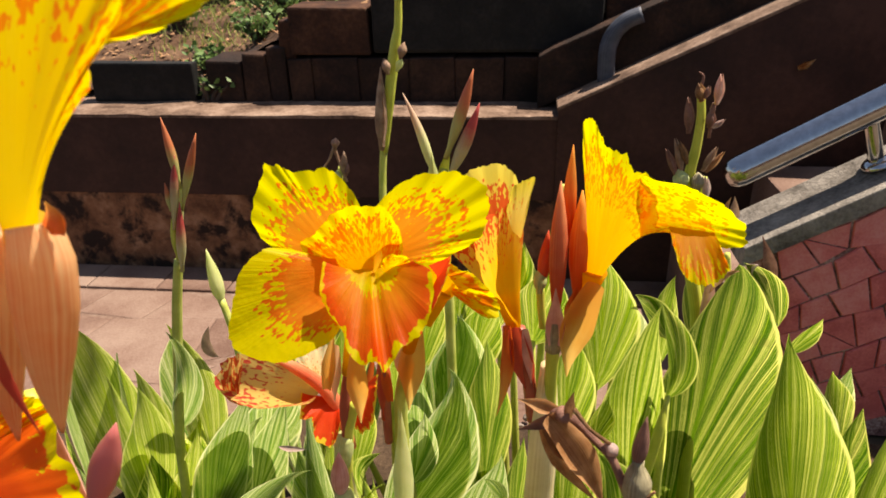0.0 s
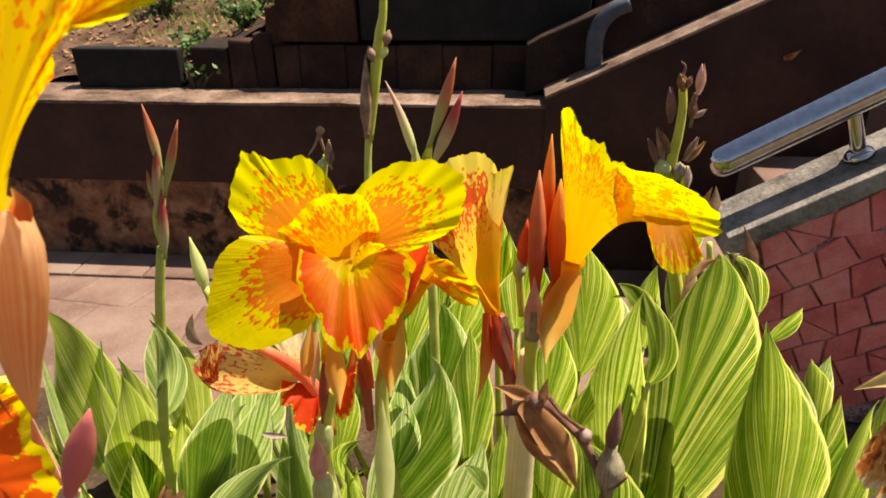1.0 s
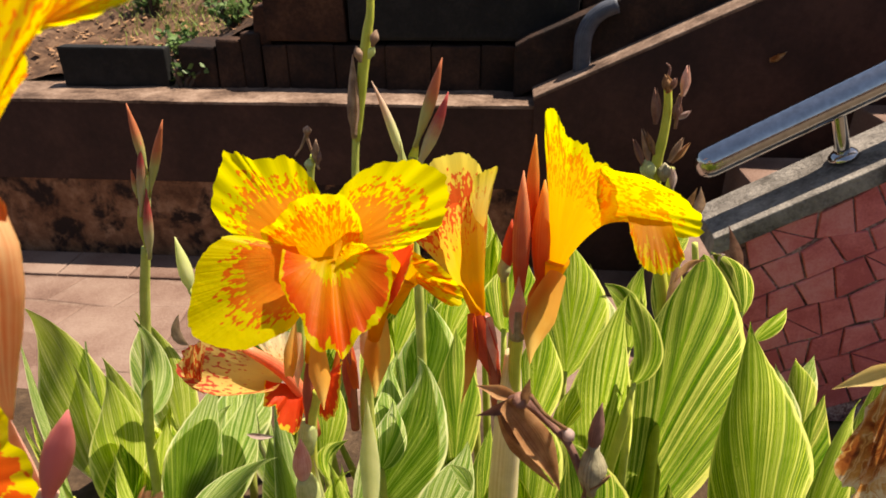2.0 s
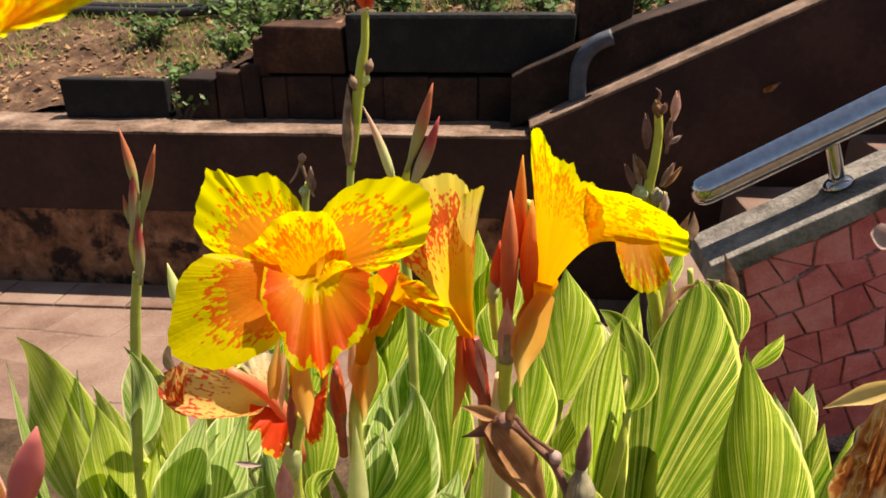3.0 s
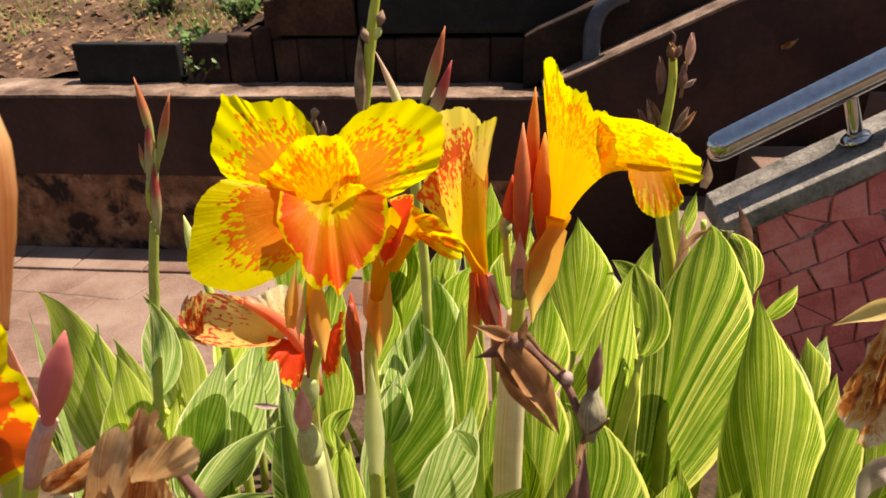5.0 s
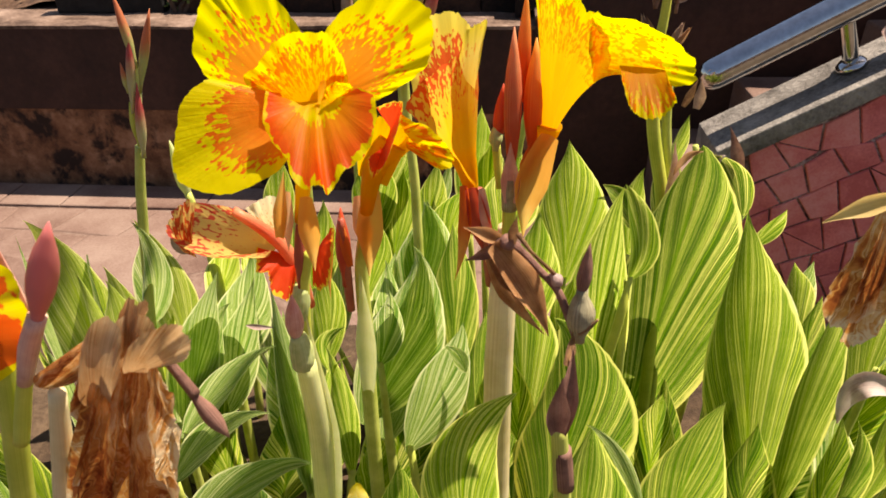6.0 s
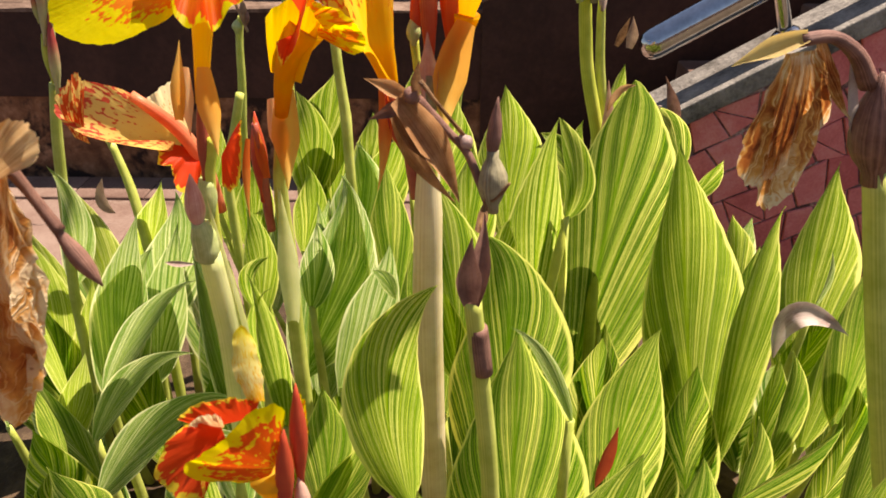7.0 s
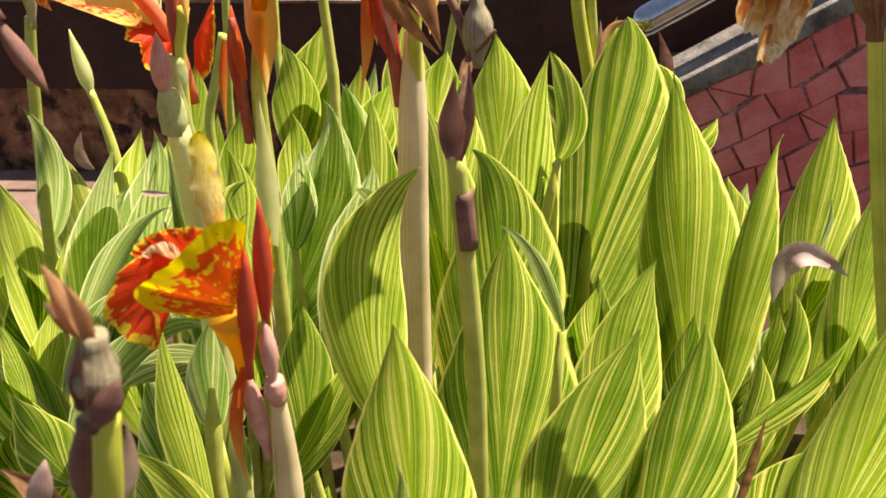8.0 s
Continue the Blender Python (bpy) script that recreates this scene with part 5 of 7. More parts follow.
limb(main, (0.1682, 0.5780, 0.6668), (0.1719, 0.5740, 0.6591), [(0.1688, 0.5740, 0.6886), (0.1747, 0.5720, 0.6963), (0.1865, 0.5680, 0.7052), (0.2004, 0.5650, 0.7106), (0.2130, 0.5630, 0.7103), (0.2203, 0.5620, 0.7031), (0.2217, 0.5620, 0.6903), (0.2179, 0.5630, 0.6803), (0.2070, 0.5660, 0.6710), (0.1926, 0.5700, 0.6619), (0.1807, 0.5730, 0.6543)], LIMB, 0.05, 0.017, 5.6, 0.12)
limb(main, (0.1586, 0.5630, 0.6589), (0.1762, 0.5630, 0.6619), [(0.1445, 0.5610, 0.6636), (0.1362, 0.5600, 0.6761), (0.1440, 0.5600, 0.6827), (0.1521, 0.5590, 0.6917), (0.1643, 0.5580, 0.6981), (0.1763, 0.5580, 0.6960), (0.1825, 0.5590, 0.6876), (0.1841, 0.5600, 0.6760), (0.1837, 0.5610, 0.6651)], LIMB_THROAT, -0.06, 0.022, 4.6, 0.10)
limb(main, (0.1623, 0.5550, 0.6668), (0.1795, 0.5550, 0.6692), [(0.1501, 0.5490, 0.6746), (0.1504, 0.5410, 0.6658), (0.1535, 0.5330, 0.6581), (0.1614, 0.5260, 0.6525), (0.1676, 0.5190, 0.6460), (0.1733, 0.5150, 0.6445), (0.1803, 0.5130, 0.6474), (0.1838, 0.5130, 0.6436), (0.1894, 0.5160, 0.6514), (0.1950, 0.5200, 0.6546), (0.1994, 0.5260, 0.6593), (0.2015, 0.5330, 0.6668), (0.1991, 0.5410, 0.6744), (0.1918, 0.5490, 0.6761)], LIMB_LIP, 0.10, 0.035, 4.2, 0.10, 0.018)
limb(main, (0.1774, 0.5520, 0.6678), (0.1805, 0.5530, 0.6703), [(0.1756, 0.5500, 0.6716), (0.1772, 0.5490, 0.6756), (0.1820, 0.5490, 0.6785), (0.1872, 0.5500, 0.6771), (0.1881, 0.5520, 0.6728)], LIMB_THROAT, 0.1, 0.08, 2.0, 0.2)
petal(main, (0.1713, 0.5530, 0.6647), (0.1738, 0.5520, 0.6739), (0.1755, 0.5530, 0.6780), 0.0034, (0.1, -1, 0.3), TUBE_GOLD, 0.6, 0.0, 2, name="stamen")
bract(f1, (0.1373, 0.5700, 0.5867), (0.1454, 0.5680, 0.6267), 0.0082, mat=BRACT_GOLD)
bract(f1, (0.1575, 0.5620, 0.6158), (0.1557, 0.5640, 0.5700), 0.0118, mat=BRACT_GOLD, cup=0.9)
bract(f1, (0.1433, 0.5740, 0.6124), (0.1400, 0.5720, 0.5770), 0.0082, mat=BRACT_PEACH, cup=1.0)
bud(f1, (0.1428, 0.5730, 0.5527), (0.1492, 0.5750, 0.6085), 0.0033, STEM_RED, 0.35, name="ovary")
part("node", tube([(0.1397, 0.5740, 0.5307), (0.1415, 0.5740, 0.5427), (0.1432, 0.5740, 0.5527)], [0.0046, 0.0056, 0.0042], 12, 3), GREEN_CUP, f1)
stalk(f1, [down((0.1307, 0.5850, 0.3628)), (0.1354, 0.5800, 0.4488), (0.1400, 0.5770, 0.5058), (0.1450, 0.5740, 0.5540), (0.1506, 0.5740, 0.5761)], [0.006, 0.005, 0.0034, 0.0030, 0.003], STEM_LIME)

# faded drooping bloom below it
droop = part("flower", tube([(0.1385, 0.5980, 0.5217), (0.1351, 0.5940, 0.5526), (0.1266, 0.5900, 0.5740), (0.1090, 0.5820, 0.5958)], [0.0030, 0.0042, 0.0040, 0.0026], 12, 4), DROOP_TUBE, f1, "withering drooping flower")
limb(droop, (0.1262, 0.5980, 0.5679), (0.1178, 0.5960, 0.5550), [(0.1201, 0.5920, 0.5847), (0.1095, 0.5840, 0.5951), (0.0994, 0.5760, 0.6038), (0.0909, 0.5680, 0.6068), (0.0836, 0.5640, 0.6007), (0.0816, 0.5620, 0.5919), (0.0879, 0.5600, 0.5849), (0.0999, 0.5600, 0.5797), (0.1129, 0.5640, 0.5780), (0.1221, 0.5740, 0.5744), (0.1253, 0.5860, 0.5690)], LIMB_SPENT, 0.14, 0.03, 2.4, 0.10)
limb(droop, (0.0835, 0.5660, 0.5784), (0.0904, 0.5660, 0.5750), [(0.0838, 0.5590, 0.5936), (0.0864, 0.5590, 0.6037), (0.0920, 0.5610, 0.6096), (0.0973, 0.5640, 0.6099), (0.0922, 0.5640, 0.6011), (0.0885, 0.5640, 0.5908)], LIMB_RUSTY, 0.06, 0.08, 2.6, 0.22)
limb(droop, (0.1167, 0.6020, 0.5725), (0.1278, 0.6020, 0.5691), [(0.1088, 0.5980, 0.5884), (0.1175, 0.5960, 0.5948), (0.1281, 0.5950, 0.5991), (0.1323, 0.5960, 0.5933), (0.1316, 0.5980, 0.5802)], LIMB_CREAM, 0.05, 0.05, 2.0, 0.1)
limb(droop, (0.1249, 0.5920, 0.5643), (0.1381, 0.5920, 0.5569), [(0.1156, 0.5860, 0.5701), (0.1170, 0.5800, 0.5605), (0.1231, 0.5780, 0.5569), (0.1243, 0.5770, 0.5488), (0.1337, 0.5760, 0.5420), (0.1382, 0.5780, 0.5522), (0.1390, 0.5840, 0.5570)], LIMB_RED, 0.08, 0.08, 2.6, 0.2)
limb(droop, (0.1432, 0.6000, 0.5550), (0.1498, 0.6020, 0.5662), [(0.1426, 0.5960, 0.5378), (0.1493, 0.5940, 0.5374), (0.1549, 0.5940, 0.5480), (0.1573, 0.5960, 0.5672), (0.1584, 0.5980, 0.5777)], LIMB_RED, 0.06, 0.06, 2.4, 0.16)

# bud stalk in front
bud(f1, (0.1479, 0.5410, 0.5394), (0.1493, 0.5410, 0.5705), 0.0050, BUD_PINK, 0.42)
part("node", tube([(0.1491, 0.5410, 0.5234), (0.1498, 0.5410, 0.5292), (0.1498, 0.5410, 0.5372), (0.1494, 0.5410, 0.5442)], [0.0058, 0.0066, 0.0064, 0.0042], 16, 4), GREEN_CUP, f1)
stalk(f1, [down((0.1349, 0.5600, 0.2841)), (0.1459, 0.5520, 0.3927), (0.1514, 0.5460, 0.4728), (0.1505, 0.5420, 0.5266)], [0.0080, 0.0076, 0.0070, 0.0056], SHEATH)
bract(f1, (0.1527, 0.5480, 0.3990), (0.1543, 0.5430, 0.5566), 0.0129, (0.5, -1, 0), SHEATH, 1.3, 0.03, "sheath")

# second flower stem with a red bract, beside the open flower
f2 = plant(0.18, 0.66, "canna stem with an orange side bloom and red bracts")
side = part("flower", tube([(0.1689, 0.6400, 0.5651), (0.1745, 0.6360, 0.5889), (0.1819, 0.6340, 0.6063), (0.1916, 0.6320, 0.6201)], [0.004, 0.0060, 0.0090, 0.012], 14, 4), GOLD, f2, "half-hidden orange canna flower")
limb(side, (0.1860, 0.6340, 0.6218), (0.1950, 0.6300, 0.6161), [(0.1941, 0.6320, 0.6357), (0.2038, 0.6260, 0.6312), (0.2121, 0.6200, 0.6303), (0.2208, 0.6140, 0.6253), (0.2261, 0.6110, 0.6179), (0.2242, 0.6100, 0.6118), (0.2171, 0.6120, 0.6096), (0.2108, 0.6180, 0.6161), (0.2018, 0.6240, 0.6204)], LIMB_SIDE, 0.10, 0.05, 3.4, 0.16)
limb(side, (0.1670, 0.6360, 0.5926), (0.1845, 0.6340, 0.5865), [(0.1710, 0.6260, 0.6255), (0.1839, 0.6220, 0.6347), (0.1953, 0.6220, 0.6315), (0.2012, 0.6240, 0.6204)], GOLD, 0.10, 0.03, 1.6, 0.06)
limb(side, (0.1913, 0.6220, 0.6284), (0.1863, 0.6220, 0.6172), [(0.1860, 0.6120, 0.6441), (0.1957, 0.6100, 0.6488), (0.2005, 0.6100, 0.6470), (0.1971, 0.6090, 0.6321), (0.1895, 0.6090, 0.6139), (0.1805, 0.6100, 0.6031), (0.1797, 0.6110, 0.6159)], LIMB_RED, 0.08, 0.05, 2.0, 0.14)
bract(f2, (0.1742, 0.6400, 0.5822), (0.1661, 0.6440, 0.5137), 0.0184, mat=BRACT_GOLD, cup=1.0)
bract(f2, (0.1642, 0.6450, 0.5743), (0.1666, 0.6480, 0.5230), 0.0136, mat=BRACT_PEACH, cup=1.0)
bud(f2, (0.1487, 0.6460, 0.5042), (0.1517, 0.6430, 0.5665), 0.0052, BRACT_RED, 0.5, name="bract")
bract(f2, (0.1552, 0.6400, 0.5239), (0.1514, 0.6400, 0.5642), 0.0075, mat=BRACT_ORANGE, cup=1.1)
stalk(f2, [(0.1494, 0.6500, 0.4807), (0.1498, 0.6480, 0.4976), (0.1508, 0.6450, 0.5196), (0.1518, 0.6400, 0.5599)], [0.0030, 0.0032, 0.0032, 0.0020], STEM_RED)
stalk(f2, [down((0.1496, 0.6650, 0.3215)), (0.1537, 0.6600, 0.3926), (0.1573, 0.6560, 0.4545), (0.1597, 0.6500, 0.5162), (0.1678, 0.6450, 0.5616)], [0.0062, 0.0060, 0.0056, 0.0045, 0.0035], STEM)
bract(f2, (0.1576, 0.6480, 0.4061), (0.1591, 0.6460, 0.5193), 0.0174, (-0.2, -1, 0), SHEATH, 1.3, 0.05, "sheath")
bract(f2, (0.1413, 0.6550, 0.5443), (0.1341, 0.6550, 0.4856), 0.0057, (0, -1, 0), BRACT_ORANGE, 1.0, 0.05)

# faded funnel bloom
f3 = plant(0.24, 0.66, "canna stem with a faded yellow funnel bloom and red buds")
mid = part("flower", tube([(0.2348, 0.6560, 0.5706), (0.2332, 0.6550, 0.5881), (0.2294, 0.6550, 0.6082)], [0.0042, 0.0052, 0.0072], 14, 4), GOLD, f3, "faded funnel-shaped yellow flower")
limb(mid, (0.2204, 0.6640, 0.6229), (0.2308, 0.6660, 0.6223), [(0.1997, 0.6560, 0.6353), (0.1988, 0.6520, 0.6591), (0.2033, 0.6500, 0.6760), (0.2105, 0.6500, 0.6829), (0.2219, 0.6520, 0.6848), (0.2314, 0.6540, 0.6793), (0.2353, 0.6570, 0.6686), (0.2375, 0.6600, 0.6532)], LIMB_MOUTH, -0.03, 0.012, 2.6, 0.07)
fan(mid, ((0.2298, 0.6520, 0.5763), (0.2377, 0.6520, 0.5767)), [((0.2235, 0.6500, 0.6028), (0.1955, 0.6500, 0.6298)), ((0.2206, 0.6420, 0.6188), (0.2058, 0.6460, 0.6468)), ((0.2224, 0.6360, 0.6296), (0.2148, 0.6420, 0.6546)), ((0.2252, 0.6330, 0.6348), (0.2229, 0.6380, 0.6614)), ((0.2285, 0.6320, 0.6355), (0.2292, 0.6370, 0.6681)), ((0.2323, 0.6340, 0.6346), (0.2340, 0.6400, 0.6751)), ((0.2353, 0.6400, 0.6280), (0.2378, 0.6460, 0.6647)), ((0.2373, 0.6480, 0.6124), (0.2387, 0.6520, 0.6407))], LIMB_FUNNEL, 0.010, 2.6, 0.06, 0.0)
limb(mid, (0.2322, 0.6320, 0.6533), (0.2372, 0.6340, 0.6476), [(0.2289, 0.6320, 0.6648), (0.2325, 0.6310, 0.6785), (0.2380, 0.6300, 0.6829), (0.2437, 0.6290, 0.6850), (0.2418, 0.6300, 0.6746), (0.2401, 0.6320, 0.6631)], LIMB_FLAP, 0.05, 0.02, 2.2, 0.14)
bract(f3, (0.2350, 0.6480, 0.5800), (0.2485, 0.6500, 0.5215), 0.0154, mat=BRACT_RED, cup=1.2)
bract(f3, (0.2414, 0.6460, 0.5807), (0.2467, 0.6480, 0.5369), 0.0077, mat=BUD_PINK, cup=1.2)
bract(f3, (0.2300, 0.6480, 0.5814), (0.2242, 0.6420, 0.5142), 0.0090, mat=BRACT_ORANGE, cup=1.0, bend=-0.10)
bract(f3, (0.2306, 0.6520, 0.5730), (0.2353, 0.6520, 0.5424), 0.0070, mat=BRACT_GOLD, cup=1.0)

# trumpet flower
trumpet = part("flower", tube([(0.2768, 0.6450, 0.6078), (0.2782, 0.6440, 0.6162), (0.2796, 0.6430, 0.6243)], [0.0050, 0.0066, 0.0082], 14, 4), GOLD, f3, "trumpet-shaped golden canna flower")
fan(trumpet, ((0.2759, 0.6400, 0.6183), (0.2824, 0.6400, 0.6185)), [((0.2744, 0.6400, 0.6544), (0.2687, 0.6400, 0.6934)), ((0.2759, 0.6380, 0.6690), (0.2677, 0.6380, 0.7149)), ((0.2781, 0.6360, 0.6699), (0.2721, 0.6350, 0.7158)), ((0.2798, 0.6340, 0.6707), (0.2765, 0.6320, 0.7078)), ((0.2814, 0.6320, 0.6716), (0.2820, 0.6290, 0.7010)), ((0.2836, 0.6300, 0.6724), (0.2894, 0.6270, 0.7000)), ((0.2853, 0.6290, 0.6729), (0.2935, 0.6250, 0.6898)), ((0.2871, 0.6280, 0.6720), (0.2995, 0.6220, 0.6904)), ((0.2894, 0.6260, 0.6703), (0.3045, 0.6200, 0.6833)), ((0.2927, 0.6260, 0.6665), (0.3089, 0.6200, 0.6740)), ((0.2956, 0.6280, 0.6564), (0.3123, 0.6220, 0.6616))], LIMB_TRUMPET, 0.008, 5.0, 0.11, 0.0)
limb(trumpet, (0.2965, 0.6240, 0.6878), (0.3004, 0.6260, 0.6541), [(0.2983, 0.6180, 0.6913), (0.3038, 0.6120, 0.6906), (0.3144, 0.6060, 0.6913), (0.3249, 0.6020, 0.6879), (0.3351, 0.6000, 0.6807), (0.3441, 0.5980, 0.6716), (0.3445, 0.5980, 0.6655), (0.3378, 0.5990, 0.6611), (0.3270, 0.6020, 0.6637), (0.3191, 0.6060, 0.6659), (0.3104, 0.6120, 0.6655)], LIMB_FRECKLE, 0.02, 0.017, 5.4, 0.13)
limb(trumpet, (0.3097, 0.6060, 0.6694), (0.3300, 0.5990, 0.6695), [(0.3092, 0.5900, 0.6670), (0.3112, 0.5840, 0.6609), (0.3146, 0.5780, 0.6550), (0.3207, 0.5760, 0.6538), (0.3266, 0.5750, 0.6552), (0.3323, 0.5770, 0.6622), (0.3302, 0.5850, 0.6671)], LIMB_FLAME, 0.10, 0.05, 4.4, 0.20, 0.018)
bract(f3, (0.2798, 0.6320, 0.6221), (0.2678, 0.6380, 0.5518), 0.0208, mat=BRACT_GOLD, cup=1.1, bend=0.10)
bract(f3, (0.2728, 0.6400, 0.6144), (0.2658, 0.6420, 0.5811), 0.0102, mat=BRACT_ORANGE, cup=1.0, bend=0.06)
bud(f3, (0.2709, 0.6420, 0.6015), (0.2704, 0.6450, 0.6728), 0.0062, BRACT_ORANGE, 0.5)
bud(f3, (0.2634, 0.6480, 0.6361), (0.2643, 0.6500, 0.6971), 0.0042, BRACT_ORANGE, 0.4)
bud(f3, (0.2594, 0.6400, 0.5862), (0.2581, 0.6400, 0.6797), 0.0054, BUD_STREAK, 0.55)
bud(f3, (0.2504, 0.6500, 0.6071), (0.2531, 0.6500, 0.6457), 0.0042, BRACT_RED, 0.45)
bud(f3, (0.2491, 0.6480, 0.6050), (0.2499, 0.6500, 0.6233), 0.0042, GREEN_CUP, 0.4, name="node")
bract(f3, (0.2590, 0.6360, 0.5765), (0.2581, 0.6360, 0.6160), 0.0128, mat=BUD_PINK, cup=1.4)
part("node", tube([(0.2586, 0.6400, 0.5696), (0.2588, 0.6400, 0.5821), (0.2588, 0.6400, 0.5910)], [0.0048, 0.0056, 0.0048], 12, 3), POD, f3)
stalk(f3, [(0.2599, 0.6490, 0.4990), (0.2587, 0.6450, 0.5307), (0.2585, 0.6420, 0.5554), (0.2588, 0.6400, 0.5738)], [0.0045, 0.0042, 0.0042, 0.0044], STEM_LIME)
stalk(f3, [(0.2526, 0.6500, 0.5795), (0.2507, 0.6500, 0.5959), (0.2497, 0.6500, 0.6078)], [0.0026, 0.0026, 0.0026], STEM_LIME)
stalk(f3, [(0.2489, 0.6520, 0.5055), (0.2442, 0.6520, 0.5429), (0.2376, 0.6550, 0.5756)], [0.0046, 0.0044, 0.004], STEM_RED)
stalk(f3, [down((0.2611, 0.6600, 0.1216)), (0.2554, 0.6550, 0.3396), (0.2549, 0.6500, 0.4350), (0.2561, 0.6480, 0.4944), (0.2570, 0.6480, 0.5535)], [0.0112, 0.0110, 0.0106, 0.0098, 0.0050], STEM_PALE)

# brown seed stalk with split husks
g1 = plant(0.29, 0.51, "canna stalk gone to seed with split brown husks")
stalk(g1, [down((0.3104, 0.5100, 0.1229)), (0.2968, 0.5080, 0.3896), (0.2881, 0.5050, 0.4892), (0.2841, 0.5030, 0.5269)], [0.0056, 0.0052, 0.0046, 0.0042], STEM)
part("bract", tube([(0.2904, 0.5035, 0.4835), (0.2883, 0.5035, 0.5008), (0.2871, 0.5035, 0.5107)], [0.0047, 0.0048, 0.0045], 12, 3), DRY_DARK, g1, "brown scar on the stalk")
bract(g1, (0.2846, 0.4980, 0.5273), (0.2890, 0.5160, 0.5640), 0.0110, (-0.3, -1, 0), DRY_DARK, 1.3, 0.08, "husk")
bract(g1, (0.2830, 0.4970, 0.5292), (0.2834, 0.4970, 0.5626), 0.0125, (0.2, -1, 0), DRY_DARK, 1.2, -0.1, "husk")
bract(g1, (0.2851, 0.5120, 0.5571), (0.2891, 0.5240, 0.5674), 0.0060, (0.2, -1, 0), DRY, 1.0, 0.1, "husk")
stalk(g1, [(0.2924, 0.5280, 0.5597), (0.2860, 0.5290, 0.5751), (0.2805, 0.5300, 0.5874), (0.2733, 0.5310, 0.5954), (0.2641, 0.5320, 0.6050), (0.2572, 0.5280, 0.6124), (0.2522, 0.5330, 0.6081)], [0.0026, 0.0021, 0.0019, 0.0018, 0.0022, 0.0030, 0.0026], DRY_DARK)
stalk(g1, [(0.2613, 0.5200, 0.6221), (0.2675, 0.5180, 0.6144), (0.2790, 0.5310, 0.5950)], [0.0012, 0.0008, 0.0010], DRY)
part("pod", spindle((0.2930, 0.5280, 0.5590), (0.2921, 0.5280, 0.5890), 0.0068, 14, 0.4, 0.5, (0, 0, 0), 1, 0.18), POD, g1, "rough grey-green seed capsule")
bud(g1, (0.2915, 0.5280, 0.5830), (0.2937, 0.5290, 0.6128), 0.0035, DRY_DARK, 0.40)
bud(g1, (0.2775, 0.5310, 0.5949), (0.2830, 0.5300, 0.5888), 0.0033, PALE_DRY, 0.5, name="node")
stalk(g1, [(0.2920, 0.5240, 0.5667), (0.2963, 0.5230, 0.5707), (0.2999, 0.5230, 0.5756)], [0.0014, 0.0010, 0.0006], DRY)
bract(g1, (0.2507, 0.5260, 0.6128), (0.2776, 0.5200, 0.5672), 0.0158, (0.5, -1, 0.1), DRY_HUSK, 1.3, -0.10, "husk")
bract(g1, (0.2501, 0.5340, 0.6042), (0.2763, 0.5240, 0.5649), 0.0117, (-0.5, -1, -0.1), DRY_HUSK, 1.2, 0.13, "husk")
bract(g1, (0.2507, 0.5310, 0.6063), (0.2694, 0.5280, 0.5790), 0.0112, (0.0, -1, 0.0), DRY, 1.2, 0.02, "husk")
bract(g1, (0.2547, 0.5320, 0.6114), (0.2375, 0.5260, 0.6212), 0.0071, (0, -1, 0.5), DRY_HUSK, 1.0, 0.05, "husk")
bract(g1, (0.2542, 0.5300, 0.6115), (0.2379, 0.5280, 0.6027), 0.0066, (0, -1, 0), DRY_DARK, 1.0, -0.1, "husk")
bract(g1, (0.2592, 0.5240, 0.6146), (0.2610, 0.5220, 0.6300), 0.0050, (0, -1, 0.5), DRY, 1.0, -0.05, "husk")
bud(g1, (0.2547, 0.5280, 0.6116), (0.2601, 0.5240, 0.6170), 0.0040, DRY_DARK, 0.5, name="node")

# tall stem at the back with small buds and a bloom above
h1 = plant(0.05, 1.08, "tall slim canna stem with small buds at the back")
stalk(h1, [down((0.0610, 1.0500, 0.2607)), (0.0658, 1.0600, 0.3885), (0.0638, 1.0700, 0.4568), (0.0647, 1.0800, 0.5217), (0.0691, 1.0800, 0.5654)], [0.006, 0.0048, 0.0046, 0.0046, 0.0044], STEM)
stalk(h1, [(0.0688, 1.0800, 0.5511), (0.0774, 1.0800, 0.6071), (0.0833, 1.0800, 0.6468), (0.0892, 1.0800, 0.6786), (0.0937, 1.0800, 0.7002), (0.0956, 1.0800, 0.7329)], [0.0042, 0.0060, 0.0066, 0.0060, 0.0046, 0.0042], STEM_LIME)
bud(h1, (0.0669, 1.0740, 0.5558), (0.0718, 1.0740, 0.6556), 0.0076, DRY_TAN, 0.35, name="husk")
bract(h1, (0.0695, 1.0700, 0.5614), (0.0724, 1.0700, 0.6423), 0.0136, (-0.3, -1, 0), DRY_TAN, 1.1, 0.02, "husk")
bud(h1, (0.0813, 1.0700, 0.6476), (0.0773, 1.0700, 0.6665), 0.0053, DRY_TAN, 0.5)
bud(h1, (0.0961, 1.0700, 0.6654), (0.1017, 1.0700, 0.6840), 0.0053, DRY_TAN, 0.5)
bud(h1, (0.0914, 1.0700, 0.6515), (0.0981, 1.0700, 0.6667), 0.0045, SHEATH, 0.5)
bract(h1, (0.0989, 1.0700, 0.7386), (0.0925, 1.0700, 0.7680), 0.0174, mat=BRACT_ORANGE)
bract(h1, (0.1020, 1.0700, 0.7386), (0.1125, 1.0700, 0.7907), 0.0145, mat=BRACT_RED)
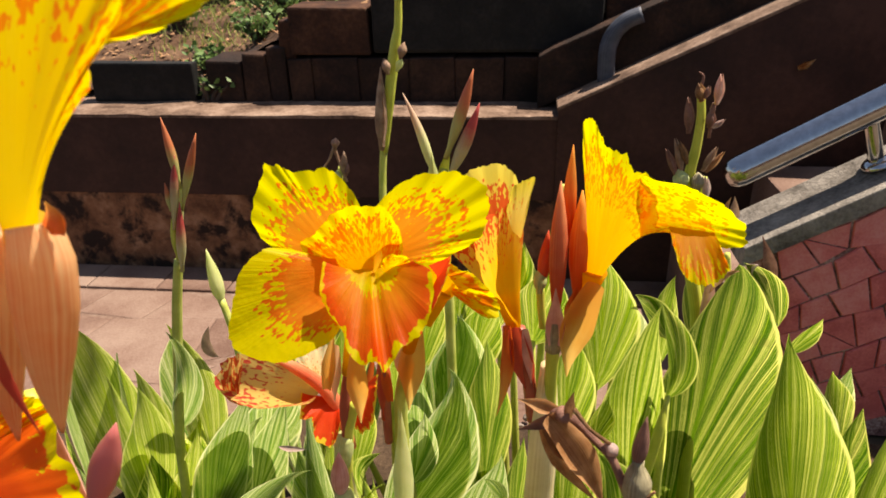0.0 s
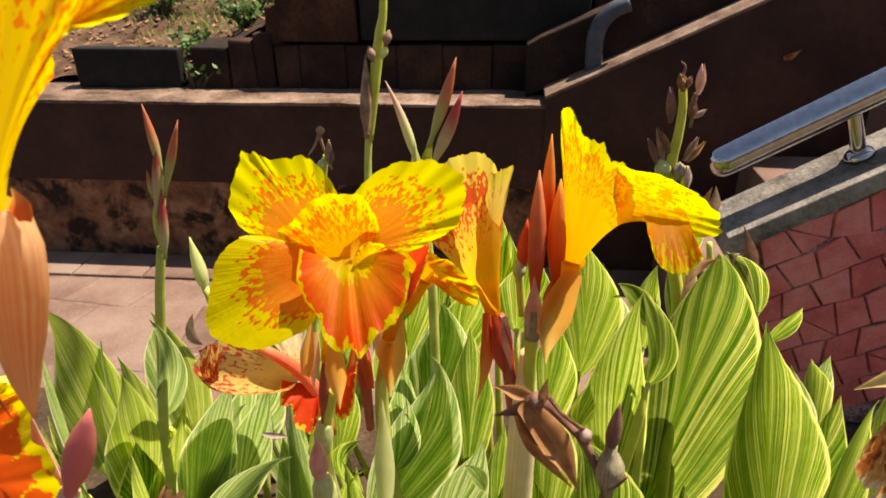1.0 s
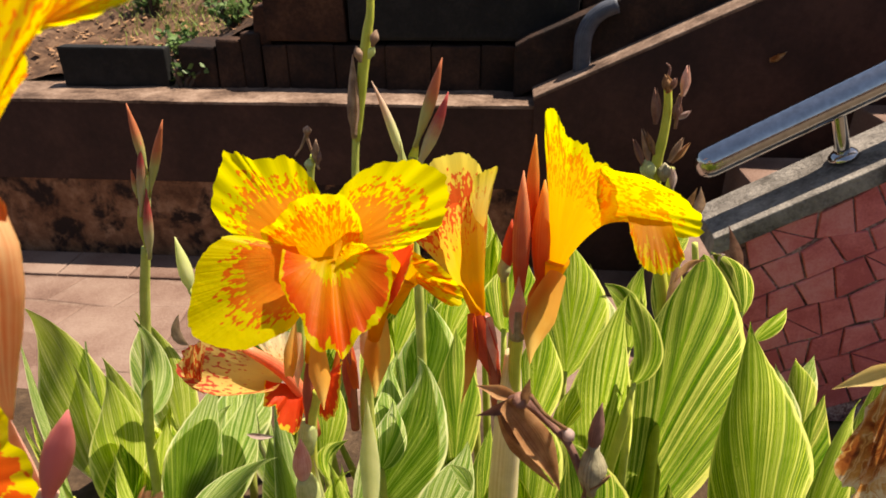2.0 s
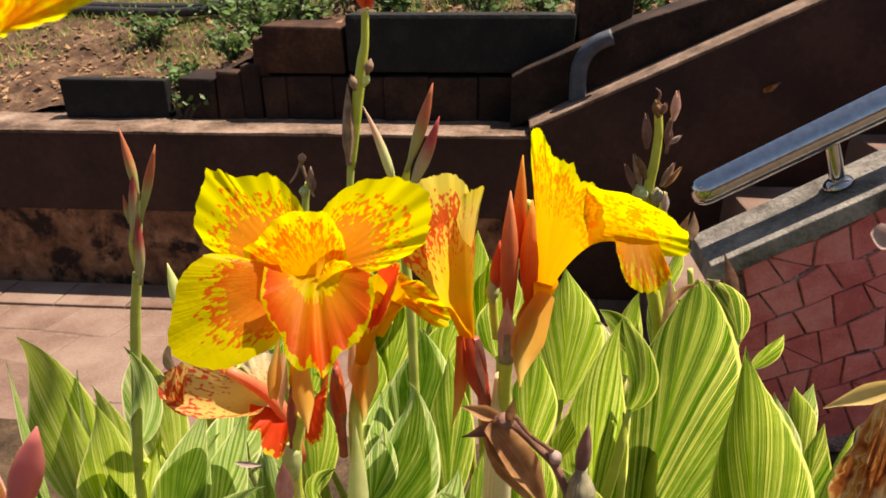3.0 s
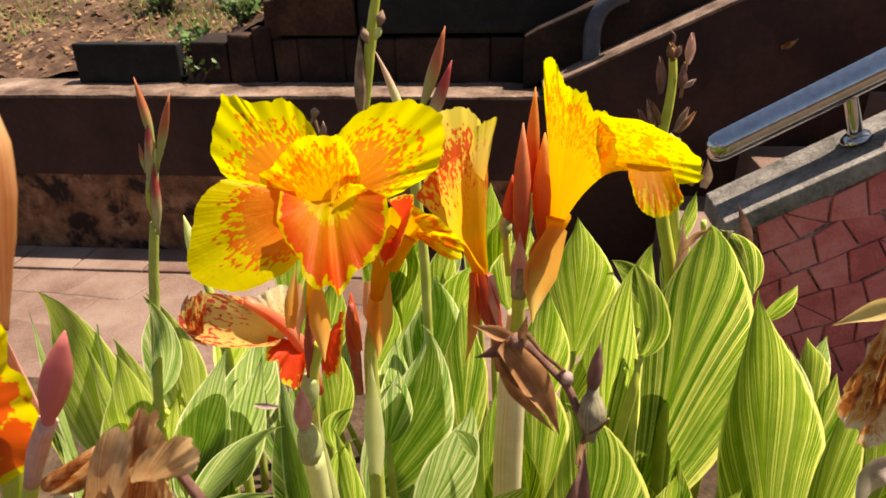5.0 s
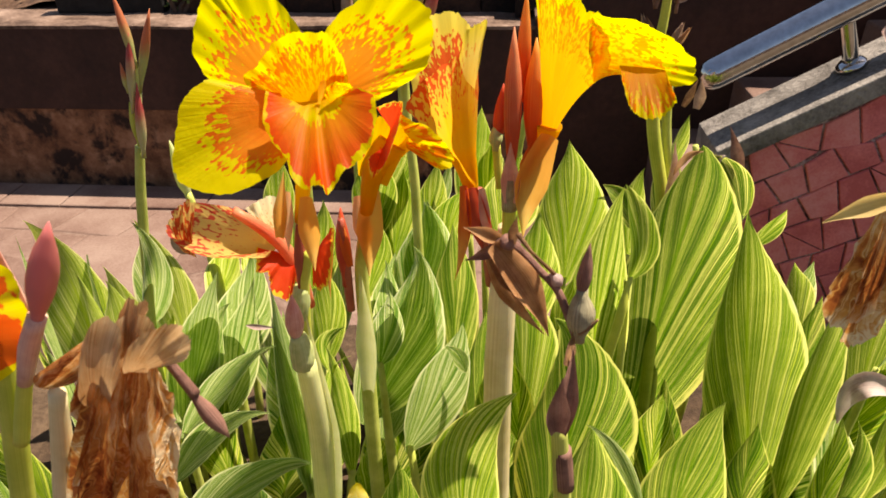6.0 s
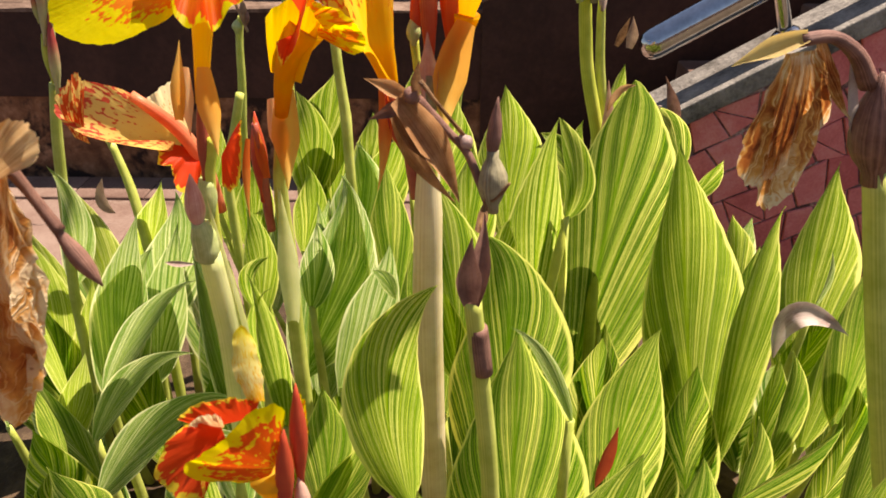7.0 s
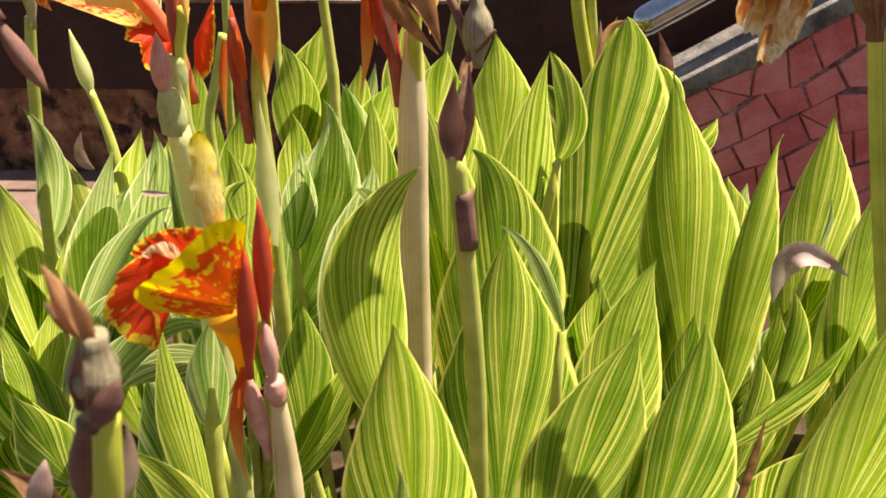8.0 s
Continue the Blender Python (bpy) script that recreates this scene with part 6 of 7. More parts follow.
top = part("flower", tube([(0.0989, 1.0800, 0.7402), (0.0989, 1.0800, 0.7617), (0.0978, 1.0800, 0.7850)], [0.006, 0.010, 0.016], 12, 4), TUBE_GOLD, h1, "yellow flower above the tall stem")
petal(top, (0.0867, 1.0800, 0.7700), (0.0811, 1.0613, 0.7943), (0.0731, 1.0382, 0.8171), 0.0495, (0, -1, 0.2), LIMB_SIDE, 0.5, 0.05)
petal(top, (0.0893, 1.0800, 0.7700), (0.1065, 1.0595, 0.7997), (0.1359, 1.0337, 0.8162), 0.0495, (0, -1, 0.2), LIMB_SIDE, 0.5, 0.05)

# buds in front of the wall
h2 = plant(0.20, 0.83, "canna stem with three slender pointed buds")
bud(h2, (0.1747, 0.8200, 0.6314), (0.1978, 0.8200, 0.7038), 0.0051, BUD_TIP, 0.5, (0.002, 0, 0))
bud(h2, (0.1763, 0.8180, 0.6135), (0.2027, 0.8180, 0.6781), 0.0056, BUD_MAROON, 0.45, (0.003, 0, 0))
bud(h2, (0.1646, 0.8260, 0.6102), (0.1403, 0.8260, 0.6838), 0.0041, BUD_PALE, 0.35, (0.004, 0, 0.002))
bract(h2, (0.1689, 0.8220, 0.6068), (0.1785, 0.8220, 0.6433), 0.0093, (0, -1, 0), STEM_LIME, 1.4)
bract(h2, (0.1654, 0.8240, 0.5957), (0.1620, 0.8240, 0.6356), 0.0114, (0, -1, 0), SHEATH, 1.2)
stalk(h2, [down((0.1774, 0.8200, 0.4163)), (0.1746, 0.8220, 0.4910), (0.1700, 0.8250, 0.5581), (0.1694, 0.8240, 0.6009), (0.1732, 0.8220, 0.6219)], [0.006, 0.0044, 0.004, 0.0042, 0.0038], STEM)

# seed head stem by the rail
h3 = plant(0.38, 0.88, "canna stem with a spent brown seed head beside the rail")
stalk(h3, [down((0.4359, 0.8800, 0.3271)), (0.4124, 0.8800, 0.4406), (0.3923, 0.8800, 0.5280), (0.3846, 0.8750, 0.5813), (0.3826, 0.8700, 0.6046), (0.3850, 0.8700, 0.6304), (0.3850, 0.8700, 0.6552), (0.3829, 0.8700, 0.6706)], [0.0072, 0.0066, 0.0062, 0.0058, 0.0046, 0.0040, 0.0036, 0.0034], STEM_LIME)
stalk(h3, [down((0.4463, 0.8900, 0.3194)), (0.4241, 0.8900, 0.4348), (0.4064, 0.8900, 0.5236), (0.4008, 0.8850, 0.5722), (0.3986, 0.8800, 0.5960)], [0.005, 0.0046, 0.0046, 0.0040, 0.003], STEM)
bract(h3, (0.4127, 0.8700, 0.4404), (0.4115, 0.8720, 0.5207), 0.0157, (0.2, -1, 0), BUD_PINK, 1.3, 0.05)
bud(h3, (0.3779, 0.8660, 0.5900), (0.3716, 0.8660, 0.6089), 0.0072, GREEN_CUP, 0.5, name="pod")
bud(h3, (0.3898, 0.8660, 0.5893), (0.3885, 0.8660, 0.6062), 0.0067, POD, 0.5, name="pod")
for a, b, r, m in [((0.3758, 0.8680, 0.6399), (0.3714, 0.8660, 0.6714), 0.0045, DRY_DARK), ((0.3695, 0.8660, 0.6026), (0.3580, 0.8640, 0.6278), 0.0033, DRY_DARK), ((0.3741, 0.8660, 0.6048), (0.3645, 0.8640, 0.6369), 0.0033, DRY_TAN),
                   ((0.3779, 0.8660, 0.6132), (0.3671, 0.8640, 0.6350), 0.0033, DRY), ((0.3907, 0.8640, 0.6080), (0.3991, 0.8620, 0.6302), 0.0039, DRY_TAN), ((0.3938, 0.8640, 0.6070), (0.4053, 0.8620, 0.6263), 0.0028, DRY_HUSK),
                   ((0.3944, 0.8660, 0.6651), (0.3943, 0.8640, 0.6907), 0.0045, BUD_PINK), ((0.3916, 0.8660, 0.6457), (0.3908, 0.8640, 0.6617), 0.0050, DRY_DARK), ((0.3939, 0.8640, 0.6463), (0.4017, 0.8620, 0.6538), 0.0028, PALE_DRY),
                   ((0.3825, 0.8660, 0.6678), (0.3777, 0.8640, 0.6832), 0.0056, DRY), ((0.3839, 0.8640, 0.6711), (0.3858, 0.8620, 0.6810), 0.0033, DRY_DARK), ((0.3971, 0.8640, 0.5828), (0.3937, 0.8620, 0.6046), 0.0039, PALE_DRY)]:
    bud(h3, a, b, r * 0.7, m, 0.45, name="husk")
    bract(h3, a, Vector(b) + Vector((0.001, -0.002, 0.001)), r * 1.5, (0.5, -1, 0.2), m, 1.1, 0.10, "husk")
stalk(h3, [(0.3813, 0.8680, 0.6795), (0.3820, 0.8680, 0.6879), (0.3783, 0.8680, 0.6915)], [0.0014, 0.0010, 0.0006], DRY_DARK)
stalk(h3, [(0.3919, 0.8680, 0.6598), (0.3939, 0.8680, 0.6655), (0.3934, 0.8680, 0.6362)], [0.0016, 0.0014, 0.0014], DRY_DARK)
bract(h3, (0.4323, 0.9000, 0.5425), (0.4330, 0.9000, 0.5715), 0.0118, (0, -1, 0), DRY_TAN, 1.2, 0.08, "husk")
bract(h3, (0.4204, 0.9000, 0.5445), (0.4301, 0.9000, 0.5703), 0.0083, (0, -1, 0), DRY, 1.0, 0.0, "husk")
part("withered_leaf", blade((0.4974, 0.9900, 0.4055), (0.4739, 0.9900, 0.4490), (0.4966, 0.9800, 0.4608), 0.0228, (0, -0.8, 0.6), leaf_profile, 0.9, 0.06, nu=8, nv=12), PALE_DRY, h3, "withered leaf tip")
frond(h3, (0.4820, 0.9850, 0.4605), (0.5062, 0.9800, 0.4339), (0.5292, 0.9800, 0.3824), 0.0387, -10, 0.8, LEAF_DARK, 0.6)
bract(h3, (0.5188, 0.9900, 0.4347), (0.4977, 0.9900, 0.4907), 0.0149, (-0.3, -1, 0), DRY_DARK, 1.1, 0.05, "withered_leaf")
stalk(h3, [(0.4803, 1.0000, 0.3988), (0.4744, 1.0000, 0.4289), (0.4677, 1.0000, 0.4638)], [0.0040, 0.0040, 0.0034], STEM)

# slim bud stem beside the path
h4 = plant(-0.10, 0.82, "slim canna stem with pointed reddish buds beside the path")
stalk(h4, [down((-0.1418, 0.8200, 0.1919)), (-0.1248, 0.8200, 0.2790), (-0.1038, 0.8200, 0.4009), (-0.0889, 0.8200, 0.4808), (-0.0774, 0.8200, 0.5295)], [0.0056, 0.0052, 0.0050, 0.0050, 0.0042], STEM)
bud(h4, (-0.0597, 0.8180, 0.6025), (-0.0647, 0.8180, 0.6649), 0.0041, BUD_TIP, 0.45, (0.001, 0, 0))
bud(h4, (-0.0638, 0.8200, 0.5804), (-0.0371, 0.8200, 0.6510), 0.0041, BUD_TIP, 0.5)
bud(h4, (-0.0724, 0.8160, 0.5628), (-0.0582, 0.8160, 0.6327), 0.0041, BUD_MAROON, 0.5)
bud(h4, (-0.0715, 0.8150, 0.5812), (-0.0717, 0.8150, 0.6080), 0.0025, BUD_TIP, 0.4)
bud(h4, (-0.0730, 0.8150, 0.5206), (-0.0618, 0.8150, 0.5905), 0.0046, BUD_MAROON, 0.4)
bud(h4, (-0.0755, 0.8170, 0.5311), (-0.0739, 0.8170, 0.5727), 0.0036, STEM_LIME, 0.5)
stalk(h4, [(-0.0775, 0.8200, 0.5237), (-0.0701, 0.8200, 0.5583), (-0.0603, 0.8200, 0.6018)], [0.0034, 0.0030, 0.0026], SHEATH)
h5 = plant(-0.12, 0.92, "canna shoot with one pointed green bud")
stalk(h5, [down((-0.0619, 0.8600, 0.2595)), (-0.0584, 0.8700, 0.3352), (-0.0660, 0.8800, 0.3993), (-0.0769, 0.8850, 0.4497)], [0.0062, 0.0058, 0.0050, 0.0036], STEM)
bud(h5, (-0.0765, 0.8850, 0.4418), (-0.0848, 0.8880, 0.5071), 0.0076, SHEATH, 0.35)
part("withered_leaf", blade((-0.1069, 0.9100, 0.3566), (-0.1253, 0.9100, 0.3668), (-0.1109, 0.9100, 0.3996), 0.0158, (0, -1, 0.2), leaf_profile, 0.9, 0.04, nu=6, nv=10), DRY_TAN, h5, "brown curled leaf tip")
part("withered_leaf", blade((0.0445, 0.7000, 0.4227), (0.0545, 0.7000, 0.4201), (0.0690, 0.7000, 0.4217), 0.0054, (0, -0.8, 0.6), leaf_profile, 0.8, 0.04, nu=6, nv=10), PALE_DRY, f2, "dry leaf scrap")
h6 = plant(-0.05, 1.06, "far canna stem with a small withered bud")
stalk(h6, [down((-0.0160, 1.0600, 0.2496)), (-0.0032, 1.0600, 0.3774), (0.0072, 1.0600, 0.4595), (0.0124, 1.0600, 0.5130), (0.0184, 1.0600, 0.5380)], [0.007, 0.006, 0.005, 0.0045, 0.004], STEM)
bud(h6, (0.0123, 1.0550, 0.5193), (0.0139, 1.0550, 0.5353), 0.0059, GREEN_CUP, 0.5, name="pod")
bud(h6, (0.0218, 1.0550, 0.5312), (0.0246, 1.0550, 0.5597), 0.0044, DRY_TAN, 0.45)
bud(h6, (0.0250, 1.0530, 0.5291), (0.0292, 1.0530, 0.5449), 0.0029, DRY_DARK, 0.45)
stalk(h6, [(0.0251, 1.0550, 0.5211), (0.0177, 1.0550, 0.5454), (0.0129, 1.0550, 0.5664)], [0.0016, 0.0018, 0.0022], DRY_TAN, "husk")
stalk(h6, [(0.0127, 1.0550, 0.5650), (0.0056, 1.0550, 0.5494), (-0.0033, 1.0550, 0.5378)], [0.0018, 0.0014, 0.0012], DRY_TAN, "husk")
bud(h6, (0.0141, 1.0540, 0.5626), (0.0162, 1.0540, 0.5764), 0.0052, DRY_TAN, 0.6, name="husk")

# low red flower in front
k1 = plant(0.21, 0.44, "canna stem with a scarlet yellow-edged flower")
low = part("flower", tube([(0.2065, 0.4310, 0.4648), (0.2066, 0.4300, 0.4812), (0.2062, 0.4280, 0.4948)], [0.0022, 0.0042, 0.0080], 14, 4), TUBE_GOLD, k1, "scarlet canna flower with yellow edges")
limb(low, (0.1886, 0.4340, 0.5135), (0.1908, 0.4320, 0.5061), [(0.1799, 0.4320, 0.5193), (0.1703, 0.4280, 0.5117), (0.1631, 0.4240, 0.4981), (0.1665, 0.4230, 0.4918), (0.1735, 0.4220, 0.4874), (0.1792, 0.4220, 0.4841), (0.1812, 0.4240, 0.4938), (0.1784, 0.4280, 0.5037)], LIMB_RED, 0.08, 0.04, 3.0, 0.10)
limb(low, (0.1820, 0.4400, 0.5073), (0.2001, 0.4400, 0.5135), [(0.1705, 0.4360, 0.5144), (0.1762, 0.4360, 0.5207), (0.1864, 0.4370, 0.5247), (0.1959, 0.4380, 0.5247), (0.2033, 0.4400, 0.5234)], LIMB_RED, 0.05, 0.05, 3.0, 0.08)
limb(low, (0.1846, 0.4340, 0.5089), (0.1893, 0.4350, 0.5130), [(0.1768, 0.4310, 0.5114), (0.1786, 0.4310, 0.5185), (0.1859, 0.4320, 0.5220), (0.1904, 0.4330, 0.5190)], LIMB_CREAM, 0.04, 0.06, 3.0, 0.12)
limb(low, (0.2104, 0.4280, 0.5042), (0.2072, 0.4270, 0.4965), [(0.2154, 0.4260, 0.5231), (0.2174, 0.4250, 0.5327), (0.2117, 0.4240, 0.5343), (0.2035, 0.4210, 0.5313), (0.1943, 0.4180, 0.5225), (0.1859, 0.4160, 0.5164), (0.1812, 0.4150, 0.5131), (0.1837, 0.4160, 0.5056), (0.1903, 0.4180, 0.5028), (0.1969, 0.4200, 0.4986), (0.2037, 0.4230, 0.4991)], LIMB_KETTLE, 0.10, 0.035, 3.0, 0.08)
petal(low, (0.2021, 0.4400, 0.5212), (0.2007, 0.4380, 0.5399), (0.2025, 0.4360, 0.5602), 0.0101, (0.3, -1, 0.2), LIMB_UPRIGHT, 0.5, 0.04, 3, foot=0.6, wide=0.45, rim=0.2)
limb(low, (0.2164, 0.4380, 0.5076), (0.2132, 0.4380, 0.4883), [(0.2185, 0.4380, 0.5306), (0.2207, 0.4380, 0.5229), (0.2207, 0.4380, 0.5099), (0.2174, 0.4380, 0.4921)], LIMB_SIDE, 0.0, 0.06, 3.0, 0.2)
bud(k1, (0.2102, 0.4250, 0.4703), (0.2160, 0.4240, 0.5233), 0.0036, BRACT_RED, 0.55)
bud(k1, (0.2171, 0.4300, 0.4864), (0.2208, 0.4300, 0.5396), 0.0035, BRACT_RED, 0.5)
bud(k1, (0.2173, 0.4290, 0.4613), (0.2171, 0.4290, 0.4944), 0.0033, BUD_PINK, 0.55)
bud(k1, (0.2103, 0.4310, 0.4246), (0.2072, 0.4300, 0.4709), 0.0039, BUD_PINK, 0.5)
part("node", tube([(0.2180, 0.4300, 0.4544), (0.2174, 0.4300, 0.4605), (0.2176, 0.4300, 0.4659)], [0.0030, 0.0042, 0.0034], 12, 3), BUD_PINK, k1)
bract(k1, (0.2088, 0.4260, 0.4741), (0.2020, 0.4280, 0.4110), 0.0057, (0, -1, 0), BRACT_ORANGE, 1.0, 0.13)
bract(k1, (0.2087, 0.4270, 0.4728), (0.1998, 0.4270, 0.4599), 0.0034, (0, -1, 0), BRACT_ORANGE, 1.0, -0.1)
stalk(k1, [down((0.2018, 0.4450, 0.1910)), (0.2145, 0.4360, 0.3680), (0.2157, 0.4340, 0.4089), (0.2168, 0.4320, 0.4359), (0.2175, 0.4310, 0.4597)], [0.0066, 0.0062, 0.0058, 0.0046, 0.0026], STEM_PALE)
bract(k1, (0.2122, 0.4320, 0.3942), (0.2174, 0.4290, 0.4586), 0.0077, (0.3, -1, 0), SHEATH, 1.3, 0.03, "sheath")

# big near flower and its bracts
n1 = plant(0.10, 0.42, "canna in bloom at the near edge of the bed")
big = part("flower", tube([(0.1036, 0.4380, 0.7334), (0.1056, 0.4380, 0.7376), (0.1072, 0.4380, 0.7418)], [0.004, 0.005, 0.006], 16, 4), TUBE_GOLD, n1, "large golden canna flower")
fan(big, ((0.1050, 0.4320, 0.7408), (0.1154, 0.4320, 0.7424)), [((0.1038, 0.4320, 0.7636), (0.0977, 0.4300, 0.8009)), ((0.1124, 0.4300, 0.7712), (0.1190, 0.4260, 0.8095)), ((0.1202, 0.4280, 0.7731), (0.1358, 0.4230, 0.8123)), ((0.1246, 0.4270, 0.7734), (0.1487, 0.4210, 0.8120)), ((0.1269, 0.4260, 0.7724), (0.1575, 0.4200, 0.8041)), ((0.1277, 0.4250, 0.7701), (0.1572, 0.4200, 0.7959)), ((0.1276, 0.4250, 0.7680), (0.1523, 0.4210, 0.7901)), ((0.1267, 0.4260, 0.7664), (0.1463, 0.4230, 0.7841)), ((0.1247, 0.4280, 0.7638), (0.1423, 0.4260, 0.7781))], LIMB_NEAR, 0.012, 3.0, 0.05, 0.0)
limb(big, (0.1345, 0.4360, 0.7880), (0.1363, 0.4360, 0.7817), [(0.1412, 0.4350, 0.7854), (0.1490, 0.4330, 0.7877), (0.1585, 0.4300, 0.7901), (0.1688, 0.4280, 0.7937), (0.1753, 0.4270, 0.7992), (0.1746, 0.4280, 0.8054), (0.1648, 0.4300, 0.8086), (0.1502, 0.4330, 0.8055)], LIMB_NEAR_BACK, 0.04, 0.03, 3.0, 0.05)
part("bract", tube([(0.1156, 0.4300, 0.7436), (0.1166, 0.4280, 0.7354), (0.1138, 0.4280, 0.7221), (0.1095, 0.4290, 0.7069), (0.1056, 0.4300, 0.6904), (0.1024, 0.4320, 0.6747)], [0.0066, 0.0083, 0.0086, 0.0072, 0.0042, 0.0006], 20, 5, 0.7, 0.05, 3), BRACT_PEACH, n1)
part("bract", tube([(0.0939, 0.4420, 0.7370), (0.0926, 0.4400, 0.7268), (0.0882, 0.4400, 0.7120), (0.0839, 0.4400, 0.6960), (0.0797, 0.4410, 0.6780), (0.0765, 0.4420, 0.6608)], [0.0074, 0.0086, 0.0086, 0.0068, 0.0038, 0.0006], 20, 5, 0.7, 0.05, 5), BRACT_PEACH, n1)
bract(n1, (0.1254, 0.4260, 0.7430), (0.1223, 0.4280, 0.7510), 0.0060, (0.2, -1, 0), BRACT_ORANGE, 1.3, 0.25)
bract(n1, (0.0946, 0.4280, 0.7159), (0.0951, 0.4320, 0.6733), 0.0050, (0, -1, 0), BRACT_RED, 1.0, 0.05)
red = part("flower", tube([(0.0034, 0.4720, 0.5751), (0.0106, 0.4680, 0.5999), (0.0225, 0.4640, 0.6231)], [0.004, 0.006, 0.009], 12, 4), BRACT_RED, n1, "scarlet yellow-rimmed flower")
limb(red, (0.0249, 0.4680, 0.6253), (0.0160, 0.4680, 0.5940), [(0.0450, 0.4620, 0.6616), (0.0639, 0.4580, 0.6702), (0.0735, 0.4560, 0.6685), (0.0819, 0.4550, 0.6656), (0.0770, 0.4550, 0.6574), (0.0790, 0.4540, 0.6478), (0.0830, 0.4530, 0.6360), (0.0818, 0.4530, 0.6222), (0.0694, 0.4540, 0.5962), (0.0434, 0.4570, 0.5769)], LIMB_SCARLET, 0.10, 0.03, 2.4, 0.06)
limb(red, (0.0406, 0.4600, 0.6448), (0.0413, 0.4600, 0.6341), [(0.0622, 0.4540, 0.6689), (0.0747, 0.4520, 0.6713), (0.0842, 0.4510, 0.6685), (0.0804, 0.4510, 0.6639), (0.0712, 0.4520, 0.6603), (0.0606, 0.4540, 0.6516)], LIMB_SIDE, 0.10, 0.06, 3.0, 0.14)
bud(n1, (0.0828, 0.4540, 0.6151), (0.1045, 0.4520, 0.6613), 0.0055, BUD_ROSE, 0.5)
part("node", tube([(0.0658, 0.4560, 0.5842), (0.0753, 0.4550, 0.6040), (0.0847, 0.4540, 0.6197)], [0.0030, 0.0040, 0.0036], 12, 3), BUD_PINK, n1)
bract(n1, (0.0732, 0.4640, 0.6038), (0.0697, 0.4640, 0.6550), 0.0103, (0, -1, 0), BUD_PINK, 1.3)
stalk(n1, [down((-0.1136, 0.4820, 0.1089)), (0.0402, 0.4640, 0.5390), (0.0536, 0.4620, 0.5835), (0.0593, 0.4640, 0.6180), (0.0477, 0.4820, 0.6481)], [0.006, 0.0052, 0.0048, 0.0044, 0.004], STEM_LIME)
stalk(n1, [(0.0496, 0.4580, 0.5471), (0.0605, 0.4570, 0.5731), (0.0699, 0.4560, 0.5938)], [0.0034, 0.0032, 0.003], STEM_LIME)

# withered flower hanging near the camera
n2 = plant(0.12, 0.40, "canna stem carrying a shrivelled brown flower")
wither = part("flower", tube([(0.0808, 0.4480, 0.5934), (0.0974, 0.4460, 0.6054), (0.1141, 0.4440, 0.6166)], [0.0030, 0.0034, 0.0045], 12, 4), DRY_PETAL, n2, "shrivelled brown papery flower")
limb(wither, (0.1164, 0.4440, 0.6235), (0.1325, 0.4440, 0.6238), [(0.1071, 0.4420, 0.6107), (0.0952, 0.4410, 0.5808), (0.0788, 0.4400, 0.5495), (0.0725, 0.4400, 0.5195), (0.0815, 0.4400, 0.5075), (0.0986, 0.4400, 0.5142), (0.1063, 0.4400, 0.5098), (0.1198, 0.4400, 0.5289), (0.1286, 0.4400, 0.5549), (0.1311, 0.4410, 0.5795), (0.1356, 0.4420, 0.5994), (0.1355, 0.4430, 0.6127)], DRY_PETAL, 0.08, 0.07, 3.2, 0.20, 0.016)
limb(wither, (0.1216, 0.4380, 0.6205), (0.1296, 0.4380, 0.6207), [(0.1071, 0.4360, 0.5979), (0.0989, 0.4340, 0.5677), (0.0867, 0.4340, 0.5373), (0.0908, 0.4340, 0.5226), (0.1007, 0.4340, 0.5297), (0.1114, 0.4350, 0.5588), (0.1221, 0.4360, 0.5884)], DRY_PETAL, 0.12, 0.09, 2.2, 0.20, 0.012)
limb(wither, (0.1282, 0.4380, 0.6161), (0.1374, 0.4380, 0.6164), [(0.1200, 0.4360, 0.5857), (0.1137, 0.4350, 0.5560), (0.1079, 0.4340, 0.5269), (0.1157, 0.4340, 0.5241), (0.1302, 0.4340, 0.5489), (0.1324, 0.4350, 0.5738), (0.1392, 0.4360, 0.5990)], DRY_PETAL, 0.10, 0.10, 2.4, 0.24, 0.012)
limb(wither, (0.1262, 0.4340, 0.6119), (0.1359, 0.4340, 0.6153), [(0.1313, 0.4330, 0.6238), (0.1386, 0.4320, 0.6314), (0.1482, 0.4310, 0.6359), (0.1545, 0.4310, 0.6319), (0.1516, 0.4320, 0.6224), (0.1436, 0.4330, 0.6202)], DRY_FLAP, 0.16, 0.08, 1.6, 0.16)
limb(wither, (0.1229, 0.4360, 0.6150), (0.1330, 0.4360, 0.6220), [(0.1235, 0.4390, 0.6244), (0.1275, 0.4400, 0.6338), (0.1306, 0.4410, 0.6383), (0.1347, 0.4410, 0.6392), (0.1367, 0.4400, 0.6365), (0.1355, 0.4390, 0.6307)], DRY_HUSK, 0.14, 0.10, 1.8, 0.20)
limb(wither, (0.1054, 0.4370, 0.5921), (0.1152, 0.4370, 0.5925), [(0.1080, 0.4360, 0.6076), (0.1156, 0.4340, 0.6250), (0.1206, 0.4340, 0.6328), (0.1259, 0.4350, 0.6356), (0.1303, 0.4340, 0.6334), (0.1300, 0.4330, 0.6259), (0.1239, 0.4340, 0.6095)], DRY_FLAP, 0.20, 0.02, 1.6, 0.04)
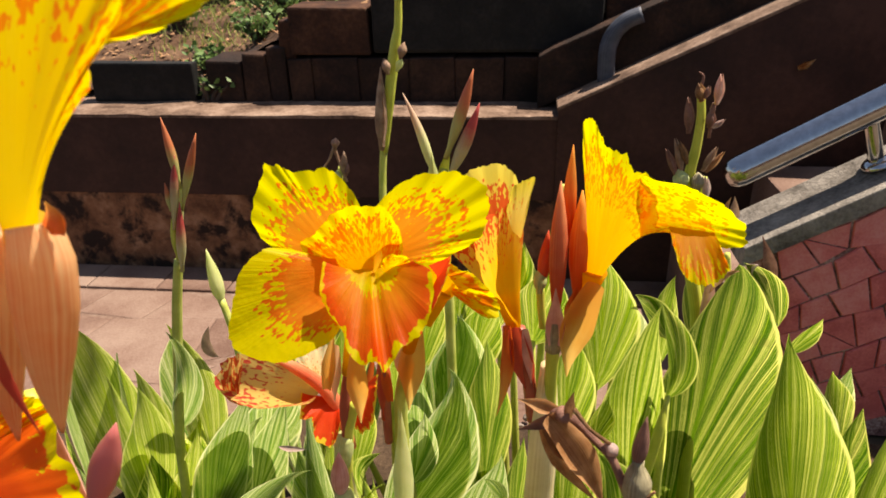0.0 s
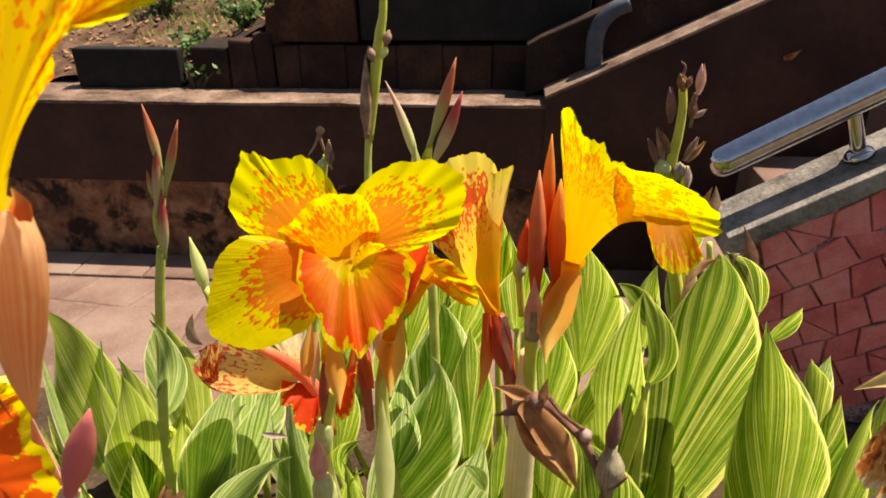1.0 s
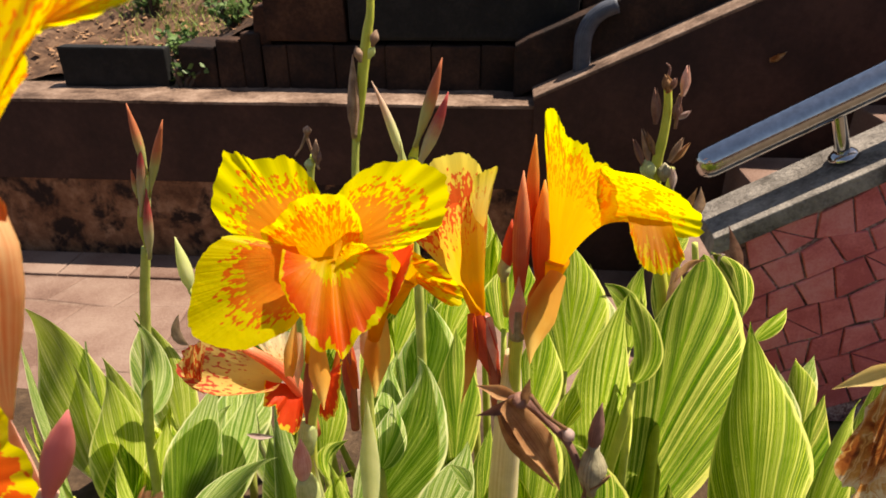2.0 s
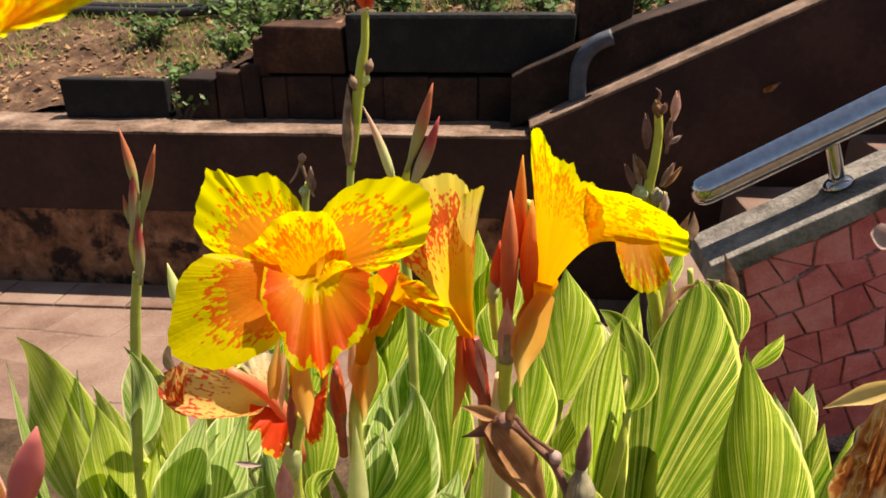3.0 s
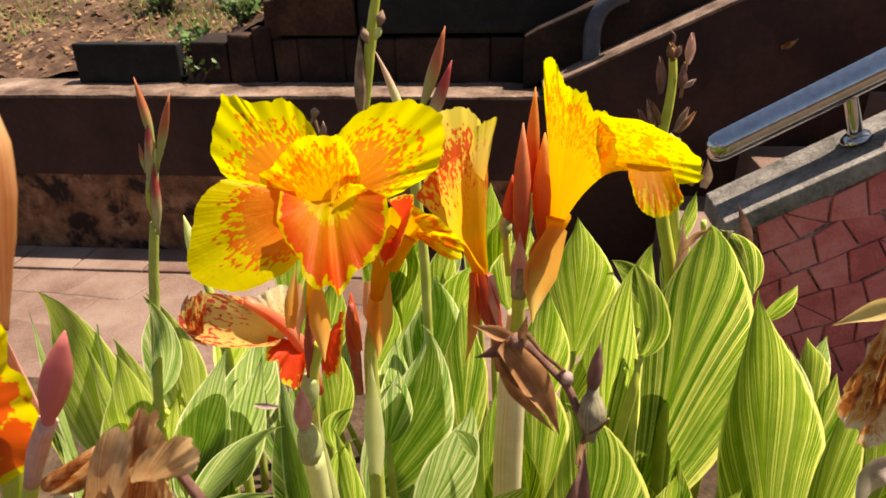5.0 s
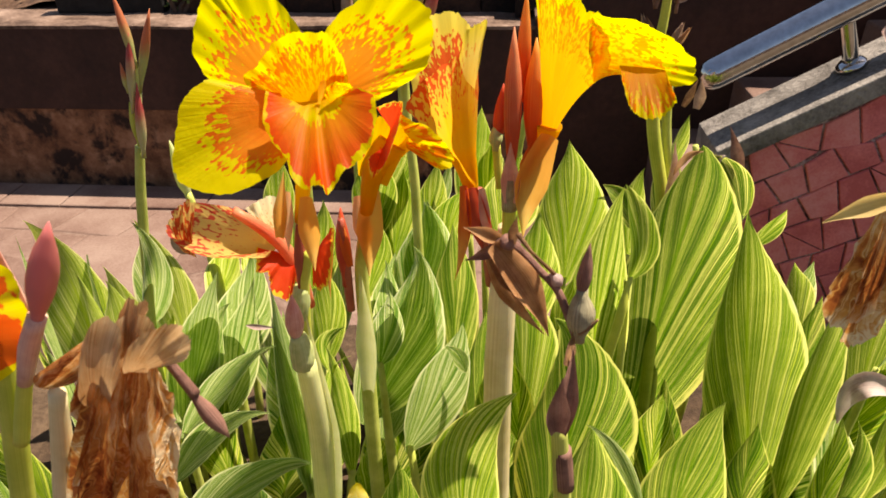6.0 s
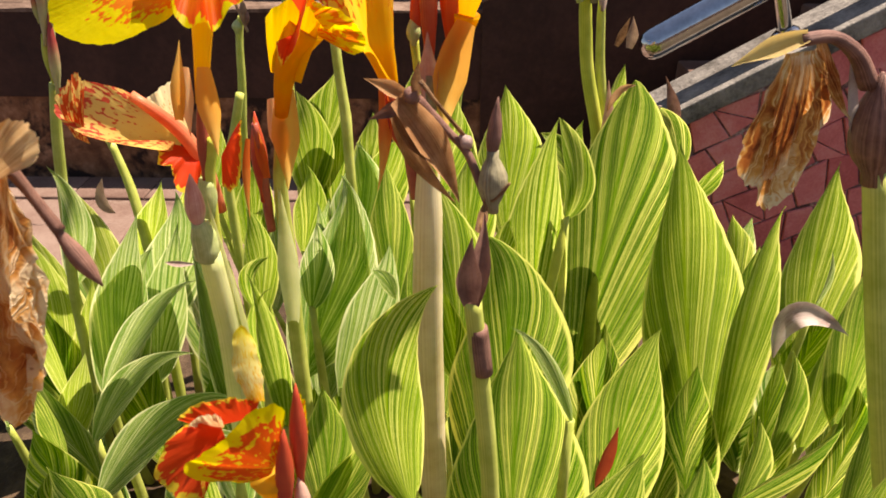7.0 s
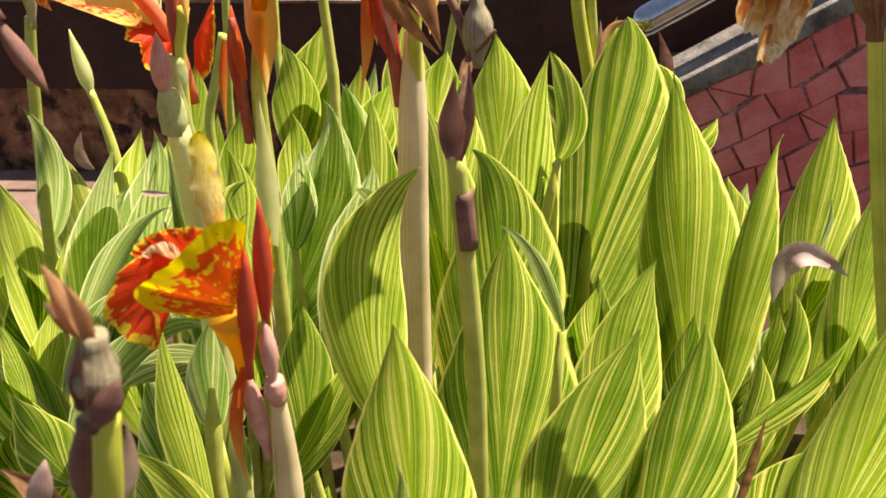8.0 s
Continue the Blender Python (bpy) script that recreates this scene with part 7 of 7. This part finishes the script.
limb(wither, (0.1199, 0.4370, 0.6096), (0.1329, 0.4370, 0.6100), [(0.1235, 0.4370, 0.6234), (0.1268, 0.4370, 0.6312), (0.1315, 0.4380, 0.6345), (0.1377, 0.4380, 0.6338), (0.1417, 0.4370, 0.6298), (0.1401, 0.4370, 0.6216)], DRY_FLAP, 0.12, 0.03, 1.6, 0.05)
bract(wither, (0.1156, 0.4380, 0.6203), (0.0874, 0.4400, 0.5969), 0.0068, (0, -1, 0.4), DRY_PETAL, 1.0, -0.14, "husk")
bud(n2, (0.1397, 0.4470, 0.5935), (0.1504, 0.4480, 0.5678), 0.0033, DRY_DARK, 0.55)
stalk(n2, [(0.1341, 0.4440, 0.6153), (0.1366, 0.4460, 0.6055), (0.1417, 0.4470, 0.5910)], [0.0022, 0.0018, 0.0022], DRY_DARK)
stalk(n2, [down((-0.1817, 0.4560, -0.1611)), (0.0379, 0.4500, 0.4198), (0.0563, 0.4480, 0.4765), (0.0744, 0.4470, 0.5426), (0.0874, 0.4460, 0.5899)], [0.0085, 0.0080, 0.0072, 0.0050, 0.0032], STEM_PALE)

# withered flower and stalk by the tile wall
n3 = plant(0.47, 0.52, "canna stalk with a shrivelled hanging brown flower")
hang = part("flower", tube([(0.4528, 0.5410, 0.6154), (0.4421, 0.5380, 0.6291), (0.4289, 0.5350, 0.6367), (0.4147, 0.5320, 0.6360)], [0.0042, 0.0034, 0.0026, 0.0030], 12, 4), DRY_DARK, n3, "hanging brown papery flower")
limb(hang, (0.4106, 0.5330, 0.6303), (0.4234, 0.5330, 0.6321), [(0.4068, 0.5300, 0.6184), (0.4026, 0.5290, 0.6066), (0.3994, 0.5280, 0.5912), (0.4020, 0.5280, 0.5768), (0.4087, 0.5280, 0.5736), (0.4134, 0.5280, 0.5658), (0.4182, 0.5280, 0.5607), (0.4257, 0.5280, 0.5732), (0.4314, 0.5290, 0.5885), (0.4325, 0.5300, 0.6055), (0.4286, 0.5310, 0.6230)], DRY_PETAL, 0.06, 0.05, 3.6, 0.14, 0.010)
limb(hang, (0.4108, 0.5280, 0.6306), (0.4195, 0.5280, 0.6316), [(0.4107, 0.5260, 0.6149), (0.4088, 0.5250, 0.5981), (0.4101, 0.5240, 0.5803), (0.4163, 0.5240, 0.5830), (0.4201, 0.5250, 0.5982), (0.4222, 0.5260, 0.6150)], DRY_PETAL, 0.08, 0.06, 2.6, 0.14, 0.008)
bract(hang, (0.4169, 0.5310, 0.6380), (0.3882, 0.5290, 0.6261), 0.0090, (0, -0.9, 0.4), STRAW, 0.9, 0.06, "husk")
bract(hang, (0.4243, 0.5360, 0.6351), (0.4471, 0.5360, 0.6010), 0.0077, (0.3, -1, 0), DRY_PETAL, 0.9, 0.12, "husk")
bract(hang, (0.4241, 0.5380, 0.6304), (0.4430, 0.5380, 0.6048), 0.0067, (0, -1, 0.4), DRY_HUSK, 0.9, -0.1, "husk")
bract(hang, (0.4434, 0.5420, 0.6248), (0.4655, 0.5420, 0.5689), 0.0058, (0.3, -1, 0), PALE_DRY, 0.9, 0.1, "husk")
bud(n3, (0.4683, 0.5400, 0.5698), (0.4557, 0.5390, 0.6214), 0.0120, DRY_DARK, 0.45, name="husk")
stalk(n3, [down((0.6629, 0.5400, -0.0189)), (0.5266, 0.5400, 0.3980), (0.4889, 0.5400, 0.5088), (0.4672, 0.5400, 0.5766)], [0.0066, 0.0064, 0.0060, 0.0056], STEM)
bract(n3, (0.3897, 0.5300, 0.7066), (0.4010, 0.5300, 0.7001), 0.0099, (0, -1, 0.3), PALE_DRY, 0.8, 0.1, "withered_leaf")

# seed capsule right under the camera's way
n4 = plant(0.21, 0.335, "canna stalk with brown seed capsules")
part("pod", spindle((0.2112, 0.3350, 0.5329), (0.2161, 0.3350, 0.5531), 0.0051, 18, 0.5, 0.5, (0, 0, 0), 1, 0.10), POD, n4, "rough olive seed capsule")
bract(n4, (0.2131, 0.3300, 0.5381), (0.2157, 0.3310, 0.5549), 0.0048, (-0.5, -1, 0), DRY_DARK, 1.2, 0.03, "husk")
bud(n4, (0.2152, 0.3350, 0.5504), (0.2110, 0.3340, 0.5687), 0.0027, DRY_HUSK, 0.35, name="husk")
bud(n4, (0.2134, 0.3360, 0.5513), (0.2068, 0.3370, 0.5589), 0.0016, DRY, 0.4, name="husk")
bract(n4, (0.2178, 0.3310, 0.5550), (0.2158, 0.3310, 0.5670), 0.0039, (0.4, -1, 0.2), DRY_HUSK, 1.1, 0.05, "husk")
bud(n4, (0.2145, 0.3290, 0.5344), (0.2225, 0.3290, 0.5472), 0.0027, DRY_DARK, 0.5, name="husk")
part("pod", spindle((0.2025, 0.3350, 0.5054), (0.2090, 0.3350, 0.5318), 0.0033, 18, 0.5, 0.5, (0, 0, 0), 1, 0.12), DRY_DARK, n4, "dark brown seed capsule")
bract(n4, (0.2122, 0.3340, 0.5104), (0.2182, 0.3340, 0.5329), 0.0046, (0.4, -1, 0), PALE_DRY, 1.1, 0.1, "husk")
stalk(n4, [down((0.1701, 0.3360, 0.3380)), (0.2083, 0.3320, 0.4982), (0.2139, 0.3300, 0.5215), (0.2167, 0.3310, 0.5373)], [0.0034, 0.0032, 0.0030, 0.0026], STEM_LIME)
bud(n4, (0.1801, 0.3450, 0.4872), (0.1892, 0.3450, 0.5096), 0.0029, PALE_DRY, 0.5, name="husk")
bract(n4, (0.1848, 0.3500, 0.4876), (0.1728, 0.3500, 0.5012), 0.0070, (0, -0.8, 0.6), DRY, 0.8, 0.1, "withered_leaf")

# ---- pieces of floor and wall ----
def slab(corners, lift, depth, axis):
    """A thin worn piece: corners in the plane, drawn out by depth along axis, its rim drawn in."""
    mid = sum((Vector(c) for c in corners), Vector()) / len(corners)
    axis = Vector(axis)
    bm = bmesh.new()
    rim = [bm.verts.new(Vector(c) - axis * depth) for c in corners]
    low = [bm.verts.new(Vector(c) + axis * (lift - 0.0016)) for c in corners]
    top = [bm.verts.new(mid + (Vector(c) - mid) * 0.95 + axis * lift) for c in corners]
    n = len(corners)
    for a, b in ((rim, low), (low, top)):
        for i in range(n):
            k = (i + 1) % n
            bm.faces.new((a[i], a[k], b[k], b[i]))
    bm.faces.new(top)
    bmesh.ops.recalc_face_normals(bm, faces=bm.faces)
    return bm


def jitter_grid(nu, nv, wob, seed):
    rnd = random.Random(seed)
    return [[(i + rnd.uniform(-wob, wob), j + rnd.uniform(-wob, wob)) for i in range(nu + 1)] for j in range(nv + 1)]


def shrink(cs, gap):
    mid = sum((Vector(c) for c in cs), Vector()) / len(cs)
    return [mid + (Vector(c) - mid) * (1 - gap / max(0.01, (Vector(c) - mid).length)) for c in cs]


paving = thing("pavement", (-0.5, 1.5, 0), "pinkish-brown irregular stone paving in front of the wall", "paving", kind="structure")
part("joint_bed", sheet(-3.2, 0.64, 1.14, WALL_Y + 0.01, 90, 20, lambda x, y: -0.0034 + ROUGH(x, y, 30, 0.0010)), GROUT, paving)
x = -3.15
rnd = random.Random(8)
while x < 0.60:
    w = rnd.uniform(0.16, 0.22)
    cs = shrink([(x, 1.665, 0), (x + w, 1.665, 0), (x + w, 1.782, 0), (x, 1.782, 0)], 0.0018)
    part("kerb_stone", slab(cs, 0.003 + rnd.uniform(0, 0.002), 0.02, (0, 0, 1)), PAVER, paving, smooth=False)
    x += w
g = jitter_grid(20, 4, 0.36, 5)
for j in range(4):
    for i in range(20):
        cs = [g[j][i], g[j][i + 1], g[j + 1][i + 1], g[j + 1][i]]
        cs = [(-3.0 + 0.18 * (a + 0.37 * (j % 2)), min(1.662, max(1.15, 1.15 + 0.128 * b)), 0) for a, b in cs]
        cs = shrink([Vector(c) for c in cs], 0.0012)
        part("paver", slab(cs, -0.002 + rnd.uniform(0, 0.0009), 0.02, (0, 0, 1)), PAVER, paving, smooth=False)

g = jitter_grid(26, 16, 0.20, 21)
TF = 1.287
for j in range(16):
    for i in range(26):
        cs = [g[j][i], g[j][i + 1], g[j + 1][i + 1], g[j + 1][i]]
        pts = []
        for a, b in cs:
            th = 0.50 - 0.018 * b
            a, b = 0.053 * (a - 7.0 + 0.35 * (j % 2)), 0.054 * b
            x, z = 0.628 + a * math.cos(th) + b * math.sin(th), COPE(0.628) - 0.036 + a * math.sin(th) - b * math.cos(th)
            pts.append((x, z))
        mx, mz = sum(p[0] for p in pts) / 4, sum(p[1] for p in pts) / 4
        if mx < 0.636 or mx > 1.5 or mz < -0.01 or mz > COPE(mx) - 0.042:
            continue
        pts = [Vector((max(0.626, x), TF, min(z, COPE(x) - 0.037))) for x, z in pts]
        if (i * 7 + j * 5) % 8 == 0:
            k = (i + j) % 2
            halves = [[pts[k], pts[k + 1], pts[k + 2]], [pts[k], pts[k + 2], pts[(k + 3) % 4]]]
        else:
            halves = [pts]
        for h in halves:
            part("tile", slab(shrink(h, 0.0026), rnd.uniform(0.002, 0.005), 0.004, (0, -1, 0)), TILE, near, smooth=False)

# rubble along the edge of the bed
rnd = random.Random(31)
bm = bmesh.new()
for k in range(260):
    c = Vector((rnd.uniform(-0.9, 0.3), rnd.gauss(1.17, 0.035), 0.012))
    m = bmesh.ops.create_icosphere(bm, subdivisions=1, radius=rnd.uniform(0.004, 0.013))
    for v in m["verts"]:
        v.co = v.co * (1 + 0.35 * noise.noise(v.co * 90 + c * 9)) + c
tagged(part("gravel", bm, STONE, smooth=False), "pale gravel and rubble along the edge of the bed", "gravel", kind="stuff")
